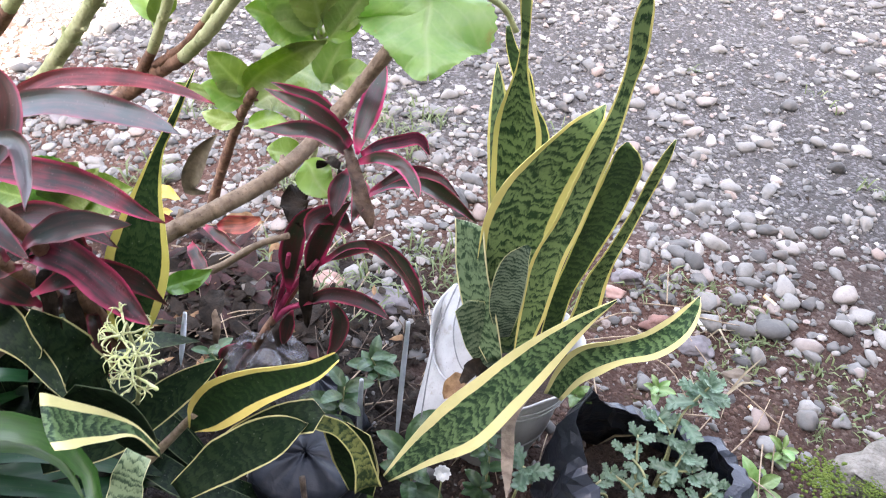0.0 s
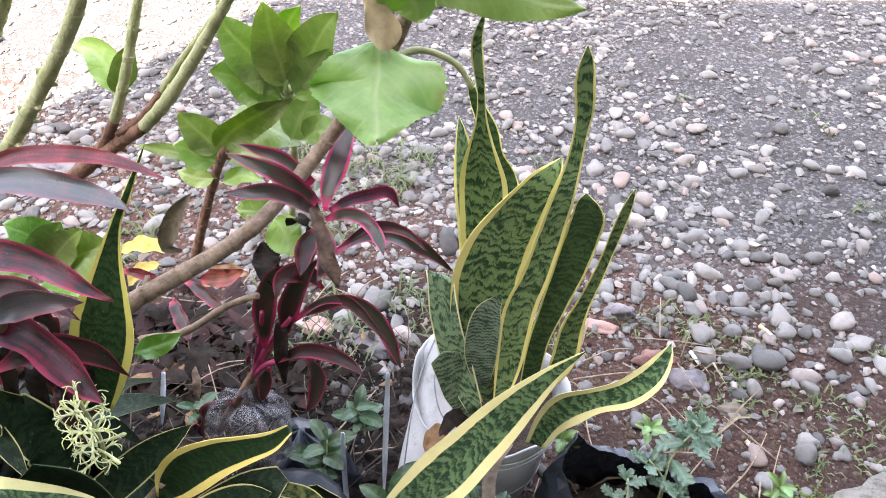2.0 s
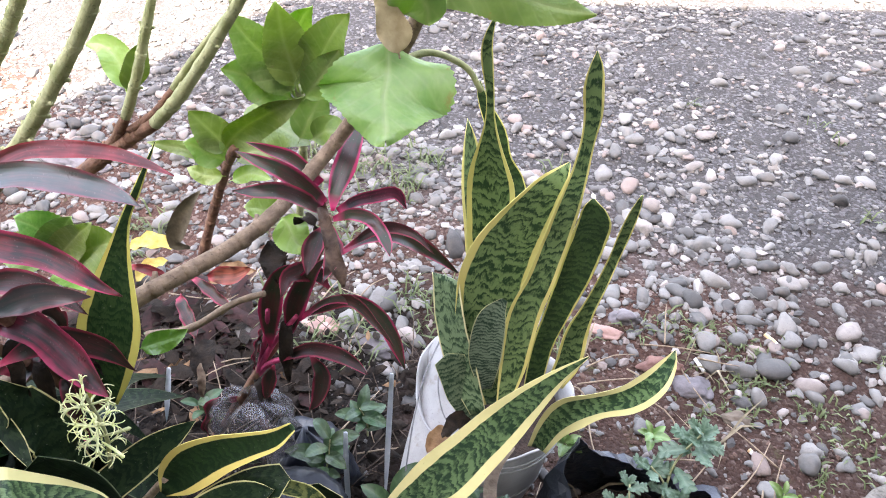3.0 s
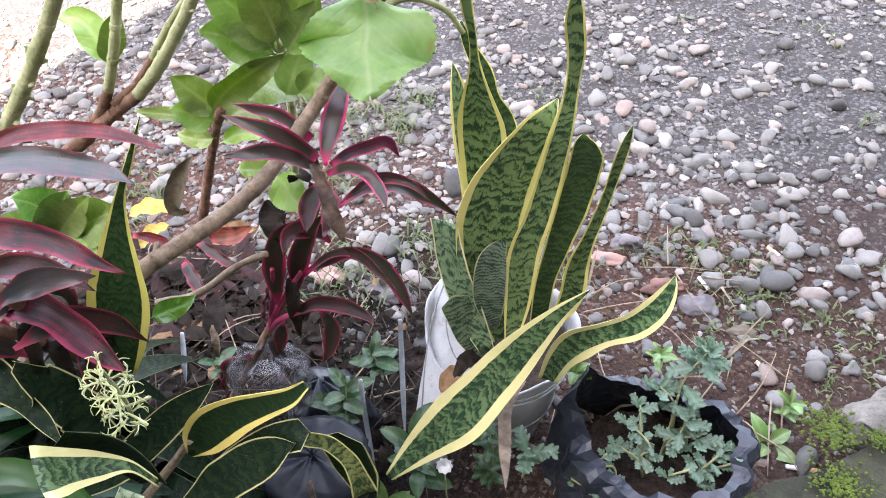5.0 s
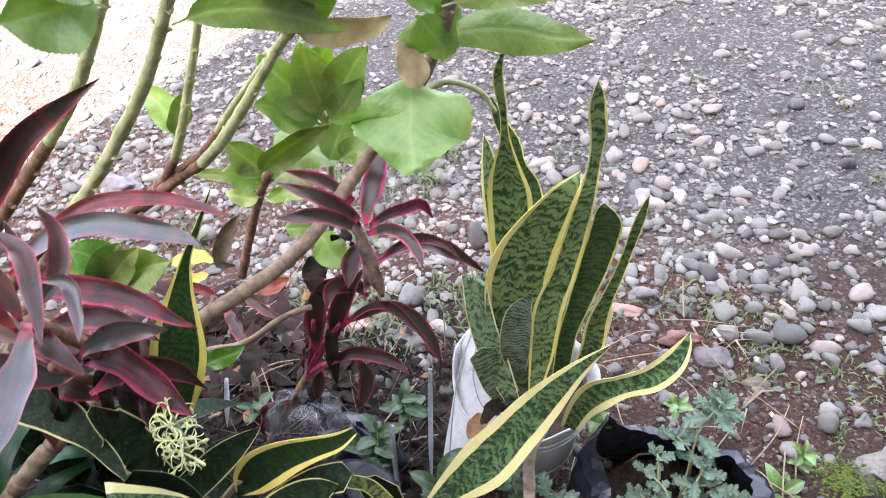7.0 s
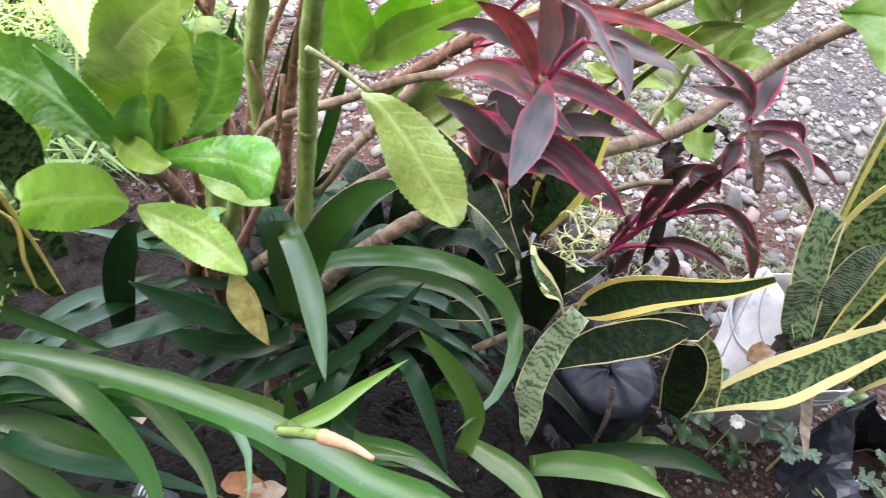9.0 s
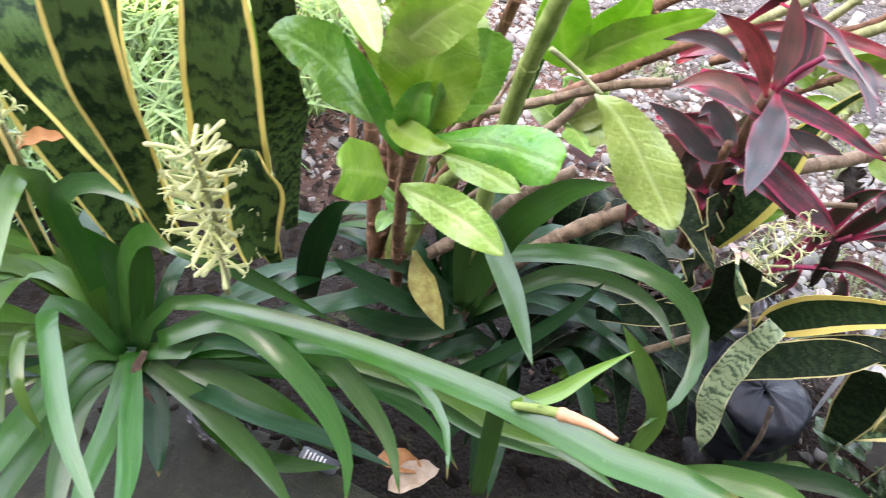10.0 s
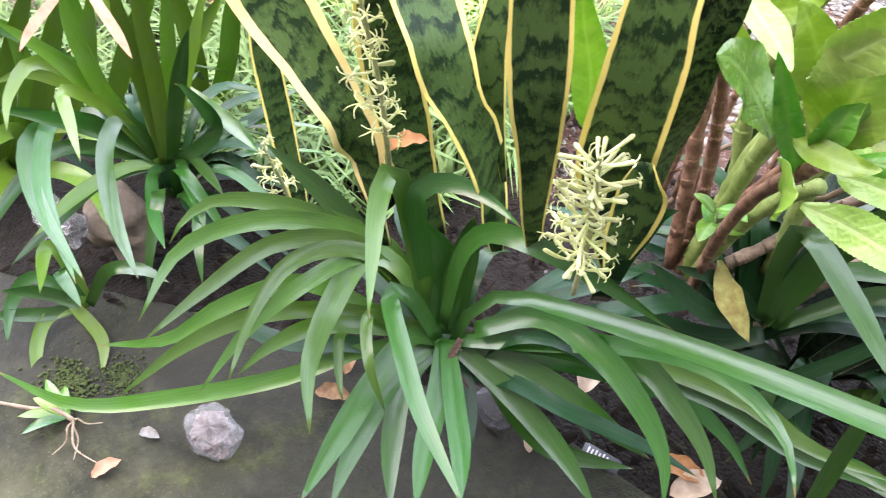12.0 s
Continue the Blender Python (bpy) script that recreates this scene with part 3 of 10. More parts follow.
def blade(pts, width, facing, shape="strap", gutter=0.15, thick=0.0012, wave=0.0, waves=3.0, twist=(0.0, 0.0), teeth=0.0, seed=0, rough=None):
    """The mesh of a leaf along a curve: a closed sheet with a gutter across it, wavy margins and a twist in degrees from base to tip.
    width and facing may each be a list from base to tip; a list of widths replaces the shape's outline."""
    prof, n, m = SHAPES[shape]
    if isinstance(width, list):
        n, m = max(n, 4 * len(width)), max(m, 8)
        along = np.cumsum([0.0] + [math.dist(a, b) for a, b in zip(pts, pts[1:])])
        along /= along[-1]
        spread = spline([(a, w, 0.0) for a, w in zip(along, width)], 64)[0]
        half, width = spread[:, 1], max(width)
        prof = lambda q: max(0.012, np.interp(q, spread[:, 0], half) / width)
    face_keys = np.array(facing if isinstance(facing, list) else [facing], float)
    face_at = along if isinstance(facing, list) else [0.0]
    if rough:
        n, m = rough
    rnd = random.Random(seed + int(abs(pts[0][0]) * 7919 + abs(pts[-1][1]) * 104729))
    P, length = spline(pts, n)
    T = np.gradient(P, axis=0)
    T /= np.linalg.norm(T, axis=1)[:, None]
    ph1, ph2, bend = rnd.uniform(0, 6.28), rnd.uniform(0, 6.28), rnd.uniform(-0.06, 0.06)
    top, bot, rel, ln = [], [], [], []
    for i in range(n + 1):
        s = i / n
        face = np.array([np.interp(s, face_at, face_keys[:, c]) for c in range(3)])
        N = face - T[i] * (face @ T[i])
        if np.linalg.norm(N) < 1e-4:
            N = np.cross(T[i], (1, 0, 0))
        N /= np.linalg.norm(N)
        a = radians(twist[0] + (twist[1] - twist[0]) * s)
        B = np.cross(T[i], N)
        N, B = N * math.cos(a) + B * math.sin(a), B * math.cos(a) - N * math.sin(a)
        hw = width / 2 * prof(s)
        for j in range(-m // 2, m // 2 + 1):
            u = j / (m // 2)
            h = hw
            if teeth and abs(u) > 0.99 and 0.1 < s < 0.97:
                h *= 1 + teeth * (1 if i % 2 else -1)
            q = P[i] + B * (u * h + bend * hw * math.sin(5 * s + ph1)) + N * (gutter * hw * u * u)
            if wave:
                q = q + N * wave * width * u * u * math.sin(6.2832 * waves * s + (ph1 if u > 0 else ph2)) * (1.0 if abs(u) > 0 else 0)
            th = thick / 2 * (1.0 - 0.75 * u * u) * min(1.0, 0.3 + 4 * (1 - s))
            top.append(q + N * th)
            bot.append(q - N * th)
            rel.append((u / 2 + 0.5, s))
            ln.append((u * hw, s * length))
    k = m + 1 if m % 2 == 0 else m
    me = bpy.data.meshes.new("blade")
    o = len(top)
    faces = []
    for i in range(n):
        for j in range(k - 1):
            a, b, c, d = i * k + j, i * k + j + 1, (i + 1) * k + j + 1, (i + 1) * k + j
            faces += [(a, b, c, d), (o + d, o + c, o + b, o + a)]
        faces += [(i * k, (i + 1) * k, o + (i + 1) * k, o + i * k), (o + i * k + k - 1, o + (i + 1) * k + k - 1, (i + 1) * k + k - 1, i * k + k - 1)]
    faces += [tuple(range(k - 1, -1, -1)) + tuple(o + j for j in range(k)), tuple(n * k + j for j in range(k)) + tuple(o + n * k + j for j in range(k - 1, -1, -1))]
    me.from_pydata([tuple(p) for p in top + bot], [], faces)
    ed = np.empty(len(me.edges) * 2, int)
    me.edges.foreach_get("vertices", ed)
    ed = ed.reshape(-1, 2)
    rim = (ed % o % k == 0) | (ed % o % k == k - 1)
    crisp = me.attributes.new("sharp_edge", "BOOLEAN", "EDGE")   # the margins stay crisp
    crisp.data.foreach_set("value", rim.all(axis=1))
    idx = np.empty(len(me.loops), int)
    me.loops.foreach_get("vertex_index", idx)
    for name, src in (("rel", rel), ("len", ln)):
        lay = me.uv_layers.new(name=name)
        lay.data.foreach_set("uv", np.array(src + src)[idx].ravel())
    return me


def tube(pts, r0, r1, sides=8, n=None, knots=0.0, seed=0):
    """A tapered round stem along a curve, closed at both ends; knots thicken it here and there."""
    n = n or max(4, 4 * len(pts))
    P, length = spline(pts, n)
    T = np.gradient(P, axis=0)
    T /= np.linalg.norm(T, axis=1)[:, None]
    N = np.cross(T[0], (0.31, 0.2, 0.93))
    rnd = random.Random(seed + int(abs(pts[0][0]) * 99991))
    verts, faces = [], []
    for i in range(n + 1):
        N = N - T[i] * (N @ T[i])
        N /= np.linalg.norm(N)
        B = np.cross(T[i], N)
        r = (r0 + (r1 - r0) * i / n) * (1 + (knots if i % 4 == 2 else 0) + rnd.uniform(-0.04, 0.04))
        for j in range(sides):
            a = 6.2832 * j / sides
            verts.append(P[i] + (N * math.cos(a) + B * math.sin(a)) * r * rnd.uniform(0.96, 1.04))
    for i in range(n):
        for j in range(sides):
            q = (j + 1) % sides
            faces.append((i * sides + j, i * sides + q, (i + 1) * sides + q, (i + 1) * sides + j))
    faces += [tuple(range(sides - 1, -1, -1)), tuple(n * sides + j for j in range(sides))]
    me = bpy.data.meshes.new("stem")
    me.from_pydata([tuple(v) for v in verts], [], faces)
    return me


def joined(meshes):
    """One mesh out of several."""
    bm = bmesh.new()
    for me in meshes:
        bm.from_mesh(me)
        bpy.data.meshes.remove(me)
    return bm


def leaf(parent, name, pts, width, facing, mat, shape="strap", label="", **kw):
    return part(name, blade(pts, width, facing, shape, **kw), M[mat], parent, label)


def stem(parent, name, pts, r0, r1, mat, label="", **kw):
    return part(name, tube(pts, r0, r1, **kw), M[mat], parent, label)


def branch(plant, name, pts, r0, r1, mat, label="", n=None, sides=9, knots=0.1, gap=0.034, buds=0.15):
    """A woody shoot with ring scars and paired side buds at its nodes."""
    bits = [tube(pts, r0, r1, sides, n, knots)]
    P, length = spline(pts, max(3, int(length_of(pts) / gap)))
    r = random.Random(int(abs(P[0][0]) * 1e5))
    for i in range(1, len(P) - 1):
        t = P[i + 1] - P[i - 1]
        t /= np.linalg.norm(t)
        rad = r0 + (r1 - r0) * i / (len(P) - 1)
        c = P[i] + t * r.uniform(-0.3, 0.3) * gap
        bits.append(tube([tuple(c - t * rad * 0.7), tuple(c), tuple(c + t * rad * 0.7)], rad * 1.05, rad * 1.1, sides, 3))
        s = np.cross(t, (0.3, -0.8, 0.5) if i % 2 else (0.8, 0.3, 0.5))
        s /= np.linalg.norm(s)
        for q in (1, -1):
            if r.random() < buds:
                d = s * q + t * 0.5
                bits.append(tube([tuple(c + s * q * rad * 0.6), tuple(c + d * rad * 1.3), tuple(c + d * rad * r.uniform(1.4, 1.8))], rad * 0.55, rad * 0.25, 6, 3))
    return part(name, joined(bits), M[mat], plant, label)


def two_tone(plant, pts, r0, r1, gap=0.034, buds=0.5, cut=0.4):
    """A green shoot on a brown woody foot."""
    P, _ = spline(pts, 24)
    k = int(24 * cut)
    mid = r0 + (r1 - r0) * cut
    low = [tuple(p) for p in P[:k + 1:3]]
    high = [tuple(p) for p in P[len(low) * 3 - 3::3]]
    branch(plant, "branch_foot", low, r0, mid, "bark_dark", "brown woody foot of a shoot", gap=gap, buds=buds)
    return branch(plant, "branch", high, mid, r1, "stem_green", gap=gap, buds=buds)


def length_of(pts):
    return sum(math.dist(a, b) for a, b in zip(pts, pts[1:]))


def lump(rnd, flat=0.6, rough=0.16, sub=2):
    """A rounded stone about 1 across."""
    bm = bmesh.new()
    bmesh.ops.create_icosphere(bm, subdivisions=sub, radius=0.5)
    off = Vector((rnd.uniform(0, 50), rnd.uniform(0, 50), rnd.uniform(0, 50)))
    sx = rnd.uniform(0.7, 0.95)
    cuts = [(Vector((rnd.gauss(0, 1), rnd.gauss(0, 1), rnd.gauss(0, 0.7))).normalized(), rnd.uniform(0.3, 0.44)) for _ in range(7)]
    for v in bm.verts:
        for way, far in cuts:   # worn flat faces
            over = v.co.dot(way) - far
            if over > 0:
                v.co -= way * over * 0.85
        d = 1 + rough * 2 * noise.noise(v.co * 2.2 + off) + rough * noise.noise(v.co * 5 + off)
        v.co = Vector((v.co.x * d, v.co.y * d * sx, v.co.z * d * flat))
    me = bpy.data.meshes.new("stone")
    bm.to_mesh(me)
    bm.free()
    return me


# ---- ground, slab and added shade casters ----
def lie(x, y):
    """The height of the yard's ground."""
    off = (y + 0.36) * 0.862 - (x + 1.31) * 0.506   # metres from the slab's edge into the bed
    mound = 0.06 * min(1.0, max(0.0, (0.15 - x) / 0.4)) * math.exp(-(off / 0.4) ** 2)
    return mound + 0.012 * noise.noise((x * 1.3, y * 1.3, 4.0)) + 0.006 * noise.noise((x * 6, y * 6, 9.0)) + 0.0025 * noise.noise((x * 19, y * 19, 2.0))


def ground_sheet():
    inner = np.linspace(-2.6, 3.4, 181)
    xs = np.r_[-400, -120, -40, -15, -7, -4, inner, 4.6, 7, 15, 40, 120, 400]
    ys = np.r_[-400, -120, -40, -15, -6, -2.5, np.linspace(-0.9, 4.2, 154), 5, 7, 15, 40, 120, 400]
    verts = [(x, y, lie(x, y)) for y in ys for x in xs]
    w = len(xs)
    faces = [(i * w + j, i * w + j + 1, (i + 1) * w + j + 1, (i + 1) * w + j) for i in range(len(ys) - 1) for j in range(w - 1)]
    me = bpy.data.meshes.new("ground")
    me.from_pydata(verts, [], faces)
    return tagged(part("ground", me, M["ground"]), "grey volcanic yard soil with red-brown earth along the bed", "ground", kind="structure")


ground = ground_sheet()

EDGE_A, EDGE_B = Vector((-1.31, -0.36, 0)), Vector((0.77, 0.855, 0))   # the slab's edge along the bed
SLAB_Z = 0.075


def slab():
    along = (EDGE_B - EDGE_A).normalized()
    back = Vector((along.y, -along.x, 0))
    nx, ny = 110, 60
    verts = []
    for i in range(nx + 1):
        for j in range(ny + 1):
            d = 2.4 * (j / ny) ** 2
            s = -2.5 + 6.0 * i / nx
            w = 0.03 * noise.noise((s * 3, d * 3, 1)) + 0.015 * noise.noise((s * 11, d * 9, 5))
            w -= 0.15 * min(1.0, max(0.0, (1.15 - s) / 0.4)) * (1 - j / ny)   # the slab widens along the lilies
            w += 0.07 * min(1.0, max(0.0, (s - 1.75) / 0.3)) * (1 - j / ny)   # and has broken away at its end
            p = EDGE_A + along * s + back * (d + (w if j < ny else 0))
            z = SLAB_Z + 0.004 * noise.noise((p.x * 8, p.y * 8, 3)) + 0.002 * noise.noise((p.x * 30, p.y * 30, 3))
            if j == 0:
                z -= 0.07
            elif j == 1:
                z -= 0.006
            verts.append((p.x, p.y, z))
    faces = [(i * (ny + 1) + j, i * (ny + 1) + j + 1, (i + 1) * (ny + 1) + j + 1, (i + 1) * (ny + 1) + j) for i in range(nx) for j in range(ny)]
    me = bpy.data.meshes.new("pavement")
    me.from_pydata(verts, [], faces)
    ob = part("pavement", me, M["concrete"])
    s = ob.modifiers.new("body", "SOLIDIFY")
    s.thickness, s.offset = 0.12, -1.0
    return tagged(ob, "grey concrete slab, darker along the bed, with moss along its broken edge", "pavement", kind="structure")


slab()


def block(name, corners, z0, z1, mat, label, category):
    bm = bmesh.new()
    lo = [bm.verts.new((x, y, z0)) for x, y in corners]
    hi = [bm.verts.new((x, y, z1)) for x, y in corners]
    bm.faces.new(lo[::-1])
    bm.faces.new(hi)
    n = len(lo)
    for i in range(n):
        bm.faces.new((lo[i], lo[(i + 1) % n], hi[(i + 1) % n], hi[i]))
    bmesh.ops.recalc_face_normals(bm, faces=bm.faces)
    ob = part(name, bm, mat)
    ob.data.polygons.foreach_set("use_smooth", [False] * len(ob.data.polygons))
    return tagged(ob, label, category, kind="structure")


# an unseen roof and wall, added behind the camera to shade the plants
SHADE_ROOF_Z = 4.5
shift = Vector((to_sun.x, to_sun.y)) * (SHADE_ROOF_Z / to_sun.z)
shade_outline = [(-0.62, 2.4), (9.0, 4.5), (12.0, -6.0), (-5.0, -6.0)]
block("roof", [(x + shift.x, y + shift.y) for x, y in shade_outline], SHADE_ROOF_Z, SHADE_ROOF_Z + 0.12, M["roof"], "unseen grey roof sheet added to cast the yard's shade", "roof")
wall_line = [EDGE_A + Vector((0.863, 0.504, 0)) * k + Vector((0.504, -0.863, 0)) * 1.3 for k in (-4.0, 10.0)]
wall_back = [p + Vector((0.504, -0.863, 0)) * 5.0 for p in wall_line]
block("wall_house", [(p.x, p.y) for p in (*wall_line, *wall_back[::-1])], 0.0, SHADE_ROOF_Z, M["plaster"], "unseen plain wall added behind the slab to hold back light", "wall")


def lance_leaf(plant, pts, width, facing, kind, gutter):
    return leaf(plant, "leaf", pts, width, facing, kind, "lance", gutter=gutter, wave=0.05)


def strap_leaf(plant, pts, width, facing, kind):
    return leaf(plant, "leaf", pts, width * 0.86, facing, kind, "strap", gutter=0.18, wave=0.012, waves=2.0)


def tall_leaf(plant, pts, width, facing):
    return leaf(plant, "leaf", pts, width, facing, "snake_tall", "snake", thick=0.005, gutter=0.12, wave=0.02)


def broad_leaf(plant, pts, width, facing, kind="broad", gutter=0.2, form="broad", **kw):
    return leaf(plant, "leaf", pts, width, facing, kind, form, gutter=gutter, wave=0.06, waves=2.0, teeth=0.022, **kw)



# ---- snake plant in the cut white pail ----
snake = thing("snake_plant", (0.235, 0.83, 0.2), "variegated snake plant with yellow-edged banded leaves in a white pail", "plant")
leaf(snake, "leaf", [(0.253, 0.791, 0.286), (0.230, 0.804, 0.394), (0.226, 0.814, 0.477), (0.233, 0.815, 0.531), (0.247, 0.813, 0.581), (0.264, 0.802, 0.636), (0.279, 0.795, 0.669), (0.284, 0.798, 0.680)], [0.044, 0.075, 0.083, 0.079, 0.063, 0.038, 0.016, 0.002], [(0.11, -0.98, 0.14), (0.17, -0.98, 0.14), (0.17, -0.98, 0.08), (0.15, -0.99, -0.03), (0.10, -0.98, -0.15), (0.02, -0.98, -0.21), (-0.36, -0.93, 0.08), (-0.36, -0.93, 0.08)], "snake", thick=0.004, gutter=0.12, wave=0.01)
leaf(snake, "leaf", [(0.258, 0.771, 0.309), (0.263, 0.785, 0.374), (0.265, 0.793, 0.461), (0.277, 0.794, 0.527), (0.286, 0.794, 0.600), (0.292, 0.777, 0.672), (0.293, 0.768, 0.724), (0.292, 0.757, 0.761), (0.287, 0.746, 0.792), (0.285, 0.740, 0.814), (0.283, 0.735, 0.830)], [0.016, 0.033, 0.039, 0.032, 0.028, 0.018, 0.013, 0.016, 0.017, 0.012, 0.001], [(0.11, -0.97, 0.20), (0.18, -0.98, 0.13), (0.17, -0.99, 0.04), (0.15, -0.99, -0.02), (0.26, -0.96, -0.13), (-0.16, -0.97, -0.19), (0.16, -0.96, -0.22), (0.09, -0.95, -0.30), (0.09, -0.95, -0.30), (0.16, -0.95, -0.26), (0.16, -0.95, -0.26)], "snake", thick=0.004, gutter=0.2)
leaf(snake, "leaf", [(0.293, 0.801, 0.297), (0.295, 0.808, 0.391), (0.304, 0.808, 0.457), (0.314, 0.809, 0.523), (0.319, 0.804, 0.579), (0.320, 0.793, 0.616), (0.316, 0.784, 0.641), (0.312, 0.781, 0.653)], [0.023, 0.027, 0.031, 0.038, 0.038, 0.034, 0.023, 0.004], [(0.11, -0.99, 0.08), (0.30, -0.96, 0.03), (0.14, -0.99, -0.02), (0.10, -0.99, -0.05), (0.10, -0.98, -0.17), (-0.06, -0.95, -0.31), (-0.27, -0.89, -0.36), (-0.27, -0.89, -0.36)], "snake_dark_band", thick=0.004, gutter=0.15)
leaf(snake, "leaf", [(0.321, 0.820, 0.304), (0.332, 0.823, 0.353), (0.334, 0.830, 0.405), (0.341, 0.828, 0.449), (0.349, 0.825, 0.500), (0.354, 0.821, 0.549), (0.356, 0.813, 0.589), (0.358, 0.804, 0.627), (0.359, 0.796, 0.654)], [0.026, 0.033, 0.030, 0.018, 0.014, 0.012, 0.013, 0.010, 0.002], [(0.21, -0.98, 0.03), (0.11, -0.99, 0.09), (0.19, -0.98, 0.03), (-0.10, -0.99, -0.03), (-0.13, -0.99, -0.06), (0.01, -0.99, -0.14), (0.02, -0.98, -0.21), (-0.01, -0.97, -0.25), (-0.01, -0.97, -0.25)], "snake", thick=0.004, gutter=0.3)
leaf(snake, "leaf", [(0.228, 0.762, 0.297), (0.203, 0.783, 0.352), (0.183, 0.800, 0.416), (0.174, 0.812, 0.462), (0.170, 0.818, 0.481)], [0.021, 0.044, 0.051, 0.049, 0.048], [(-0.09, -0.94, 0.32), (-0.33, -0.93, 0.17), (-0.53, -0.84, 0.08), (-0.61, -0.78, 0.10), (-0.61, -0.78, 0.10)], "snake_slim_edge", thick=0.004, gutter=0.1)
leaf(snake, "leaf", [(0.231, 0.880, 0.368), (0.216, 0.876, 0.487), (0.208, 0.882, 0.566), (0.204, 0.881, 0.600), (0.201, 0.873, 0.647), (0.199, 0.868, 0.676), (0.197, 0.857, 0.712), (0.193, 0.845, 0.749), (0.192, 0.832, 0.779), (0.198, 0.817, 0.812)], [0.042, 0.056, 0.056, 0.047, 0.021, 0.010, 0.009, 0.012, 0.010, 0.001], [(0.10, -0.99, -0.02), (0.11, -0.99, 0.02), (0.06, -1.00, 0.05), (0.03, -0.99, -0.10), (-0.07, -0.98, -0.17), (-0.07, -0.97, -0.25), (-0.08, -0.95, -0.31), (-0.03, -0.94, -0.35), (-0.05, -0.92, -0.40), (-0.05, -0.92, -0.40)], "snake", thick=0.004, gutter=0.3, wave=0.02)
leaf(snake, "leaf", [(0.208, 0.870, 0.368), (0.188, 0.896, 0.519), (0.172, 0.904, 0.646)], 0.044, (0.85, -0.50, 0.17), "snake", "snake", thick=0.004)
leaf(snake, "leaf", [(0.244, 0.863, 0.432), (0.242, 0.902, 0.493), (0.234, 0.935, 0.536), (0.214, 0.941, 0.570), (0.204, 0.947, 0.604), (0.185, 0.953, 0.639), (0.177, 0.952, 0.666)], [0.025, 0.030, 0.027, 0.025, 0.023, 0.013, 0.005], [(0.10, -0.84, 0.53), (0.10, -0.82, 0.57), (0.10, -0.88, 0.47), (0.11, -0.97, 0.22), (0.11, -0.97, 0.23), (0.11, -0.98, 0.14), (0.11, -0.98, 0.14)], "snake_dark_band", "snake", thick=0.004)
leaf(snake, "leaf", [(0.234, 0.781, 0.327), (0.228, 0.781, 0.381), (0.227, 0.784, 0.424), (0.230, 0.788, 0.461), (0.241, 0.792, 0.483)], [0.015, 0.038, 0.041, 0.032, 0.009], [(0.28, -0.96, 0.02), (0.04, -1.00, 0.03), (0.11, -0.99, 0.09), (0.11, -0.99, 0.11), (0.11, -0.99, 0.11)], "snake_silver", thick=0.004, gutter=0.2)
leaf(snake, "leaf", [(0.309, 0.738, 0.280), (0.322, 0.742, 0.329), (0.340, 0.741, 0.366), (0.367, 0.735, 0.395), (0.396, 0.726, 0.427), (0.415, 0.724, 0.463), (0.424, 0.731, 0.489), (0.425, 0.735, 0.505)], [0.025, 0.036, 0.044, 0.032, 0.033, 0.030, 0.017, 0.002], [(-0.10, -0.99, 0.11), (-0.23, -0.97, 0.12), (-0.35, -0.93, 0.14), (-0.44, -0.88, 0.18), (-0.54, -0.81, 0.24), (-0.56, -0.76, 0.32), (-0.56, -0.75, 0.34), (-0.56, -0.75, 0.34)], "snake_front", thick=0.005, gutter=0.4)
leaf(snake, "leaf", [(0.120, 0.595, 0.256), (0.158, 0.623, 0.289), (0.197, 0.644, 0.324), (0.233, 0.669, 0.362), (0.261, 0.686, 0.400), (0.286, 0.693, 0.444), (0.309, 0.696, 0.484), (0.332, 0.695, 0.521)], [0.011, 0.042, 0.066, 0.059, 0.050, 0.034, 0.017, 0.002], [(-0.04, -0.75, 0.66), (-0.04, -0.79, 0.62), (-0.10, -0.79, 0.61), (-0.11, -0.83, 0.54), (-0.19, -0.90, 0.39), (-0.20, -0.95, 0.24), (-0.21, -0.97, 0.15), (-0.21, -0.97, 0.15)], "snake_front", thick=0.005, gutter=0.12)
leaf(snake, "leaf", [(0.223, 0.767, 0.275), (0.200, 0.774, 0.329), (0.181, 0.780, 0.386)], 0.039, (0.04, -0.57, 0.82), "snake_thin", "blunt", thick=0.003)
leaf(snake, "dry_leaf", [(0.225, 0.761, 0.270), (0.204, 0.749, 0.293), (0.189, 0.709, 0.308)], 0.023, (0.03, -0.54, 0.84), "dead_dark", "lance", label="shrivelled dark leaf over the rim", wave=0.2)
leaf(snake, "dry_leaf", [(0.277, 0.739, 0.271), (0.258, 0.692, 0.276), (0.258, 0.642, 0.280), (0.262, 0.577, 0.289)], 0.016, (0.03, 0.11, 0.99), "dead_straw", "strap", label="dry papery dead leaf", wave=0.1)


# ---- red-edged cordyline beside the pail ----
cord = thing("cordyline", (-0.1, 0.87, 0.0), "small cordyline with drooping dark leaves edged in magenta", "plant")
stem(cord, "stem", [(-0.155, 0.739, 0.133), (-0.116, 0.757, 0.207), (-0.077, 0.774, 0.281), (-0.036, 0.797, 0.359), (-0.005, 0.815, 0.434), (0.018, 0.826, 0.500), (0.026, 0.834, 0.535)], 0.007, 0.004, "bark_dark", knots=0.12)
stem(cord, "stalk", [(-0.077, 0.775, 0.277), (-0.049, 0.779, 0.344), (-0.009, 0.782, 0.410)], 0.005, 0.003, "stem_pink")
stem(cord, "stalk", [(-0.076, 0.778, 0.279), (-0.047, 0.771, 0.323), (0.007, 0.762, 0.363)], 0.005, 0.003, "stem_pink")
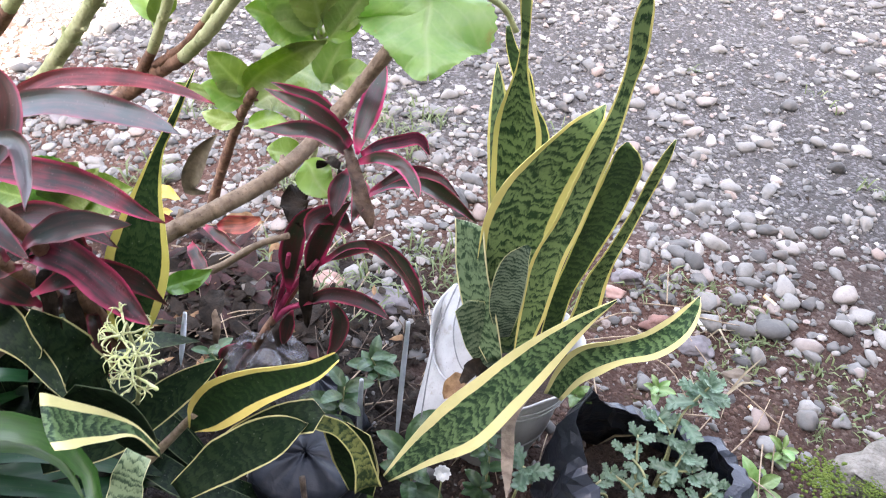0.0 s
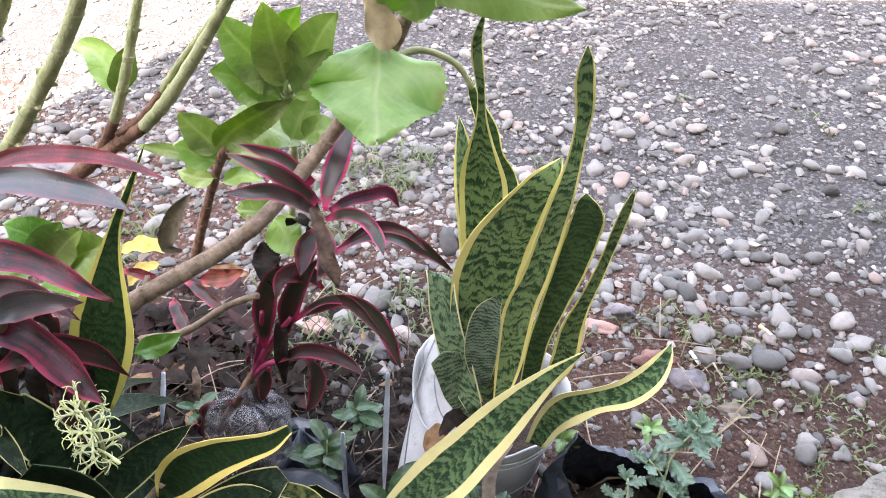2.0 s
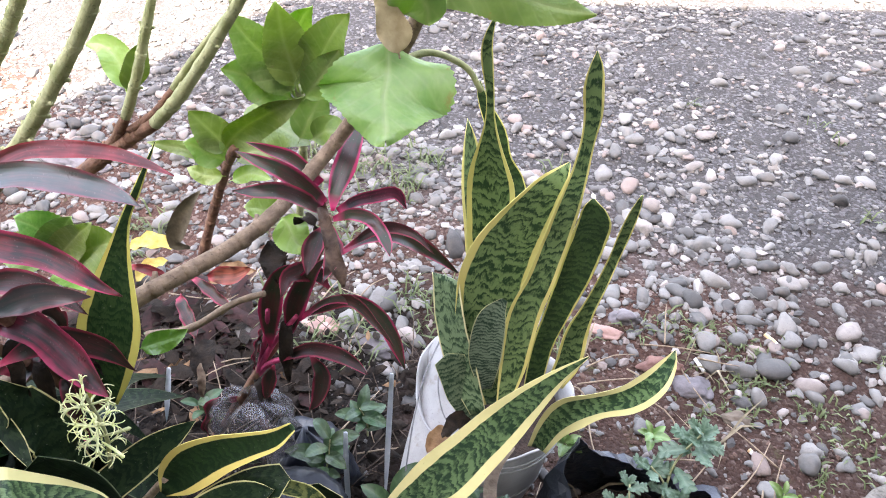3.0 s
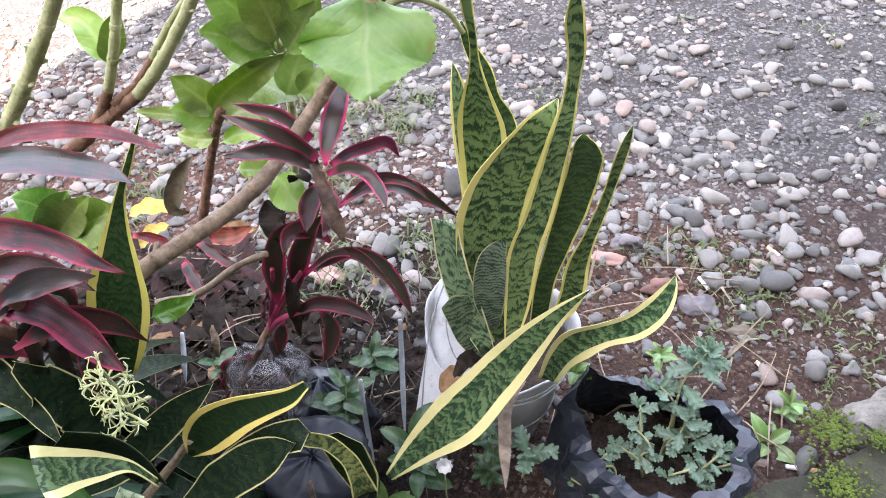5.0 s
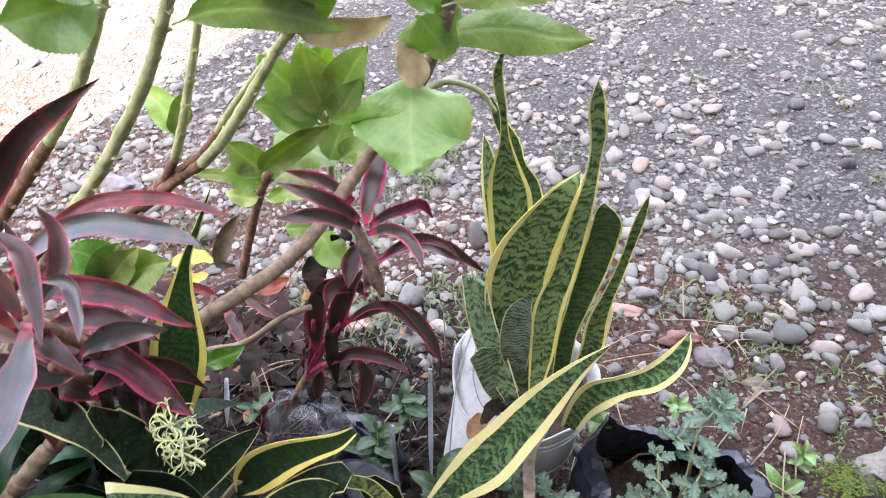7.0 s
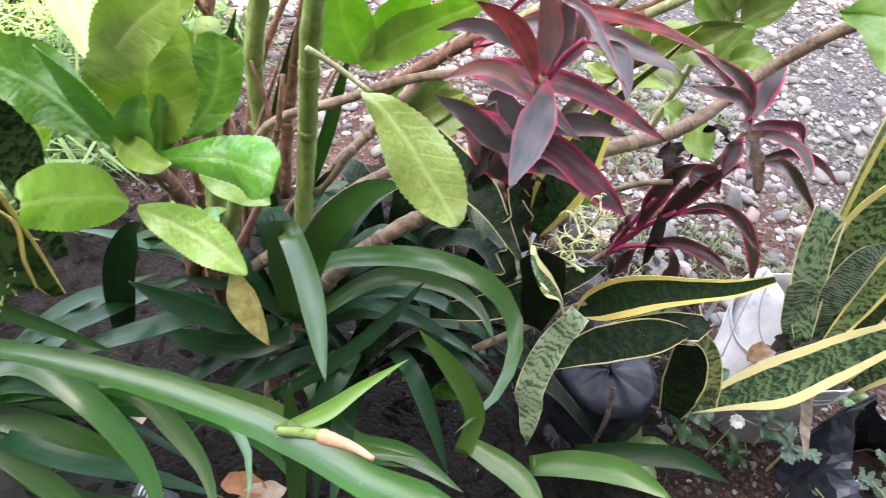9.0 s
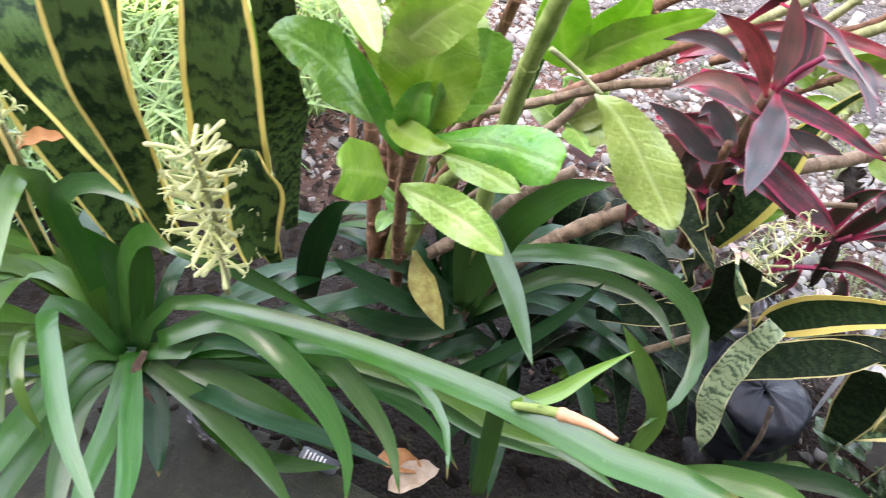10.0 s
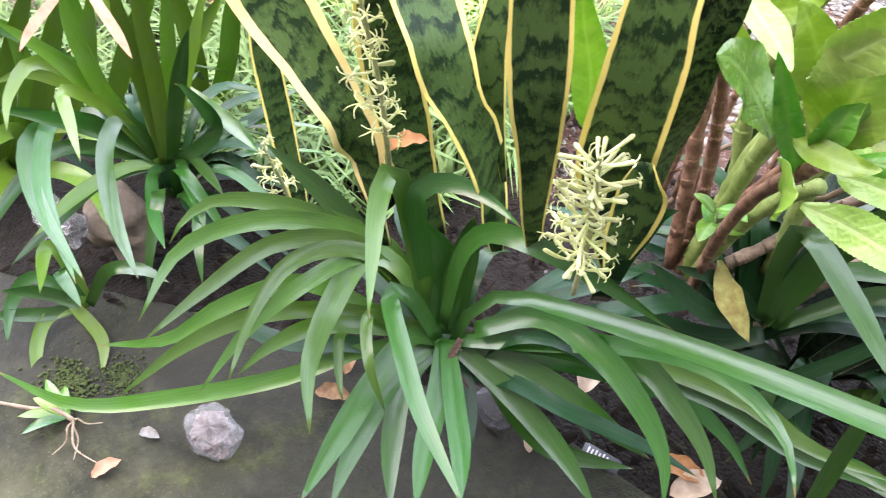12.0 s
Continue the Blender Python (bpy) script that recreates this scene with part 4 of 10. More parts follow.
stem(cord, "stalk", [(-0.071, 0.777, 0.292), (-0.055, 0.783, 0.363), (-0.042, 0.775, 0.421)], 0.004, 0.003, "stem_pink")
lance_leaf(cord, [(0.027, 0.845, 0.534), (0.026, 0.861, 0.546), (0.030, 0.887, 0.560), (0.033, 0.915, 0.574), (0.035, 0.939, 0.583), (0.034, 0.962, 0.593)], [0.004, 0.016, 0.028, 0.025, 0.015, 0.001], [(0.08, -0.58, 0.81), (0.10, -0.53, 0.84), (0.08, -0.47, 0.88), (0.09, -0.41, 0.91), (0.11, -0.37, 0.92), (0.11, -0.37, 0.92)], "cord_hot", 0.25)
lance_leaf(cord, [(0.021, 0.833, 0.552), (0.011, 0.807, 0.596), (-0.008, 0.796, 0.622), (-0.032, 0.796, 0.631), (-0.061, 0.804, 0.635)], [0.015, 0.020, 0.019, 0.013, 0.001], [(0.95, -0.32, 0.01), (0.88, -0.46, 0.10), (0.58, -0.63, 0.52), (0.09, -0.66, 0.75), (0.09, -0.66, 0.75)], "cord_hot", 0.3)
lance_leaf(cord, [(0.019, 0.828, 0.547), (0.015, 0.796, 0.586), (-0.004, 0.781, 0.608), (-0.029, 0.773, 0.610), (-0.059, 0.776, 0.603)], [0.008, 0.017, 0.018, 0.015, 0.001], [(1.00, -0.07, 0.05), (0.96, -0.24, 0.17), (0.61, -0.54, 0.58), (-0.00, -0.66, 0.75), (-0.00, -0.66, 0.75)], "cord", 0.3)
lance_leaf(cord, [(0.005, 0.874, 0.549), (-0.028, 0.882, 0.574), (-0.056, 0.878, 0.586), (-0.080, 0.872, 0.597)], [0.011, 0.016, 0.012, 0.001], [(0.27, -0.74, 0.62), (0.35, -0.68, 0.65), (0.42, -0.67, 0.62), (0.42, -0.67, 0.62)], "cord_hot", 0.3)
lance_leaf(cord, [(0.032, 0.831, 0.534), (0.055, 0.827, 0.549), (0.079, 0.816, 0.556), (0.097, 0.793, 0.561), (0.108, 0.776, 0.558), (0.114, 0.762, 0.555)], [0.006, 0.014, 0.016, 0.015, 0.012, 0.001], [(-0.45, -0.70, 0.56), (-0.48, -0.61, 0.63), (-0.56, -0.46, 0.69), (-0.35, -0.22, 0.91), (-0.12, -0.23, 0.97), (-0.12, -0.23, 0.97)], "cord_hot", 0.3)
lance_leaf(cord, [(0.031, 0.850, 0.531), (0.048, 0.873, 0.530), (0.069, 0.889, 0.528), (0.091, 0.900, 0.528), (0.106, 0.892, 0.513)], [0.007, 0.014, 0.016, 0.015, 0.002], [(0.51, -0.32, 0.80), (0.52, -0.43, 0.74), (0.38, -0.58, 0.72), (0.33, -0.65, 0.69), (0.33, -0.65, 0.69)], "cord_wine", 0.3)
lance_leaf(cord, [(0.039, 0.823, 0.487), (0.061, 0.856, 0.486), (0.091, 0.880, 0.478), (0.122, 0.895, 0.454), (0.149, 0.901, 0.429), (0.175, 0.901, 0.406)], [0.005, 0.014, 0.021, 0.022, 0.014, 0.002], [(0.41, -0.26, 0.87), (0.56, -0.39, 0.73), (0.63, -0.44, 0.64), (0.64, -0.58, 0.51), (0.52, -0.70, 0.49), (0.52, -0.70, 0.49)], "cord", 0.3)
lance_leaf(cord, [(0.049, 0.811, 0.509), (0.090, 0.826, 0.535), (0.128, 0.821, 0.538), (0.156, 0.802, 0.529)], 0.014, (-0.19, -0.72, 0.67), "cord_red", 0.3)
lance_leaf(cord, [(-0.047, 0.773, 0.352), (-0.042, 0.784, 0.421), (-0.026, 0.791, 0.469), (0.0, 0.789, 0.496)], 0.029, (0.29, -0.63, 0.72), "cord_hot", 0.3)
lance_leaf(cord, [(-0.025, 0.784, 0.359), (-0.011, 0.786, 0.423), (0.011, 0.784, 0.479), (0.037, 0.779, 0.522)], 0.027, (0.25, -0.64, 0.73), "cord_hot", 0.3)
lance_leaf(cord, [(-0.007, 0.783, 0.402), (0.028, 0.800, 0.427), (0.065, 0.808, 0.424), (0.094, 0.801, 0.407), (0.114, 0.788, 0.380), (0.129, 0.775, 0.347)], [0.005, 0.009, 0.015, 0.019, 0.017, 0.002], [(-0.06, -0.78, 0.63), (0.03, -0.68, 0.73), (0.23, -0.64, 0.74), (0.23, -0.76, 0.61), (0.23, -0.84, 0.49), (0.23, -0.84, 0.49)], "cord_hot", 0.3)
lance_leaf(cord, [(-0.017, 0.791, 0.392), (0.017, 0.799, 0.411), (0.055, 0.804, 0.428), (0.095, 0.778, 0.420), (0.119, 0.756, 0.412)], 0.016, (-0.29, -0.81, 0.51), "cord_red", 0.3)
lance_leaf(cord, [(-0.028, 0.755, 0.353), (0.010, 0.761, 0.375), (0.048, 0.754, 0.384), (0.074, 0.743, 0.385), (0.092, 0.730, 0.385)], [0.006, 0.017, 0.019, 0.013, 0.002], [(-0.24, -0.72, 0.65), (-0.28, -0.69, 0.67), (-0.29, -0.59, 0.76), (-0.27, -0.50, 0.82), (-0.27, -0.50, 0.82)], "cord_red", 0.3)
lance_leaf(cord, [(0.008, 0.768, 0.355), (0.023, 0.761, 0.326), (0.020, 0.748, 0.297), (0.009, 0.738, 0.274)], 0.023, (0.21, -0.53, 0.82), "cord", 0.3)
lance_leaf(cord, [(-0.038, 0.757, 0.337), (-0.044, 0.750, 0.314), (-0.050, 0.739, 0.282)], 0.019, (0.03, -0.95, 0.31), "cord_red", 0.3)
lance_leaf(cord, [(0.032, 0.794, 0.456), (0.014, 0.794, 0.480), (-0.008, 0.775, 0.488), (-0.008, 0.744, 0.483)], 0.024, (0.28, -0.63, 0.72), "cord_red", 0.3)
lance_leaf(cord, [(0.025, 0.811, 0.540), (0.021, 0.782, 0.527), (0.022, 0.753, 0.515)], 0.024, (0.03, -0.39, 0.92), "cord_red", 0.4)
lance_leaf(cord, [(0.030, 0.822, 0.535), (0.046, 0.774, 0.533), (0.048, 0.731, 0.533)], 0.022, (0.37, 0.05, 0.93), "cord", 0.4)
leaf(cord, "dead_leaf", [(0.022, 0.825, 0.557), (0.032, 0.801, 0.555), (0.044, 0.780, 0.549), (0.052, 0.763, 0.539), (0.062, 0.751, 0.528), (0.067, 0.742, 0.518)], [0.009, 0.013, 0.015, 0.018, 0.014, 0.004], [(-0.22, -0.19, 0.96), (-0.06, -0.21, 0.98), (-0.02, -0.39, 0.92), (0.04, -0.57, 0.82), (0.09, -0.66, 0.75), (0.09, -0.66, 0.75)], "dead_brown", "lance", label="crumpled brown dead leaf", wave=0.3, gutter=0.6)
leaf(cord, "dead_leaf", [(-0.337, 0.937, 0.280), (-0.312, 0.938, 0.279), (-0.289, 0.935, 0.273), (-0.270, 0.931, 0.268)], [0.007, 0.015, 0.016, 0.002], [(0.07, -0.73, 0.68), (0.07, -0.73, 0.68), (0.07, -0.73, 0.68), (0.07, -0.73, 0.68)], "cord_rust", "lance", label="drooping rusty red leaf", wave=0.12, gutter=0.4)
leaf(cord, "dead_leaf", [(-0.239, 0.982, 0.231), (-0.220, 0.988, 0.235), (-0.190, 0.986, 0.245), (-0.170, 0.996, 0.253)], [0.009, 0.028, 0.027, 0.004], [(0.07, -0.73, 0.68), (-0.12, -0.75, 0.65), (-0.11, -0.75, 0.65), (-0.11, -0.75, 0.65)], "cord_rust", "lance", label="fading brick-red leaf", wave=0.12, gutter=0.4)
leaf(cord, "dead_leaf", [(-0.236, 0.939, 0.273), (-0.203, 0.919, 0.277), (-0.171, 0.896, 0.279), (-0.150, 0.886, 0.280)], [0.007, 0.018, 0.014, 0.003], [(-0.36, -0.41, 0.84), (-0.44, -0.57, 0.69), (-0.40, -0.57, 0.71), (-0.40, -0.57, 0.71)], "cord_red", "lance", label="low dark red-green leaf", wave=0.12, gutter=0.4)
leaf(cord, "dead_leaf", [(-0.247, 0.904, 0.265), (-0.224, 0.878, 0.265), (-0.202, 0.852, 0.264), (-0.192, 0.836, 0.261)], [0.012, 0.021, 0.018, 0.003], [(-0.30, -0.28, 0.91), (-0.34, -0.32, 0.88), (-0.26, -0.28, 0.93), (-0.26, -0.28, 0.93)], "cord_red", "lance", label="limp dark purple leaf", wave=0.12, gutter=0.4)
leaf(cord, "dead_leaf", [(-0.159, 0.764, 0.225), (-0.154, 0.768, 0.258), (-0.159, 0.779, 0.270), (-0.160, 0.784, 0.276)], [0.006, 0.012, 0.009, 0.002], [(0.12, -0.99, 0.10), (0.11, -0.94, 0.31), (0.07, -0.73, 0.68), (0.07, -0.73, 0.68)], "dead_straw", "lance", label="dry tan leaf standing in the litter", wave=0.12, gutter=0.4)
leaf(cord, "dead_leaf", [(-0.042, 0.863, 0.459), (-0.049, 0.827, 0.459), (-0.029, 0.787, 0.457)], 0.033, (0.30, -0.64, 0.70), "dead_dark", "oval", label="shrivelled dark dead leaf", wave=0.3)



def dead_skirt(plant, pts, n, seed, size):
    """Withered leaves that hang along a stem."""
    r = random.Random(seed)
    P, _ = spline(pts, 20)
    for i in range(n):
        p = Vector(P[r.randint(3, 19)])
        an, ln = r.uniform(0, 6.28), size * r.uniform(0.6, 1.2)
        d = Vector((math.cos(an), math.sin(an), 0))
        leaf(plant, "dead_leaf", [tuple(p), tuple(p + d * ln * 0.4 + Vector((0, 0, 0.012))), tuple(p + d * ln * 0.65 - Vector((0, 0, ln * 0.4))), tuple(p + d * ln * 0.7 - Vector((0, 0, ln * 0.85)))], ln * 0.24, (d.x, d.y, 0.6), r.choice(("dead_dark", "dead_dark", "dead_dark", "cord_red")), "lance", wave=0.2, gutter=0.5)


dead_skirt(cord, [(-0.155, 0.739, 0.133), (-0.116, 0.757, 0.207), (-0.077, 0.774, 0.281), (-0.036, 0.797, 0.359), (-0.005, 0.815, 0.434), (0.018, 0.822, 0.500), (0.031, 0.817, 0.557)], 7, 3, 0.07)

# ---- darker cordyline nearer the slab ----
cord_b = thing("cordyline", (-0.2, 0.55, 0.1), "dark red cordyline with long arching grey-bloomed leaves", "plant")
stem(cord_b, "stem", [(-0.189, 0.632, 0.388), (-0.191, 0.601, 0.497), (-0.187, 0.572, 0.607), (-0.182, 0.526, 0.702)], 0.008, 0.007, "bark_dark", knots=0.1)
stem(cord_b, "stem", [(-0.196, 0.628, 0.387), (-0.200, 0.584, 0.514), (-0.194, 0.531, 0.630)], 0.007, 0.005, "bark_dark", knots=0.1)
stem(cord_b, "stalk", [(-0.184, 0.535, 0.683), (-0.171, 0.538, 0.723), (-0.155, 0.533, 0.753)], 0.004, 0.003, "stem_pink")
lance_leaf(cord_b, [(-0.298, 0.637, 0.628), (-0.252, 0.670, 0.666), (-0.211, 0.687, 0.690), (-0.166, 0.689, 0.700), (-0.121, 0.686, 0.706), (-0.081, 0.674, 0.710), (-0.046, 0.659, 0.713)], [0.006, 0.016, 0.015, 0.017, 0.013, 0.009, 0.001], [(-0.05, -0.72, 0.69), (-0.10, -0.69, 0.71), (-0.13, -0.68, 0.72), (-0.13, -0.66, 0.74), (-0.20, -0.62, 0.76), (-0.27, -0.52, 0.81), (-0.27, -0.52, 0.81)], "cord_rust", 0.35)
lance_leaf(cord_b, [(-0.299, 0.643, 0.634), (-0.248, 0.662, 0.666), (-0.203, 0.666, 0.683), (-0.162, 0.662, 0.689), (-0.122, 0.655, 0.692), (-0.090, 0.646, 0.693), (-0.068, 0.635, 0.695)], [0.006, 0.023, 0.023, 0.025, 0.021, 0.011, 0.001], [(-0.12, -0.74, 0.66), (-0.20, -0.69, 0.70), (-0.20, -0.67, 0.71), (-0.16, -0.67, 0.73), (-0.19, -0.65, 0.73), (-0.26, -0.59, 0.77), (-0.26, -0.59, 0.77)], "cord_grey", 0.35)
lance_leaf(cord_b, [(-0.266, 0.621, 0.638), (-0.221, 0.614, 0.646), (-0.182, 0.605, 0.654), (-0.147, 0.599, 0.658), (-0.106, 0.581, 0.665), (-0.079, 0.570, 0.665), (-0.055, 0.561, 0.667)], [0.010, 0.024, 0.027, 0.023, 0.018, 0.010, 0.001], [(-0.24, -0.68, 0.69), (-0.26, -0.67, 0.70), (-0.25, -0.65, 0.72), (-0.30, -0.62, 0.72), (-0.32, -0.57, 0.75), (-0.26, -0.54, 0.80), (-0.26, -0.54, 0.80)], "cord_wine", 0.35)
lance_leaf(cord_b, [(-0.260, 0.591, 0.584), (-0.225, 0.585, 0.588), (-0.181, 0.576, 0.595), (-0.145, 0.563, 0.599), (-0.108, 0.543, 0.597), (-0.078, 0.525, 0.598), (-0.060, 0.513, 0.599)], [0.013, 0.024, 0.032, 0.030, 0.030, 0.019, 0.001], [(-0.20, -0.68, 0.71), (-0.23, -0.66, 0.72), (-0.27, -0.60, 0.75), (-0.29, -0.57, 0.77), (-0.31, -0.56, 0.77), (-0.36, -0.54, 0.76), (-0.36, -0.54, 0.76)], "cord_wine", 0.35)
lance_leaf(cord_b, [(-0.151, 0.531, 0.752), (-0.124, 0.527, 0.758), (-0.107, 0.507, 0.752), (-0.094, 0.479, 0.744)], 0.016, (0.10, -0.85, 0.52), "cord_grey", 0.35)
lance_leaf(cord_b, [(-0.179, 0.519, 0.683), (-0.195, 0.517, 0.690), (-0.217, 0.516, 0.702), (-0.240, 0.502, 0.705), (-0.262, 0.474, 0.697)], 0.017, (0.47, -0.70, 0.53), "cord_pink", 0.35)
lance_leaf(cord_b, [(-0.182, 0.513, 0.705), (-0.198, 0.517, 0.730), (-0.220, 0.516, 0.753), (-0.252, 0.500, 0.771)], 0.022, (0.46, -0.82, 0.34), "cord_rust", 0.3)
lance_leaf(cord_b, [(-0.212, 0.558, 0.699), (-0.245, 0.559, 0.711), (-0.273, 0.552, 0.713), (-0.300, 0.534, 0.706)], 0.017, (0.26, -0.82, 0.51), "cord_grey", 0.3)
lance_leaf(cord_b, [(-0.180, 0.520, 0.711), (-0.184, 0.525, 0.746), (-0.189, 0.526, 0.768), (-0.203, 0.523, 0.802)], 0.023, (0.34, -0.93, 0.12), "cord_pink", 0.3)
lance_leaf(cord_b, [(-0.179, 0.530, 0.706), (-0.176, 0.546, 0.733), (-0.180, 0.556, 0.753), (-0.190, 0.567, 0.781)], 0.018, (0.20, -0.87, 0.45), "cord_grey", 0.3)
lance_leaf(cord_b, [(-0.186, 0.538, 0.701), (-0.170, 0.563, 0.717), (-0.172, 0.591, 0.742), (-0.193, 0.607, 0.763)], 0.020, (0.16, -0.65, 0.75), "cord_red", 0.3)
lance_leaf(cord_b, [(-0.186, 0.548, 0.601), (-0.210, 0.535, 0.604), (-0.249, 0.532, 0.625), (-0.288, 0.524, 0.639)], 0.027, (0.38, -0.73, 0.57), "cord_grey", 0.3)
lance_leaf(cord_b, [(-0.177, 0.546, 0.624), (-0.167, 0.555, 0.633), (-0.135, 0.567, 0.644), (-0.092, 0.572, 0.647)], 0.024, (0.09, -0.81, 0.58), "cord_grey", 0.3)
lance_leaf(cord_b, [(-0.185, 0.537, 0.619), (-0.210, 0.549, 0.636), (-0.230, 0.553, 0.646), (-0.236, 0.540, 0.637)], 0.024, (0.17, -0.78, 0.60), "cord_grey", 0.3)
lance_leaf(cord_b, [(-0.175, 0.520, 0.709), (-0.165, 0.486, 0.701), (-0.157, 0.436, 0.692), (-0.151, 0.389, 0.685)], 0.034, (0.12, -0.79, 0.60), "cord_grey", 0.25)
lance_leaf(cord_b, [(-0.192, 0.555, 0.541), (-0.226, 0.561, 0.553), (-0.258, 0.574, 0.570), (-0.274, 0.569, 0.569)], 0.031, (0.09, -0.75, 0.65), "cord_red", 0.3)
lance_leaf(cord_b, [(-0.200, 0.556, 0.517), (-0.234, 0.559, 0.514), (-0.259, 0.548, 0.498), (-0.262, 0.529, 0.463)], 0.029, (-0.04, -0.87, 0.48), "cord_red", 0.3)
lance_leaf(cord_b, [(-0.181, 0.538, 0.577), (-0.153, 0.572, 0.576), (-0.118, 0.587, 0.558), (-0.091, 0.586, 0.530)], 0.027, (0.05, -0.78, 0.62), "cord_red", 0.3)
lance_leaf(cord_b, [(-0.190, 0.548, 0.520), (-0.203, 0.592, 0.526), (-0.230, 0.620, 0.527), (-0.259, 0.629, 0.519)], 0.034, (0.16, -0.77, 0.62), "cord_red", 0.3)
lance_leaf(cord_b, [(-0.295, 0.632, 0.551), (-0.237, 0.639, 0.567), (-0.191, 0.633, 0.568), (-0.146, 0.618, 0.562)], 0.026, (0.52, -0.51, 0.68), "cord_red", 0.3)
lance_leaf(cord_b, [(-0.285, 0.632, 0.483), (-0.289, 0.608, 0.462), (-0.270, 0.601, 0.454)], 0.026, (0.56, -0.41, 0.72), "cord_red", 0.3)
lance_leaf(cord_b, [(-0.238, 0.564, 0.737), (-0.189, 0.583, 0.812), (-0.148, 0.590, 0.853), (-0.069, 0.588, 0.906)], 0.022, (0.61, -0.61, 0.51), "cord_red", 0.3)
lance_leaf(cord_b, [(-0.214, 0.569, 0.767), (-0.166, 0.542, 0.773), (-0.127, 0.494, 0.772), (-0.097, 0.453, 0.774)], 0.017, (0.59, -0.48, 0.65), "cord_red", 0.3)
lance_leaf(cord_b, [(-0.257, 0.545, 0.664), (-0.200, 0.534, 0.676), (-0.157, 0.513, 0.677), (-0.122, 0.494, 0.677)], 0.023, (0.56, -0.44, 0.70), "cord_red", 0.3)

dead_skirt(cord_b, [(-0.189, 0.632, 0.388), (-0.191, 0.601, 0.497), (-0.187, 0.572, 0.607), (-0.182, 0.526, 0.702)], 7, 4, 0.085)

# ---- snake leaves sprawling from the black bag ----
sprawl = thing("snake_plant", (0.02, 0.55, 0.15), "sprawling snake plant with curled yellow-edged leaves in a black bag", "plant")
leaf(sprawl, "leaf", [(-0.066, 0.532, 0.409), (-0.052, 0.540, 0.428), (-0.026, 0.541, 0.465), (0.006, 0.541, 0.496), (0.039, 0.535, 0.526), (0.069, 0.524, 0.561), (0.092, 0.513, 0.601)], [0.008, 0.038, 0.048, 0.039, 0.027, 0.018, 0.008], [(0.01, -0.92, 0.39), (-0.14, -0.96, 0.24), (-0.23, -0.95, 0.21), (-0.29, -0.93, 0.22), (-0.43, -0.88, 0.19), (-0.57, -0.81, 0.16), (-0.57, -0.81, 0.16)], "snake_dark", thick=0.004, gutter=0.3)
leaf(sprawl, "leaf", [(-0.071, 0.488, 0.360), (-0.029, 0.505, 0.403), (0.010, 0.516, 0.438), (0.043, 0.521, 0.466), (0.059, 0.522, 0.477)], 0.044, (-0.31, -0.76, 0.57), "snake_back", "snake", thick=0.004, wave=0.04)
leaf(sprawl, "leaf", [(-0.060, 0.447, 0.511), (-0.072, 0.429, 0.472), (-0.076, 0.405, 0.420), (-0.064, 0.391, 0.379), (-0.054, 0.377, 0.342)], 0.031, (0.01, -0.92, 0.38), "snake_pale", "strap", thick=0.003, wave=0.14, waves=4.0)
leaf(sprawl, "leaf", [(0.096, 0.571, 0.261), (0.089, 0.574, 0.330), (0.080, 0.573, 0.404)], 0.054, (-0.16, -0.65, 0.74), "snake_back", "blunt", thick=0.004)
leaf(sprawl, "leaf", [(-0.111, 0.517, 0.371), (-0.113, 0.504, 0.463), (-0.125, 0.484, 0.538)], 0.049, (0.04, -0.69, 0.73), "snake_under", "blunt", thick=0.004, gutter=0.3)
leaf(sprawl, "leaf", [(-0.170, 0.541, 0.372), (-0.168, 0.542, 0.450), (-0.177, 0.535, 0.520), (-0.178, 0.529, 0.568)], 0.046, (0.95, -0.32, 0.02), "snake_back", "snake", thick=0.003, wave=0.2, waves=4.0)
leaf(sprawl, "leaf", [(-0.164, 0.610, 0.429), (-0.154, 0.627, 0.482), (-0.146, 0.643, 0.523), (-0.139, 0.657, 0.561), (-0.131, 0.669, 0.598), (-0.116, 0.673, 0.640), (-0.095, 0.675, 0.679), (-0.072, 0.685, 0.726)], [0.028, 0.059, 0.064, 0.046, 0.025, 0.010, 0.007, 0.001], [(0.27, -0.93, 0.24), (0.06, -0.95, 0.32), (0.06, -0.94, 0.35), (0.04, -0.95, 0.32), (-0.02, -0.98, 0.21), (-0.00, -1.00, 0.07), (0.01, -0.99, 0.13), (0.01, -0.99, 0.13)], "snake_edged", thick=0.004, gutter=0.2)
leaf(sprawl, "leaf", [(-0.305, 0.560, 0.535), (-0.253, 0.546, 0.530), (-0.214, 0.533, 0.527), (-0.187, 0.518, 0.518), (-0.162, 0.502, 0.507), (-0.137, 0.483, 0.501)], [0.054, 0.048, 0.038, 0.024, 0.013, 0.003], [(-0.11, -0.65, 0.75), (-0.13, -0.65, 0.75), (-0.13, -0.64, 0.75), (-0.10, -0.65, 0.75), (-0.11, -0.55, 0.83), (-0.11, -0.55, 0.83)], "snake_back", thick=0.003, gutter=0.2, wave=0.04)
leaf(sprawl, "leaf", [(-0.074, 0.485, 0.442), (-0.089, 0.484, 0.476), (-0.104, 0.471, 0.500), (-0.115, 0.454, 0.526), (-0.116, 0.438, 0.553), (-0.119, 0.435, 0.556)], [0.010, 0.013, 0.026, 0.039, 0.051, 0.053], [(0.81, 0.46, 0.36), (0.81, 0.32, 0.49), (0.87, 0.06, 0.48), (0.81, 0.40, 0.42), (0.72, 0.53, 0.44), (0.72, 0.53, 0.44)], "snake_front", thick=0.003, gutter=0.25)
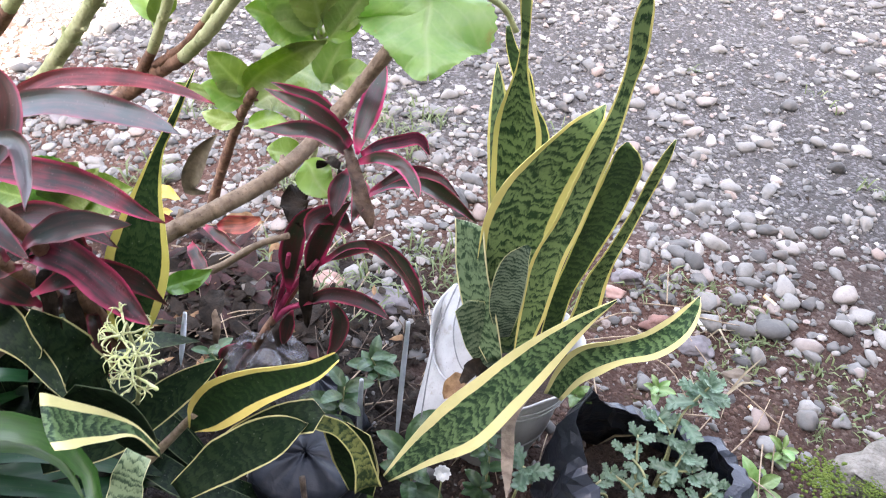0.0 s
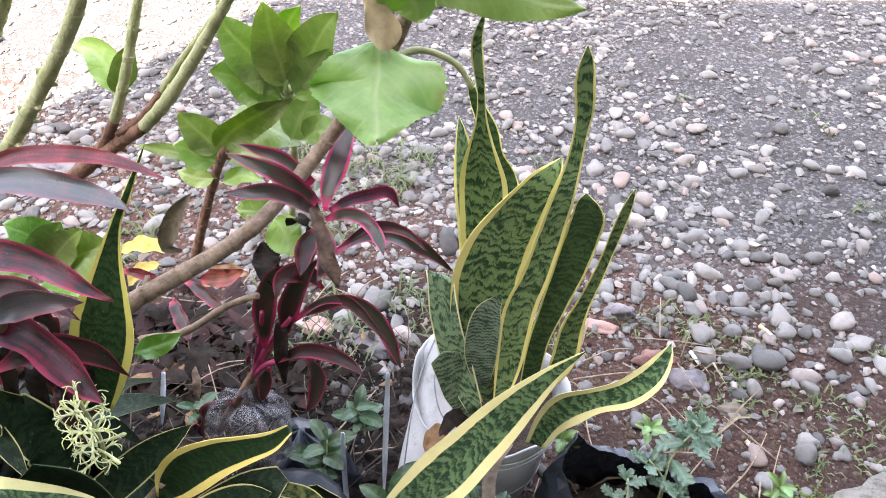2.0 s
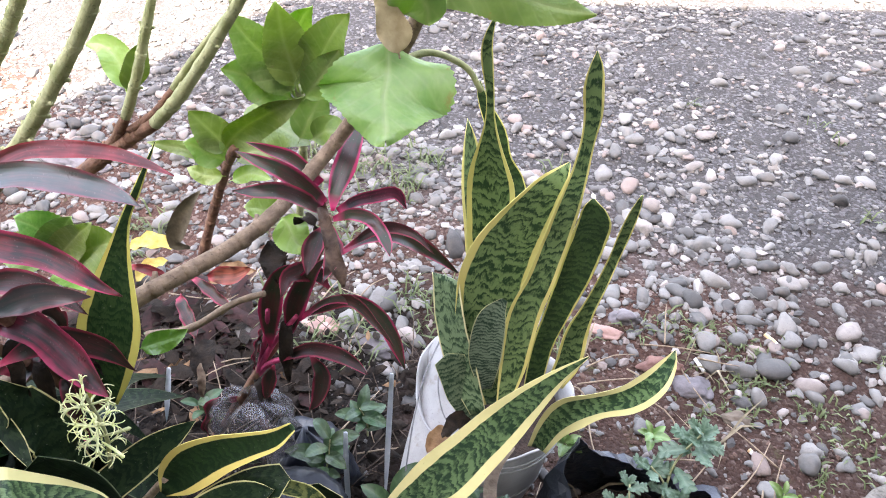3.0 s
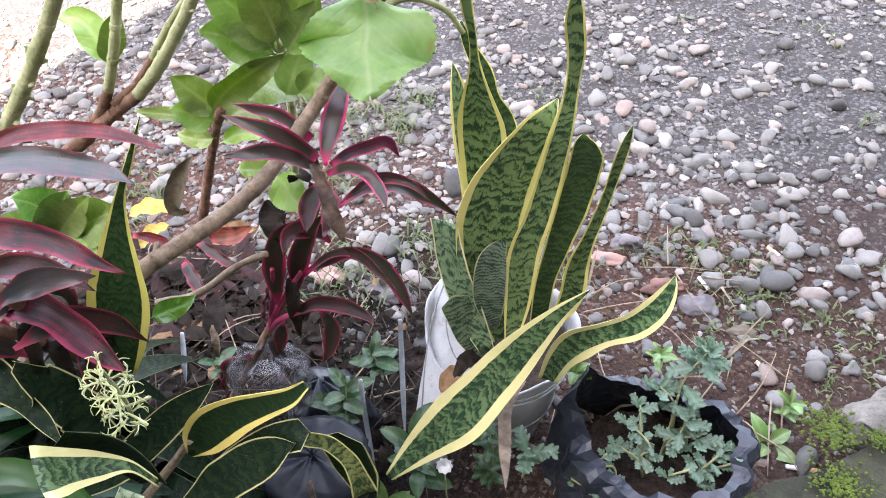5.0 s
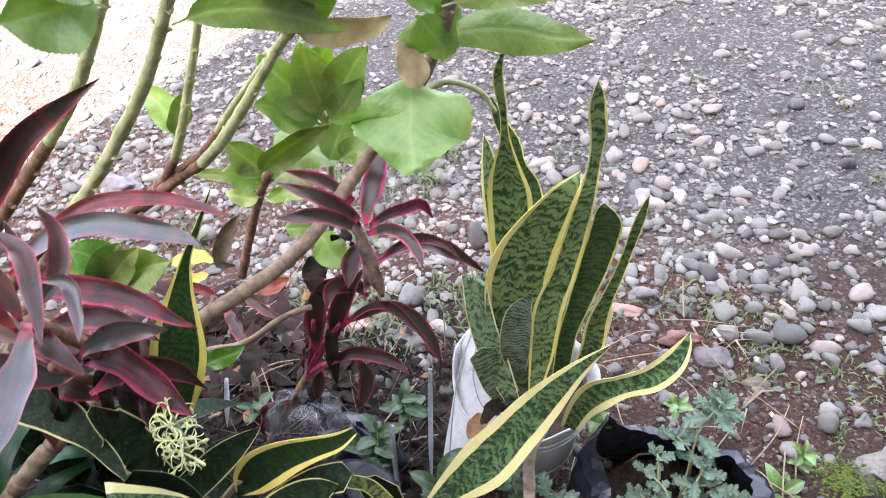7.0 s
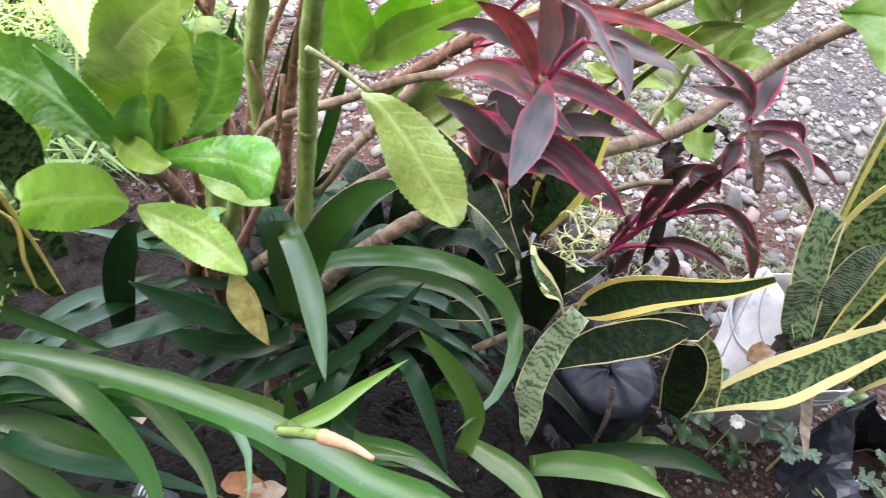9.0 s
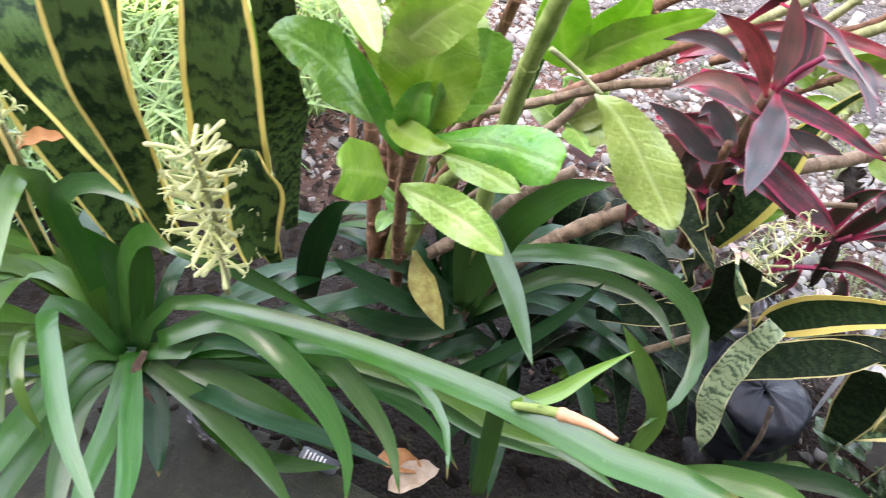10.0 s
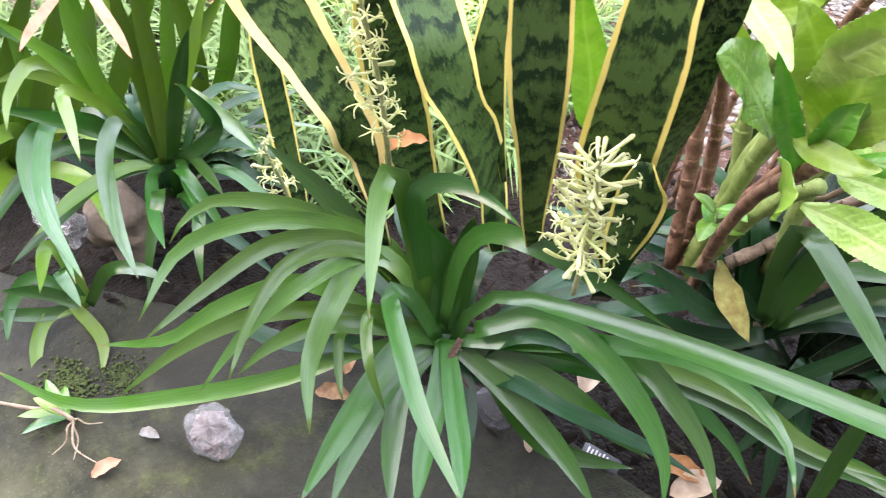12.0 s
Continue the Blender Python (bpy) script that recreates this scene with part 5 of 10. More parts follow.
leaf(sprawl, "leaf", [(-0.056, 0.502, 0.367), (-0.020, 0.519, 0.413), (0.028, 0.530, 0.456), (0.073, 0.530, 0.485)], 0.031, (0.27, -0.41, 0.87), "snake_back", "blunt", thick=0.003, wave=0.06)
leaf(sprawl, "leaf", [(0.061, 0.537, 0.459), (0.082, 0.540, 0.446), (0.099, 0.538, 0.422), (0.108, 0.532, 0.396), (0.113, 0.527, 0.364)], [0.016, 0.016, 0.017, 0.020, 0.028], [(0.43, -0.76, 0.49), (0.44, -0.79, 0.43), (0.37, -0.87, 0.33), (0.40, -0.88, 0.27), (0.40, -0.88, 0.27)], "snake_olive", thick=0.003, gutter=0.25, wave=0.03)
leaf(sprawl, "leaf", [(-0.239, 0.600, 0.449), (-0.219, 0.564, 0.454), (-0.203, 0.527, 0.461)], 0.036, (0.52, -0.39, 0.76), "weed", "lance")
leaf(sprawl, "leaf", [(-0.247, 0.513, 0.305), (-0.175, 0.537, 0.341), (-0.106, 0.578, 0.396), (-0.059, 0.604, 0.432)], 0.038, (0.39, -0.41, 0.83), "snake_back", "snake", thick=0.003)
stem(sprawl, "stalk", [(-0.187, 0.524, 0.240), (-0.116, 0.540, 0.341), (-0.063, 0.539, 0.428)], 0.006, 0.004, "twig")

# ---- strap-leaved lily at the slab's edge ----
lily = thing("lily_clump", (-0.699, 0.095, 0.239), "glossy strap-leaved lily clump arching over the concrete slab", "plant")
strap_leaf(lily, [(-0.733, 0.095, 0.273), (-0.760, 0.101, 0.415), (-0.773, 0.098, 0.509), (-0.781, 0.088, 0.537), (-0.760, 0.049, 0.525), (-0.710, -0.005, 0.505), (-0.668, -0.048, 0.490)], 0.031, (0.57, -0.45, 0.68), "strap_bright")
strap_leaf(lily, [(-0.734, 0.102, 0.278), (-0.753, 0.105, 0.418), (-0.755, 0.104, 0.502), (-0.731, 0.129, 0.523), (-0.679, 0.141, 0.526), (-0.622, 0.139, 0.520)], 0.030, (0.51, -0.50, 0.70), "strap")
strap_leaf(lily, [(-0.713, 0.098, 0.263), (-0.727, 0.124, 0.342), (-0.744, 0.129, 0.394), (-0.767, 0.119, 0.440)], 0.048, (0.74, -0.60, 0.30), "strap")
strap_leaf(lily, [(-0.712, 0.108, 0.268), (-0.714, 0.138, 0.365), (-0.715, 0.153, 0.430), (-0.713, 0.160, 0.457)], 0.048, (0.81, -0.56, 0.16), "strap")
strap_leaf(lily, [(-0.708, 0.099, 0.287), (-0.699, 0.121, 0.416), (-0.669, 0.137, 0.477), (-0.588, 0.132, 0.521), (-0.517, 0.167, 0.485), (-0.444, 0.197, 0.445)], 0.029, (-0.05, -0.81, 0.59), "strap")
leaf(lily, "leaf", [(-0.687, 0.095, 0.266), (-0.677, 0.123, 0.332), (-0.641, 0.146, 0.373), (-0.552, 0.159, 0.414), (-0.394, 0.167, 0.486), (-0.224, 0.160, 0.564), (-0.148, 0.146, 0.596), (-0.076, 0.137, 0.647), (-0.045, 0.130, 0.673)], 0.024, (0.43, -0.35, 0.83), "strap", "blunt", gutter=0.25)
strap_leaf(lily, [(-0.689, 0.096, 0.273), (-0.588, 0.150, 0.316), (-0.497, 0.196, 0.360), (-0.417, 0.219, 0.389), (-0.347, 0.216, 0.402), (-0.290, 0.189, 0.404), (-0.257, 0.143, 0.403)], 0.027, (-0.16, -0.63, 0.76), "strap")
strap_leaf(lily, [(-0.663, 0.113, 0.306), (-0.596, 0.167, 0.350), (-0.507, 0.172, 0.352), (-0.430, 0.160, 0.328), (-0.380, 0.137, 0.302), (-0.352, 0.102, 0.280)], 0.036, (0.06, -0.49, 0.87), "strap")
strap_leaf(lily, [(-0.650, 0.122, 0.290), (-0.560, 0.184, 0.320), (-0.477, 0.214, 0.327), (-0.408, 0.204, 0.313), (-0.354, 0.185, 0.299), (-0.310, 0.148, 0.281)], 0.034, (0.06, -0.53, 0.85), "strap")
strap_leaf(lily, [(-0.683, 0.096, 0.269), (-0.649, 0.100, 0.260), (-0.580, 0.105, 0.240), (-0.495, 0.102, 0.211), (-0.419, 0.088, 0.181)], 0.035, (0.28, -0.40, 0.87), "strap")
strap_leaf(lily, [(-0.669, 0.110, 0.269), (-0.616, 0.131, 0.262), (-0.543, 0.154, 0.248), (-0.465, 0.166, 0.227), (-0.406, 0.177, 0.212)], 0.039, (0.29, -0.43, 0.85), "strap")
strap_leaf(lily, [(-0.695, 0.092, 0.274), (-0.624, 0.033, 0.283), (-0.558, -0.020, 0.299), (-0.506, -0.076, 0.322)], 0.032, (0.29, -0.31, 0.91), "strap")
strap_leaf(lily, [(-0.696, 0.087, 0.272), (-0.641, 0.022, 0.275), (-0.594, -0.047, 0.286), (-0.546, -0.105, 0.302)], 0.034, (0.01, 0.16, 0.99), "strap")
strap_leaf(lily, [(-0.703, 0.083, 0.274), (-0.734, 0.069, 0.350), (-0.747, 0.043, 0.375), (-0.671, -0.005, 0.380), (-0.600, -0.044, 0.380), (-0.530, -0.071, 0.378), (-0.484, -0.089, 0.379)], 0.027, (0.43, -0.33, 0.84), "strap")
strap_leaf(lily, [(-0.706, 0.081, 0.274), (-0.722, 0.044, 0.296), (-0.699, -0.040, 0.302), (-0.668, -0.119, 0.311), (-0.632, -0.197, 0.328)], 0.037, (0.35, 0.26, 0.90), "strap")
strap_leaf(lily, [(-0.702, 0.077, 0.269), (-0.706, 0.018, 0.274), (-0.684, -0.051, 0.270), (-0.657, -0.119, 0.266), (-0.628, -0.167, 0.264)], 0.033, (0.32, 0.08, 0.94), "strap")
strap_leaf(lily, [(-0.699, 0.079, 0.269), (-0.689, 0.006, 0.266), (-0.640, -0.061, 0.253), (-0.585, -0.113, 0.243)], 0.034, (0.22, 0.00, 0.97), "strap")
strap_leaf(lily, [(-0.726, 0.094, 0.268), (-0.773, 0.085, 0.360), (-0.801, 0.050, 0.399), (-0.776, -0.027, 0.390), (-0.745, -0.092, 0.356), (-0.692, -0.138, 0.320)], 0.037, (0.53, 0.26, 0.80), "strap_bright")
strap_leaf(lily, [(-0.728, 0.096, 0.270), (-0.790, 0.090, 0.353), (-0.842, 0.061, 0.406), (-0.889, -0.005, 0.442), (-0.917, -0.067, 0.454), (-0.926, -0.134, 0.451), (-0.891, -0.212, 0.425)], 0.029, (0.77, -0.09, 0.63), "strap_bright")
strap_leaf(lily, [(-0.730, 0.098, 0.273), (-0.805, 0.095, 0.371), (-0.856, 0.055, 0.414), (-0.913, -0.003, 0.453), (-0.950, -0.058, 0.470), (-0.954, -0.101, 0.464), (-0.943, -0.131, 0.453)], 0.028, (0.75, -0.21, 0.63), "strap_bright")
strap_leaf(lily, [(-0.726, 0.094, 0.268), (-0.789, 0.079, 0.363), (-0.830, 0.042, 0.411), (-0.863, -0.041, 0.444), (-0.861, -0.139, 0.444), (-0.848, -0.226, 0.443)], 0.027, (0.79, 0.03, 0.61), "strap_bright")
strap_leaf(lily, [(-0.726, 0.094, 0.268), (-0.778, 0.070, 0.368), (-0.808, 0.035, 0.419), (-0.823, -0.037, 0.445), (-0.806, -0.108, 0.433), (-0.758, -0.183, 0.413)], 0.025, (0.77, 0.22, 0.60), "strap_bright")
strap_leaf(lily, [(-0.726, 0.094, 0.268), (-0.771, 0.072, 0.350), (-0.801, 0.046, 0.402), (-0.803, -0.040, 0.422), (-0.805, -0.123, 0.410), (-0.786, -0.210, 0.388)], 0.025, (0.72, 0.13, 0.69), "strap_bright")
strap_leaf(lily, [(-0.721, 0.090, 0.263), (-0.765, 0.052, 0.291), (-0.822, -0.016, 0.324), (-0.865, -0.091, 0.341), (-0.893, -0.176, 0.336), (-0.901, -0.273, 0.316)], 0.027, (0.59, -0.18, 0.78), "strap_bright")
strap_leaf(lily, [(-0.721, 0.090, 0.263), (-0.752, 0.041, 0.295), (-0.792, -0.036, 0.340), (-0.812, -0.102, 0.341), (-0.812, -0.155, 0.332)], 0.028, (0.64, -0.02, 0.77), "strap_bright")
strap_leaf(lily, [(-0.721, 0.090, 0.263), (-0.776, 0.051, 0.287), (-0.869, -0.006, 0.332), (-0.918, -0.103, 0.326), (-0.938, -0.183, 0.308), (-0.991, -0.257, 0.315)], 0.029, (0.53, -0.29, 0.79), "strap_bright")
strap_leaf(lily, [(-0.715, 0.083, 0.255), (-0.776, 0.005, 0.250), (-0.831, -0.095, 0.230), (-0.923, -0.222, 0.218), (-1.009, -0.320, 0.218), (-1.114, -0.376, 0.255)], 0.028, (0.38, -0.33, 0.87), "strap_bright")
strap_leaf(lily, [(-0.738, 0.057, 0.280), (-0.753, 0.013, 0.355), (-0.701, -0.035, 0.354), (-0.660, -0.049, 0.301)], 0.017, (0.45, -0.29, 0.85), "strap_bright")
strap_leaf(lily, [(-0.748, 0.046, 0.280), (-0.791, -0.005, 0.302), (-0.761, -0.044, 0.282), (-0.726, -0.068, 0.264)], 0.017, (0.44, -0.04, 0.90), "strap_bright")
strap_leaf(lily, [(-0.733, 0.095, 0.273), (-0.789, 0.088, 0.343), (-0.835, 0.073, 0.394), (-0.890, 0.053, 0.458), (-0.944, 0.023, 0.518)], 0.037, (0.76, -0.33, 0.56), "strap")
strap_leaf(lily, [(-0.710, 0.084, 0.252), (-0.652, 0.115, 0.240), (-0.569, 0.109, 0.193), (-0.505, 0.121, 0.166), (-0.420, 0.178, 0.156)], 0.036, (0.40, -0.35, 0.85), "strap")
strap_leaf(lily, [(-0.690, 0.097, 0.274), (-0.563, 0.188, 0.258), (-0.444, 0.262, 0.237), (-0.357, 0.281, 0.201), (-0.294, 0.270, 0.159)], 0.034, (0.42, -0.44, 0.80), "strap")
strap_leaf(lily, [(-0.690, 0.097, 0.274), (-0.566, 0.187, 0.283), (-0.398, 0.270, 0.271), (-0.282, 0.295, 0.243), (-0.173, 0.337, 0.230)], 0.030, (0.29, -0.48, 0.83), "strap")
strap_leaf(lily, [(-0.690, 0.097, 0.274), (-0.547, 0.208, 0.296), (-0.371, 0.286, 0.285), (-0.271, 0.303, 0.262), (-0.165, 0.343, 0.255)], 0.032, (0.26, -0.50, 0.83), "strap_bright")
leaf(lily, "bract", [(-0.224, 0.156, 0.569), (-0.201, 0.186, 0.573), (-0.185, 0.218, 0.582), (-0.164, 0.255, 0.591)], 0.014, (0.28, -0.36, 0.89), "strap_pale", "spear", gutter=0.3)
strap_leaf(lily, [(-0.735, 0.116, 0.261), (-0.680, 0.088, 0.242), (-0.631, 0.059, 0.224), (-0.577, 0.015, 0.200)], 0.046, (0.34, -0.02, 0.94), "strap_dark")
stem(lily, "bud_stalk", [(-0.222, 0.157, 0.571), (-0.204, 0.161, 0.580), (-0.184, 0.164, 0.589)], 0.0035, 0.0045, "stem_fresh")
stem(lily, "bud", [(-0.186, 0.163, 0.589), (-0.172, 0.162, 0.597), (-0.156, 0.161, 0.604), (-0.140, 0.158, 0.609)], 0.006, 0.002, "bud", "pink pointed flower bud")
leaf(lily, "dry_leaf", [(-0.674, 0.098, 0.291), (-0.664, 0.071, 0.275), (-0.626, 0.065, 0.255)], 0.011, (0.38, -0.37, 0.85), "dead_brown", "strap", label="curled brown dead leaf", wave=0.1)

# ---- smaller lily under the hydrangea ----
lily_c = thing("lily_clump", (-0.421, 0.446, 0.261), "smaller strap-leaved lily clump in deep shade under the hydrangea", "plant")
leaf(lily_c, "leaf", [(-0.408, 0.412, 0.282), (-0.421, 0.417, 0.397), (-0.412, 0.423, 0.454), (-0.330, 0.353, 0.469), (-0.241, 0.251, 0.494)], 0.028, (0.38, -0.58, 0.72), "strap", "snake", gutter=0.15)
strap_leaf(lily_c, [(-0.401, 0.416, 0.283), (-0.380, 0.440, 0.425), (-0.327, 0.451, 0.529), (-0.271, 0.445, 0.585)], 0.046, (0.30, -0.66, 0.69), "strap")
strap_leaf(lily_c, [(-0.401, 0.416, 0.283), (-0.385, 0.453, 0.366), (-0.316, 0.473, 0.414), (-0.234, 0.477, 0.452), (-0.163, 0.473, 0.459), (-0.116, 0.447, 0.437), (-0.104, 0.390, 0.404), (-0.127, 0.327, 0.381)], 0.030, (-0.43, -0.60, 0.68), "strap")
strap_leaf(lily_c, [(-0.388, 0.423, 0.285), (-0.313, 0.477, 0.369), (-0.234, 0.490, 0.401), (-0.174, 0.477, 0.407), (-0.133, 0.443, 0.399)], 0.028, (-0.23, -0.73, 0.64), "strap")
strap_leaf(lily_c, [(-0.116, 0.336, 0.330), (-0.116, 0.353, 0.391), (-0.147, 0.351, 0.452), (-0.189, 0.335, 0.518)], 0.026, (0.09, -0.57, 0.82), "strap_bright")
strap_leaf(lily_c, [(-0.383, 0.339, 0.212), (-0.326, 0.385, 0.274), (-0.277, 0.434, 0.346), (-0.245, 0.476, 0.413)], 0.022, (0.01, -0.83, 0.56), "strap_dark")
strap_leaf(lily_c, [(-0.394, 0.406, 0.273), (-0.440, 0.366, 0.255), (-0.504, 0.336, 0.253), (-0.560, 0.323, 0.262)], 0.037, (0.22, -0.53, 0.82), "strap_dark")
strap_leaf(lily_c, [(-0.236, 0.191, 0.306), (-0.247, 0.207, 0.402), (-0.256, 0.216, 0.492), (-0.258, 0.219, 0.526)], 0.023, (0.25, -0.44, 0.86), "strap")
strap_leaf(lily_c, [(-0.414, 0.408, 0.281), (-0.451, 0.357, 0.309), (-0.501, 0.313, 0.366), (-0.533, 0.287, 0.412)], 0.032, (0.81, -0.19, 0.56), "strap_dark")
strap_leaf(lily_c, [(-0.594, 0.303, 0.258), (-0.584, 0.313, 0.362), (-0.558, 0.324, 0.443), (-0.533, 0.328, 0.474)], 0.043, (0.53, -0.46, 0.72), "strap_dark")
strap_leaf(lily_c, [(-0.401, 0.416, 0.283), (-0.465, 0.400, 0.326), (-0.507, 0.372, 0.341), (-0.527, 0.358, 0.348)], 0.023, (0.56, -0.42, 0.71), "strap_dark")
strap_leaf(lily_c, [(-0.396, 0.411, 0.210), (-0.282, 0.357, 0.178), (-0.191, 0.368, 0.193), (-0.102, 0.359, 0.195)], 0.034, (-0.03, -0.43, 0.90), "strap")
strap_leaf(lily_c, [(-0.126, 0.450, 0.145), (-0.070, 0.441, 0.153), (-0.030, 0.427, 0.156), (0.005, 0.404, 0.153)], 0.039, (-0.21, -0.43, 0.88), "strap_bright")
strap_leaf(lily_c, [(-0.041, 0.487, 0.105), (0.014, 0.504, 0.138), (0.085, 0.513, 0.170), (0.148, 0.500, 0.183)], 0.045, (-0.28, -0.56, 0.78), "strap_bright")
strap_leaf(lily_c, [(0.009, 0.531, 0.123), (0.079, 0.553, 0.154), (0.148, 0.569, 0.179), (0.211, 0.563, 0.185)], 0.036, (-0.16, -0.57, 0.81), "strap_dark")
leaf(lily_c, "dry_leaf", [(-0.489, 0.408, 0.349), (-0.455, 0.383, 0.327), (-0.397, 0.357, 0.300)], 0.037, (0.24, -0.41, 0.88), "dead_yellow", "lance", label="hanging yellow-brown dead leaf", gutter=0.4, wave=0.08)

# ---- lily clump farther along the bed ----
lily_b = thing("lily_clump", (-1.346, 0.017, 0.209), "tall strap-leaved lily clump behind a mossy stone", "plant")
strap_leaf(lily_b, [(-1.332, 0.021, 0.229), (-1.317, 0.027, 0.395), (-1.287, 0.023, 0.533), (-1.246, 0.019, 0.636)], 0.031, (0.83, -0.27, 0.49), "strap_pale")
strap_leaf(lily_b, [(-1.330, 0.023, 0.229), (-1.302, 0.042, 0.406), (-1.261, 0.043, 0.553), (-1.228, 0.038, 0.635)], 0.031, (0.83, -0.29, 0.48), "strap_pale")
strap_leaf(lily_b, [(-1.335, 0.017, 0.229), (-1.361, -0.012, 0.334), (-1.378, -0.055, 0.459), (-1.372, -0.117, 0.567)], 0.031, (0.99, -0.02, 0.10), "strap_pale")
strap_leaf(lily_b, [(-1.325, 0.028, 0.229), (-1.267, 0.052, 0.386), (-1.206, 0.066, 0.503), (-1.172, 0.071, 0.555)], 0.029, (0.79, -0.31, 0.53), "strap")
strap_leaf(lily_b, [(-1.338, 0.020, 0.233), (-1.362, -0.017, 0.360), (-1.359, -0.027, 0.504), (-1.336, -0.022, 0.601)], 0.032, (0.98, -0.18, -0.03), "strap_pale")
strap_leaf(lily_b, [(-1.331, 0.027, 0.233), (-1.304, 0.065, 0.392), (-1.269, 0.085, 0.531), (-1.240, 0.092, 0.610)], 0.028, (0.81, -0.32, 0.49), "strap_pale")
strap_leaf(lily_b, [(-1.338, 0.017, 0.231), (-1.364, -0.050, 0.325), (-1.370, -0.121, 0.398), (-1.362, -0.184, 0.455)], 0.028, (0.95, 0.17, 0.25), "strap")
strap_leaf(lily_b, [(-1.337, 0.016, 0.230), (-1.397, -0.021, 0.355), (-1.431, -0.089, 0.429), (-1.425, -0.155, 0.446)], 0.029, (0.93, -0.03, 0.36), "strap_pale")
strap_leaf(lily_b, [(-1.339, 0.014, 0.230), (-1.340, -0.002, 0.322), (-1.340, -0.022, 0.353), (-1.271, -0.080, 0.359), (-1.123, -0.139, 0.375), (-0.961, -0.178, 0.410)], 0.029, (0.78, -0.17, 0.60), "strap")
strap_leaf(lily_b, [(-1.342, 0.016, 0.233), (-1.340, -0.026, 0.367), (-1.323, -0.081, 0.450), (-1.234, -0.113, 0.457), (-1.133, -0.143, 0.470)], 0.023, (0.83, -0.17, 0.54), "strap_pale")
strap_leaf(lily_b, [(-1.345, 0.013, 0.233), (-1.388, -0.059, 0.346), (-1.373, -0.146, 0.372), (-1.264, -0.196, 0.361), (-1.045, -0.223, 0.369)], 0.030, (0.82, -0.11, 0.56), "strap")
strap_leaf(lily_b, [(-1.345, 0.013, 0.233), (-1.381, -0.057, 0.337), (-1.384, -0.108, 0.372), (-1.266, -0.182, 0.361), (-1.051, -0.233, 0.366)], 0.028, (0.82, -0.14, 0.56), "strap")
strap_leaf(lily_b, [(-1.345, 0.013, 0.233), (-1.387, -0.036, 0.403), (-1.394, -0.088, 0.468), (-1.341, -0.150, 0.468), (-1.270, -0.185, 0.464)], 0.025, (0.85, -0.16, 0.50), "strap_pale")
strap_leaf(lily_b, [(-1.333, 0.015, 0.226), (-1.320, -0.013, 0.233), (-1.231, -0.061, 0.236), (-1.142, -0.090, 0.244)], 0.025, (0.72, -0.18, 0.67), "strap")
strap_leaf(lily_b, [(-1.328, 0.025, 0.229), (-1.310, 0.037, 0.247), (-1.242, 0.014, 0.248), (-1.180, -0.009, 0.250)], 0.022, (0.72, -0.23, 0.66), "strap")
strap_leaf(lily_b, [(-1.325, 0.028, 0.229), (-1.299, 0.050, 0.258), (-1.218, 0.045, 0.262), (-1.159, 0.035, 0.263)], 0.022, (0.71, -0.26, 0.66), "strap")
strap_leaf(lily_b, [(-1.321, 0.032, 0.229), (-1.199, 0.072, 0.356), (-1.159, 0.033, 0.476), (-1.145, 0.014, 0.505)], 0.028, (0.77, -0.29, 0.57), "strap")
strap_leaf(lily_b, [(-1.414, 0.116, 0.310), (-1.269, 0.103, 0.344), (-1.149, 0.086, 0.378), (-1.047, 0.064, 0.408)], 0.030, (0.72, -0.32, 0.62), "strap")
strap_leaf(lily_b, [(-1.339, 0.014, 0.230), (-1.339, -0.052, 0.260), (-1.307, -0.146, 0.282), (-1.254, -0.230, 0.296)], 0.026, (0.70, 0.41, 0.59), "strap_pale")
strap_leaf(lily_b, [(-1.339, 0.014, 0.230), (-1.341, -0.089, 0.257), (-1.297, -0.197, 0.262), (-1.255, -0.277, 0.269)], 0.026, (0.71, 0.29, 0.64), "strap")
strap_leaf(lily_b, [(-1.344, 0.019, 0.236), (-1.397, 0.053, 0.385), (-1.448, 0.063, 0.523)], 0.025, (0.89, -0.29, 0.37), "strap_pale")
strap_leaf(lily_b, [(-1.337, 0.026, 0.236), (-1.334, 0.110, 0.376), (-1.327, 0.187, 0.522)], 0.025, (0.82, -0.51, 0.26), "strap_pale")
strap_leaf(lily_b, [(-1.342, 0.016, 0.233), (-1.426, -0.015, 0.382), (-1.481, -0.082, 0.474), (-1.495, -0.133, 0.501)], 0.029, (0.89, -0.14, 0.43), "strap")
strap_leaf(lily_b, [(-1.342, 0.016, 0.233), (-1.396, -0.102, 0.307), (-1.367, -0.202, 0.305), (-1.303, -0.289, 0.291)], 0.029, (0.79, 0.21, 0.57), "strap")
leaf(lily_b, "tip", [(-1.271, -0.038, 0.617), (-1.238, -0.102, 0.602), (-1.215, -0.132, 0.593)], 0.012, (0.71, 0.26, 0.66), "dead_pink", "strap", label="scorched salmon-pink leaf tip")
leaf(lily_b, "tip", [(-1.248, -0.015, 0.617), (-1.190, -0.022, 0.596), (-1.131, -0.031, 0.574)], 0.014, (0.84, -0.26, 0.49), "dead_pink", "strap", label="scorched salmon-pink leaf tip")

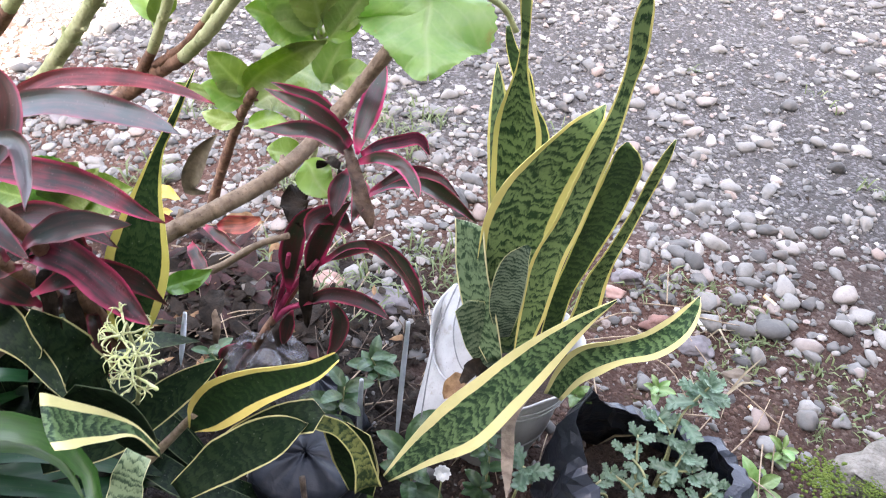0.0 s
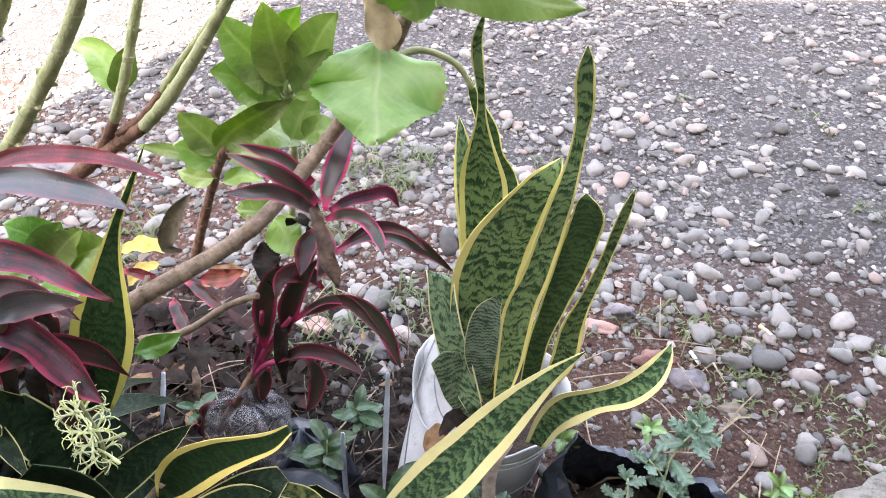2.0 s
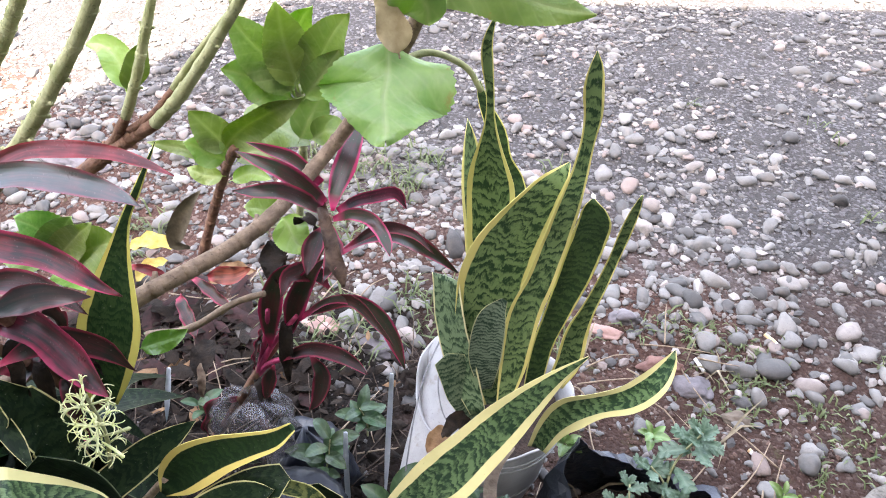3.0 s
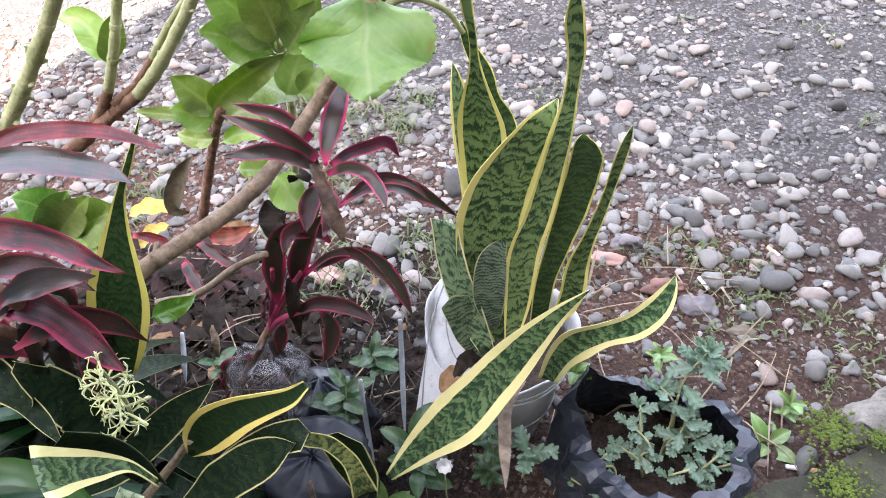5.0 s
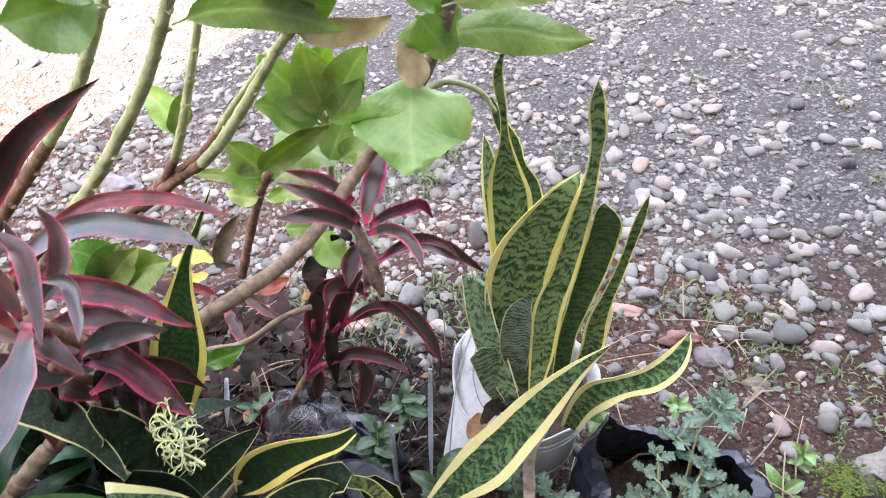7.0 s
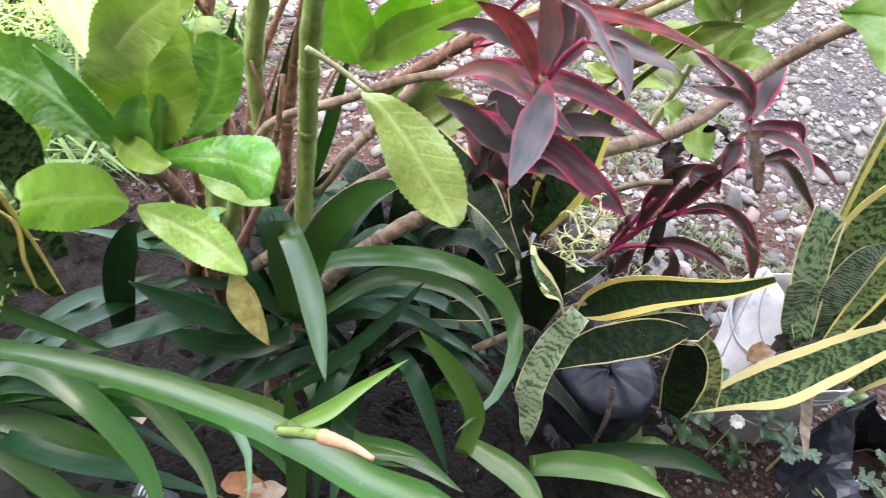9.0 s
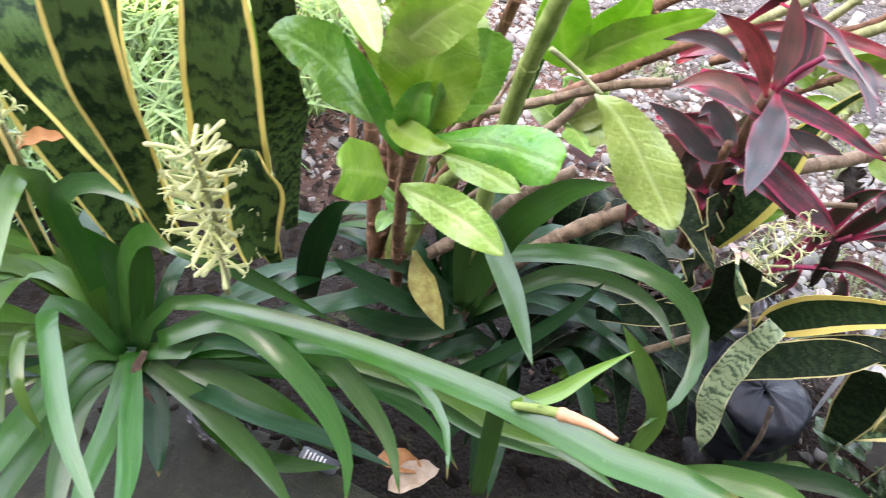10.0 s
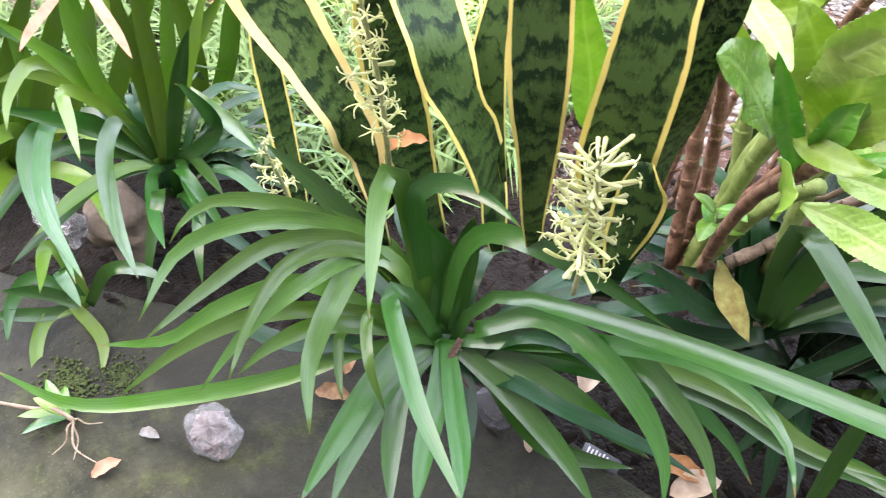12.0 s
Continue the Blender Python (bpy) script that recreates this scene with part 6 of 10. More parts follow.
lily_e = thing("lily_clump", (-1.752, -0.178, 0.020), "dense strap-leaved lilies along the back of the bed", "plant")
strap_leaf(lily_e, [(-1.743, -0.173, 0.039), (-1.697, -0.110, 0.239), (-1.621, -0.049, 0.395), (-1.527, 0.003, 0.536)], 0.042, (0.87, -0.16, 0.47), "strap_pale")
strap_leaf(lily_e, [(-1.735, -0.164, 0.039), (-1.655, -0.073, 0.214), (-1.587, -0.013, 0.371), (-1.489, 0.041, 0.535)], 0.042, (0.85, -0.19, 0.49), "strap_pale")
strap_leaf(lily_e, [(-1.735, -0.164, 0.039), (-1.626, -0.046, 0.201), (-1.566, 0.019, 0.317), (-1.505, 0.072, 0.498)], 0.043, (0.83, -0.20, 0.52), "strap_pale")
strap_leaf(lily_e, [(-1.752, -0.181, 0.039), (-1.677, -0.148, 0.245), (-1.575, -0.120, 0.427)], 0.041, (0.84, -0.09, 0.53), "strap_pale")
strap_leaf(lily_e, [(-1.743, -0.173, 0.039), (-1.660, -0.075, 0.253), (-1.624, -0.056, 0.397), (-1.605, -0.090, 0.463)], 0.041, (0.87, -0.16, 0.47), "strap_pale")
strap_leaf(lily_e, [(-1.739, -0.168, 0.039), (-1.654, -0.102, 0.175), (-1.544, -0.057, 0.242), (-1.379, -0.048, 0.283)], 0.039, (0.81, -0.15, 0.57), "strap_pale")
strap_leaf(lily_e, [(-1.747, -0.177, 0.039), (-1.634, -0.133, 0.177), (-1.593, -0.140, 0.248), (-1.474, -0.208, 0.313)], 0.039, (0.83, -0.10, 0.55), "strap_pale")
strap_leaf(lily_e, [(-1.736, -0.172, 0.035), (-1.598, -0.114, 0.129), (-1.423, -0.094, 0.191), (-1.266, -0.128, 0.232)], 0.039, (0.77, -0.14, 0.63), "strap_pale")
strap_leaf(lily_e, [(-1.740, -0.176, 0.035), (-1.697, -0.160, 0.110), (-1.581, -0.221, 0.155), (-1.399, -0.283, 0.222)], 0.039, (0.80, -0.05, 0.60), "strap_pale")
strap_leaf(lily_e, [(-1.792, 0.046, 0.001), (-1.752, 0.071, 0.182), (-1.701, 0.077, 0.349), (-1.652, 0.078, 0.460)], 0.047, (0.86, -0.23, 0.47), "strap_pale")
strap_leaf(lily_e, [(-1.783, 0.055, 0.001), (-1.694, 0.129, 0.211), (-1.593, 0.182, 0.374), (-1.525, 0.207, 0.458)], 0.047, (0.83, -0.30, 0.47), "strap_pale")
strap_leaf(lily_e, [(-1.773, 0.065, 0.001), (-1.622, 0.167, 0.171), (-1.516, 0.227, 0.314), (-1.425, 0.264, 0.431)], 0.047, (0.79, -0.34, 0.52), "strap_pale")
strap_leaf(lily_e, [(-1.778, 0.060, 0.001), (-1.585, 0.148, 0.142), (-1.455, 0.183, 0.209), (-1.314, 0.160, 0.235)], 0.043, (0.75, -0.31, 0.59), "strap_pale")
strap_leaf(lily_e, [(-1.640, 0.229, 0.016), (-1.603, 0.242, 0.185), (-1.563, 0.228, 0.343), (-1.518, 0.214, 0.458)], 0.045, (0.81, -0.33, 0.49), "strap_pale")
strap_leaf(lily_e, [(-1.631, 0.238, 0.016), (-1.555, 0.283, 0.188), (-1.492, 0.297, 0.343), (-1.433, 0.300, 0.457)], 0.045, (0.78, -0.38, 0.50), "strap_pale")

lily_d = thing("lily_seedling", (-1.278, -0.219, 0.081), "young strap-leaved lily on the mossy slab edge", "plant")
strap_leaf(lily_d, [(-1.270, -0.219, 0.089), (-1.286, -0.260, 0.153), (-1.289, -0.310, 0.204)], 0.026, (0.88, 0.29, 0.38), "strap")
strap_leaf(lily_d, [(-1.270, -0.219, 0.089), (-1.281, -0.235, 0.101), (-1.192, -0.233, 0.089), (-1.139, -0.266, 0.073)], 0.025, (0.18, 0.16, 0.97), "strap_pale")
strap_leaf(lily_d, [(-1.273, -0.217, 0.092), (-1.288, -0.273, 0.099), (-1.264, -0.316, 0.084), (-1.202, -0.355, 0.059)], 0.025, (0.63, 0.14, 0.77), "strap_pale")
strap_leaf(lily_d, [(-1.270, -0.215, 0.092), (-1.246, -0.165, 0.164), (-1.177, -0.129, 0.196), (-1.109, -0.113, 0.210)], 0.026, (0.69, -0.13, 0.72), "strap")
strap_leaf(lily_d, [(-1.273, -0.217, 0.092), (-1.338, -0.258, 0.149), (-1.324, -0.311, 0.133), (-1.277, -0.351, 0.107)], 0.025, (0.72, 0.06, 0.69), "strap")
strap_leaf(lily_d, [(-1.276, -0.220, 0.092), (-1.290, -0.271, 0.102), (-1.314, -0.320, 0.123), (-1.329, -0.354, 0.138)], 0.027, (0.70, -0.03, 0.72), "strap")
strap_leaf(lily_d, [(-1.273, -0.217, 0.092), (-1.285, -0.223, 0.150), (-1.289, -0.224, 0.178), (-1.184, -0.233, 0.186)], 0.024, (0.73, -0.05, 0.69), "strap")
strap_leaf(lily_d, [(-1.270, -0.215, 0.092), (-1.304, -0.205, 0.193), (-1.313, -0.221, 0.213), (-1.243, -0.268, 0.201)], 0.028, (0.75, -0.05, 0.66), "strap_pale")

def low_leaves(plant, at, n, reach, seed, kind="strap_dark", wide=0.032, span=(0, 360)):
    """Low leaves that spread from a clump over the soil, mostly in shade-darkened colours."""
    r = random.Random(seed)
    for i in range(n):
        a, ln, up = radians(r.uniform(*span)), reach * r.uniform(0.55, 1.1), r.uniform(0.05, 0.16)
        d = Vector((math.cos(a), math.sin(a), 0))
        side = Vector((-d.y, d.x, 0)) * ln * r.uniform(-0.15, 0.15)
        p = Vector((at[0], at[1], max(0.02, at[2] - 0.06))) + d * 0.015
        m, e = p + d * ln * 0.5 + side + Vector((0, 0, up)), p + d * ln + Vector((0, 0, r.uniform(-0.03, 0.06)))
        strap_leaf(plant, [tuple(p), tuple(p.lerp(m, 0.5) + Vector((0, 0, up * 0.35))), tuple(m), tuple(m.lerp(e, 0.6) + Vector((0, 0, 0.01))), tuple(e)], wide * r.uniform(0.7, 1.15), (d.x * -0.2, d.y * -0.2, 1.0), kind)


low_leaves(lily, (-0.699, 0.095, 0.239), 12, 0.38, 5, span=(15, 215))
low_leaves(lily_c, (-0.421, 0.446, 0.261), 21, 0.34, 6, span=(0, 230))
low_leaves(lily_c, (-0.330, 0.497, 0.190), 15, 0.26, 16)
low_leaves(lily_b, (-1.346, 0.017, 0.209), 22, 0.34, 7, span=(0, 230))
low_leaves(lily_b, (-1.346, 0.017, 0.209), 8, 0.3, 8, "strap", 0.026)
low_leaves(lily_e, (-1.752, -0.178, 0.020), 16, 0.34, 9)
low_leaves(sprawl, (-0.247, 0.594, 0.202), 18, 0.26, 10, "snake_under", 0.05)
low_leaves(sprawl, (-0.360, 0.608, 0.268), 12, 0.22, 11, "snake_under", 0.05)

# ---- tall snake plant behind the lilies ----
tall = thing("snake_plant", (-0.744, 0.269, 0.304), "tall broad-leaved snake plant with yellow-edged banded leaves in the bed", "plant")
leaf(tall, "leaf", [(-0.808, 0.088, 0.381), (-0.815, 0.087, 0.463), (-0.822, 0.090, 0.516), (-0.833, 0.072, 0.597), (-0.872, 0.068, 0.651), (-0.927, 0.069, 0.699), (-0.975, 0.071, 0.749), (-1.008, 0.066, 0.793), (-1.036, 0.068, 0.838)], [0.018, 0.021, 0.052, 0.058, 0.066, 0.089, 0.094, 0.077, 0.008], [(0.89, -0.45, 0.06), (0.86, -0.51, 0.10), (0.21, -0.98, -0.07), (0.93, 0.06, 0.35), (0.62, -0.57, 0.55), (0.44, -0.76, 0.48), (0.62, -0.60, 0.51), (0.65, -0.63, 0.43), (0.65, -0.63, 0.43)], "snake_cream_edge", thick=0.005, gutter=0.12, wave=0.01)
leaf(tall, "leaf", [(-0.683, 0.171, 0.406), (-0.699, 0.172, 0.508), (-0.692, 0.141, 0.597), (-0.699, 0.124, 0.644), (-0.717, 0.121, 0.673), (-0.735, 0.120, 0.716), (-0.760, 0.128, 0.743), (-0.780, 0.133, 0.784), (-0.806, 0.134, 0.827), (-0.834, 0.144, 0.864)], [0.016, 0.055, 0.059, 0.048, 0.058, 0.071, 0.083, 0.087, 0.053, 0.005], [(0.81, -0.58, 0.13), (0.98, 0.20, 0.08), (0.99, 0.14, 0.05), (0.91, -0.35, 0.21), (0.77, -0.53, 0.36), (0.85, -0.02, 0.53), (0.84, 0.06, 0.54), (0.88, 0.01, 0.48), (0.62, -0.60, 0.51), (0.62, -0.60, 0.51)], "snake_tall", thick=0.005, gutter=0.12, wave=0.01)
leaf(tall, "leaf", [(-0.692, 0.186, 0.512), (-0.701, 0.181, 0.580), (-0.710, 0.178, 0.630), (-0.718, 0.179, 0.669), (-0.722, 0.188, 0.696), (-0.730, 0.206, 0.731), (-0.734, 0.216, 0.753)], [0.007, 0.015, 0.028, 0.038, 0.034, 0.023, 0.004], [(0.71, -0.70, 0.03), (0.71, -0.70, 0.06), (0.71, -0.70, 0.13), (0.70, -0.68, 0.23), (0.66, -0.64, 0.40), (0.62, -0.64, 0.45), (0.62, -0.64, 0.45)], "snake_tall", thick=0.005, gutter=0.12, wave=0.01)
leaf(tall, "leaf", [(-0.606, 0.145, 0.487), (-0.594, 0.118, 0.569), (-0.587, 0.103, 0.668), (-0.583, 0.089, 0.736), (-0.587, 0.089, 0.784), (-0.593, 0.093, 0.823), (-0.599, 0.097, 0.868), (-0.607, 0.103, 0.910), (-0.618, 0.110, 0.941)], [0.016, 0.023, 0.036, 0.046, 0.051, 0.048, 0.047, 0.034, 0.004], [(0.80, -0.53, -0.29), (0.79, -0.57, -0.21), (0.71, -0.69, -0.17), (0.62, -0.78, -0.10), (0.50, -0.86, 0.10), (0.49, -0.86, 0.16), (0.48, -0.86, 0.17), (0.72, -0.62, 0.30), (0.72, -0.62, 0.30)], "snake_tall", thick=0.005, gutter=0.12, wave=0.01)
leaf(tall, "leaf", [(-0.554, 0.219, 0.446), (-0.559, 0.198, 0.549), (-0.552, 0.177, 0.631), (-0.548, 0.172, 0.678), (-0.542, 0.168, 0.728), (-0.539, 0.170, 0.774), (-0.538, 0.173, 0.816), (-0.537, 0.178, 0.859), (-0.543, 0.183, 0.898), (-0.551, 0.190, 0.927)], [0.015, 0.047, 0.071, 0.073, 0.069, 0.066, 0.059, 0.053, 0.032, 0.003], [(0.71, -0.70, -0.10), (0.60, -0.78, -0.18), (0.48, -0.85, -0.21), (0.32, -0.94, -0.12), (0.39, -0.92, -0.06), (0.26, -0.96, 0.05), (0.09, -0.99, 0.10), (0.02, -0.99, 0.12), (-0.00, -0.99, 0.17), (-0.00, -0.99, 0.17)], "snake_tall", thick=0.005, gutter=0.12, wave=0.01)
leaf(tall, "leaf", [(-0.532, 0.224, 0.515), (-0.524, 0.217, 0.624), (-0.516, 0.211, 0.674), (-0.505, 0.197, 0.729), (-0.503, 0.195, 0.779), (-0.498, 0.188, 0.827), (-0.496, 0.185, 0.871), (-0.503, 0.191, 0.904), (-0.510, 0.204, 0.930)], [0.014, 0.034, 0.044, 0.032, 0.032, 0.034, 0.035, 0.021, 0.003], [(0.92, -0.38, -0.09), (0.99, -0.11, -0.11), (0.95, -0.22, -0.21), (0.87, -0.46, -0.18), (0.86, -0.49, -0.11), (0.30, -0.95, -0.12), (0.17, -0.98, 0.05), (0.67, -0.65, 0.36), (0.67, -0.65, 0.36)], "snake_zigzag", thick=0.005, gutter=0.12, wave=0.01)
tall_leaf(tall, [(-1.038, 0.104, 0.229), (-1.056, 0.111, 0.385), (-1.056, 0.111, 0.536), (-1.031, 0.104, 0.684)], 0.043, (1.00, 0.03, -0.02))
tall_leaf(tall, [(-0.839, 0.210, 0.275), (-0.855, 0.179, 0.477), (-0.837, 0.140, 0.651), (-0.766, 0.076, 0.834)], 0.073, (0.96, -0.21, -0.17))
leaf(tall, "leaf", [(-0.521, 0.167, 0.527), (-0.514, 0.161, 0.585), (-0.513, 0.163, 0.625), (-0.514, 0.160, 0.650), (-0.516, 0.166, 0.670)], [0.033, 0.046, 0.052, 0.039, 0.015], [(0.93, -0.33, -0.15), (0.74, -0.66, -0.09), (0.75, -0.66, -0.01), (0.68, -0.73, 0.08), (0.68, -0.73, 0.08)], "snake_tall", thick=0.004, gutter=0.35)


def spike(at, top, n, size, seed, label, closed=0.0, fat=1.0, r0=0.0035):
    """An upright flower spike: cream tubes, some still closed, others split into thin petals that curl back."""
    r = random.Random(seed)
    a, b = Vector(at), Vector(top)
    ob = thing("flower_spike", at, label, "flower", "snake plant flower spikes")
    stem(ob, "stalk", [tuple(a), tuple(a.lerp(b, 0.5) + Vector((0.004, 0.003, 0))), tuple(b)], r0, r0 * 0.6, "stem_green")
    for i in range(n):
        s = 0.22 + 0.78 * (i + r.random()) / n
        p = a.lerp(b, s)
        an = 2.4 * i + r.uniform(-0.3, 0.3)
        out = Vector((math.cos(an), math.sin(an), r.uniform(-0.1, 0.7) + 0.7 * max(0.0, s - 0.75))).normalized()
        ln = size * r.uniform(0.7, 1.15) * (1.15 - 0.35 * s)
        bow = Vector((r.uniform(-0.12, 0.12), r.uniform(-0.12, 0.12), r.uniform(-0.05, 0.2))) * ln
        shut = r.random() < closed
        long = 1.0 if shut else 0.5
        tip = p + out * ln * long + bow
        bits = [tube([tuple(p), tuple(p + out * ln * long * 0.5), tuple(tip)], 0.0014 * fat, (0.003 if shut else 0.0017) * fat, 6, 5)]
        if shut:
            bits.append(tube([tuple(tip), tuple(tip + out * 0.002)], 0.003 * fat, 0.001 * fat, 6, 3))
        side = out.orthogonal().normalized()
        for q in range(3 if shut and r.random() < 0.4 else 0 if shut else 5):
            d = Matrix.Rotation(1.257 * q + r.uniform(-0.3, 0.3), 3, out) @ side
            e = ln * r.uniform(0.4, 0.62) * (0.45 if shut else 1.0)
            pts = [tip, tip + out * e * 0.4 + d * e * 0.15, tip + out * e * 0.62 + d * e * 0.5, tip + out * e * r.uniform(0.3, 0.7) + d * e * 0.9]
            bits.append(tube([tuple(v) for v in pts], 0.0013 * fat, 0.0006 * fat, 4, 6))
        part("floret", joined(bits), M["cream"], ob)
    return ob


spike((-0.545, 0.140, 0.473), (-0.539, 0.127, 0.685), 80, 0.04, 1, "creamy flower spike of a snake plant among strap leaves", 0.88, 0.82)
spike((-0.794, 0.098, 0.522), (-0.783, 0.072, 0.763), 30, 0.032, 2, "creamy flower spike of a snake plant against banded leaves", 0.15)
spike((-1.010, 0.074, 0.299), (-1.017, 0.055, 0.450), 12, 0.03, 3, "thin sparse flower spike of a snake plant", 0.2)
spike((-0.128, 0.546, 0.415), (-0.081, 0.513, 0.596), 24, 0.03, 4, "drooping cream flower spike above dark leaves", 0.1, 0.65, 0.0025)

# ---- hydrangea: woody shrub leaning over the bed ----
hyd = thing("hydrangea", (-0.43, 0.36, 0.0), "straggling hydrangea shrub with bare woody branches and toothed green leaves", "shrub")
branch(hyd, "branch", [(-0.43, 0.37, 0.02), (-0.42, 0.42, 0.22), (-0.36, 0.5, 0.36), (-0.253, 0.588, 0.460), (-0.188, 0.636, 0.487), (-0.148, 0.683, 0.511), (-0.091, 0.733, 0.529), (-0.058, 0.769, 0.537), (-0.029, 0.816, 0.549), (-0.001, 0.876, 0.571), (0.029, 0.900, 0.609), (0.062, 0.890, 0.664), (0.096, 0.857, 0.724), (0.124, 0.841, 0.787), (0.140, 0.830, 0.830), (0.150, 0.830, 0.886)], 0.0125, 0.0068, "bark", "long leaning woody branch that bears the big leaves", sides=12, n=64, knots=0.08, gap=0.045)
stem(hyd, "twig", [(-0.181, 0.729, 0.396), (-0.124, 0.731, 0.418), (-0.070, 0.749, 0.455), (-0.031, 0.751, 0.478)], 0.005, 0.004, "bark", knots=0.15)
two_tone(hyd, [(-0.461, 0.710, 0.449), (-0.357, 0.734, 0.559), (-0.267, 0.730, 0.643), (-0.195, 0.722, 0.725), (-0.127, 0.717, 0.811), (-0.076, 0.701, 0.889), (-0.029, 0.678, 0.961)], 0.0094, 0.0050)
two_tone(hyd, [(-0.428, 0.756, 0.561), (-0.327, 0.765, 0.668), (-0.248, 0.744, 0.749), (-0.179, 0.719, 0.827), (-0.117, 0.705, 0.917), (-0.065, 0.657, 0.974)], 0.0086, 0.0046)
two_tone(hyd, [(-0.291, 0.827, 0.539), (-0.218, 0.822, 0.605), (-0.173, 0.810, 0.669), (-0.138, 0.815, 0.751), (-0.105, 0.816, 0.830), (-0.076, 0.810, 0.901)], 0.0070, 0.0037)
two_tone(hyd, [(-0.254, 0.819, 0.568), (-0.181, 0.816, 0.628), (-0.128, 0.796, 0.673), (-0.074, 0.797, 0.740), (-0.030, 0.792, 0.802), (0.004, 0.768, 0.847)], 0.0086, 0.0046)
two_tone(hyd, [(-0.182, 0.813, 0.637), (-0.136, 0.803, 0.676), (-0.093, 0.808, 0.731), (-0.049, 0.810, 0.783), (-0.017, 0.797, 0.822)], 0.0047, 0.0025)
two_tone(hyd, [(-0.005, 0.783, 0.835), (0.023, 0.766, 0.870), (0.049, 0.761, 0.918)], 0.0062, 0.0037)
stem(hyd, "petiole", [(0.105, 0.825, 0.746), (0.135, 0.852, 0.749), (0.170, 0.861, 0.733), (0.188, 0.859, 0.709)], 0.004, 0.003, "stem_green")
branch(hyd, "branch", [(-0.269, 1.020, 0.222), (-0.222, 1.016, 0.348), (-0.175, 0.990, 0.454), (-0.129, 0.937, 0.535)], 0.008, 0.006, "bark_dark", knots=0.15)
branch(hyd, "branch", [(-0.104, 1.066, 0.311), (-0.086, 1.063, 0.432), (-0.071, 1.037, 0.532), (-0.050, 0.982, 0.607)], 0.006, 0.006, "stem_green", knots=0.3)
branch(hyd, "branch", [(-0.508, 0.402, 0.242), (-0.492, 0.371, 0.414), (-0.456, 0.319, 0.561), (-0.403, 0.248, 0.685)], 0.008, 0.007, "bark_dark", knots=0.2)
branch(hyd, "branch", [(-0.442, 0.489, 0.292), (-0.449, 0.519, 0.451), (-0.434, 0.506, 0.567), (-0.411, 0.478, 0.667), (-0.382, 0.450, 0.765)], 0.012, 0.0105, "stem_fresh", n=26, knots=0.1, gap=0.11)
branch(hyd, "branch", [(-0.519, 0.476, 0.444), (-0.492, 0.511, 0.514), (-0.415, 0.542, 0.563), (-0.344, 0.567, 0.609), (-0.282, 0.572, 0.642)], 0.006, 0.0055, "bark", n=20, knots=0.15)
stem(hyd, "petiole", [(-0.366, 0.408, 0.724), (-0.343, 0.421, 0.707), (-0.313, 0.433, 0.685)], 0.003, 0.0025, "stem_green")
branch(hyd, "branch", [(-0.547, 0.397, 0.297), (-0.566, 0.411, 0.433), (-0.582, 0.416, 0.561), (-0.587, 0.404, 0.671), (-0.574, 0.365, 0.756)], 0.010, 0.008, "bark_dark", n=24, knots=0.16)
branch(hyd, "branch", [(-0.541, 0.412, 0.290), (-0.553, 0.440, 0.412), (-0.566, 0.442, 0.520), (-0.579, 0.430, 0.619), (-0.602, 0.418, 0.725)], 0.010, 0.007, "bark_dark", n=24, knots=0.16)
branch(hyd, "branch", [(-0.528, 0.407, 0.292), (-0.513, 0.424, 0.441), (-0.490, 0.404, 0.563), (-0.451, 0.366, 0.664), (-0.406, 0.333, 0.765)], 0.011, 0.010, "stem_fresh", n=26, knots=0.12, gap=0.11)
branch(hyd, "branch", [(-0.530, 0.409, 0.295), (-0.522, 0.424, 0.413), (-0.509, 0.424, 0.521), (-0.484, 0.409, 0.611), (-0.471, 0.376, 0.699)], 0.010, 0.008, "stem_fresh", n=26, knots=0.12, gap=0.11)
branch(hyd, "branch", [(-0.518, 0.408, 0.287), (-0.489, 0.406, 0.398), (-0.453, 0.391, 0.499), (-0.411, 0.352, 0.582)], 0.010, 0.008, "stem_fresh", n=22, knots=0.12, gap=0.11)
branch(hyd, "branch", [(-0.534, 0.401, 0.292), (-0.523, 0.434, 0.371), (-0.498, 0.467, 0.441), (-0.475, 0.493, 0.507), (-0.476, 0.517, 0.588)], 0.009, 0.0025, "bark_dark", n=24, knots=0.12)
branch(hyd, "branch", [(-0.517, 0.418, 0.279), (-0.462, 0.485, 0.332), (-0.415, 0.557, 0.394), (-0.364, 0.604, 0.439)], 0.010, 0.008, "bark", n=22, knots=0.12)
stem(hyd, "twig", [(-0.492, 0.490, 0.243), (-0.482, 0.529, 0.362), (-0.427, 0.525, 0.429), (-0.389, 0.533, 0.512)], 0.006, 0.004, "bark", knots=0.2)
stem(hyd, "twig", [(-0.514, 0.463, 0.228), (-0.540, 0.502, 0.360), (-0.530, 0.529, 0.470), (-0.509, 0.559, 0.577)], 0.006, 0.002, "bark_dark", knots=0.2)

branch(hyd, "branch", [(-0.655, 0.541, 0.266), (-0.655, 0.570, 0.398), (-0.656, 0.591, 0.522), (-0.645, 0.614, 0.645)], 0.009, 0.007, "bark_dark", n=22, knots=0.16)
branch(hyd, "branch", [(-0.555, 0.609, 0.277), (-0.551, 0.621, 0.424), (-0.529, 0.623, 0.557), (-0.499, 0.621, 0.685)], 0.009, 0.0075, "bark_dark", n=22, knots=0.14)
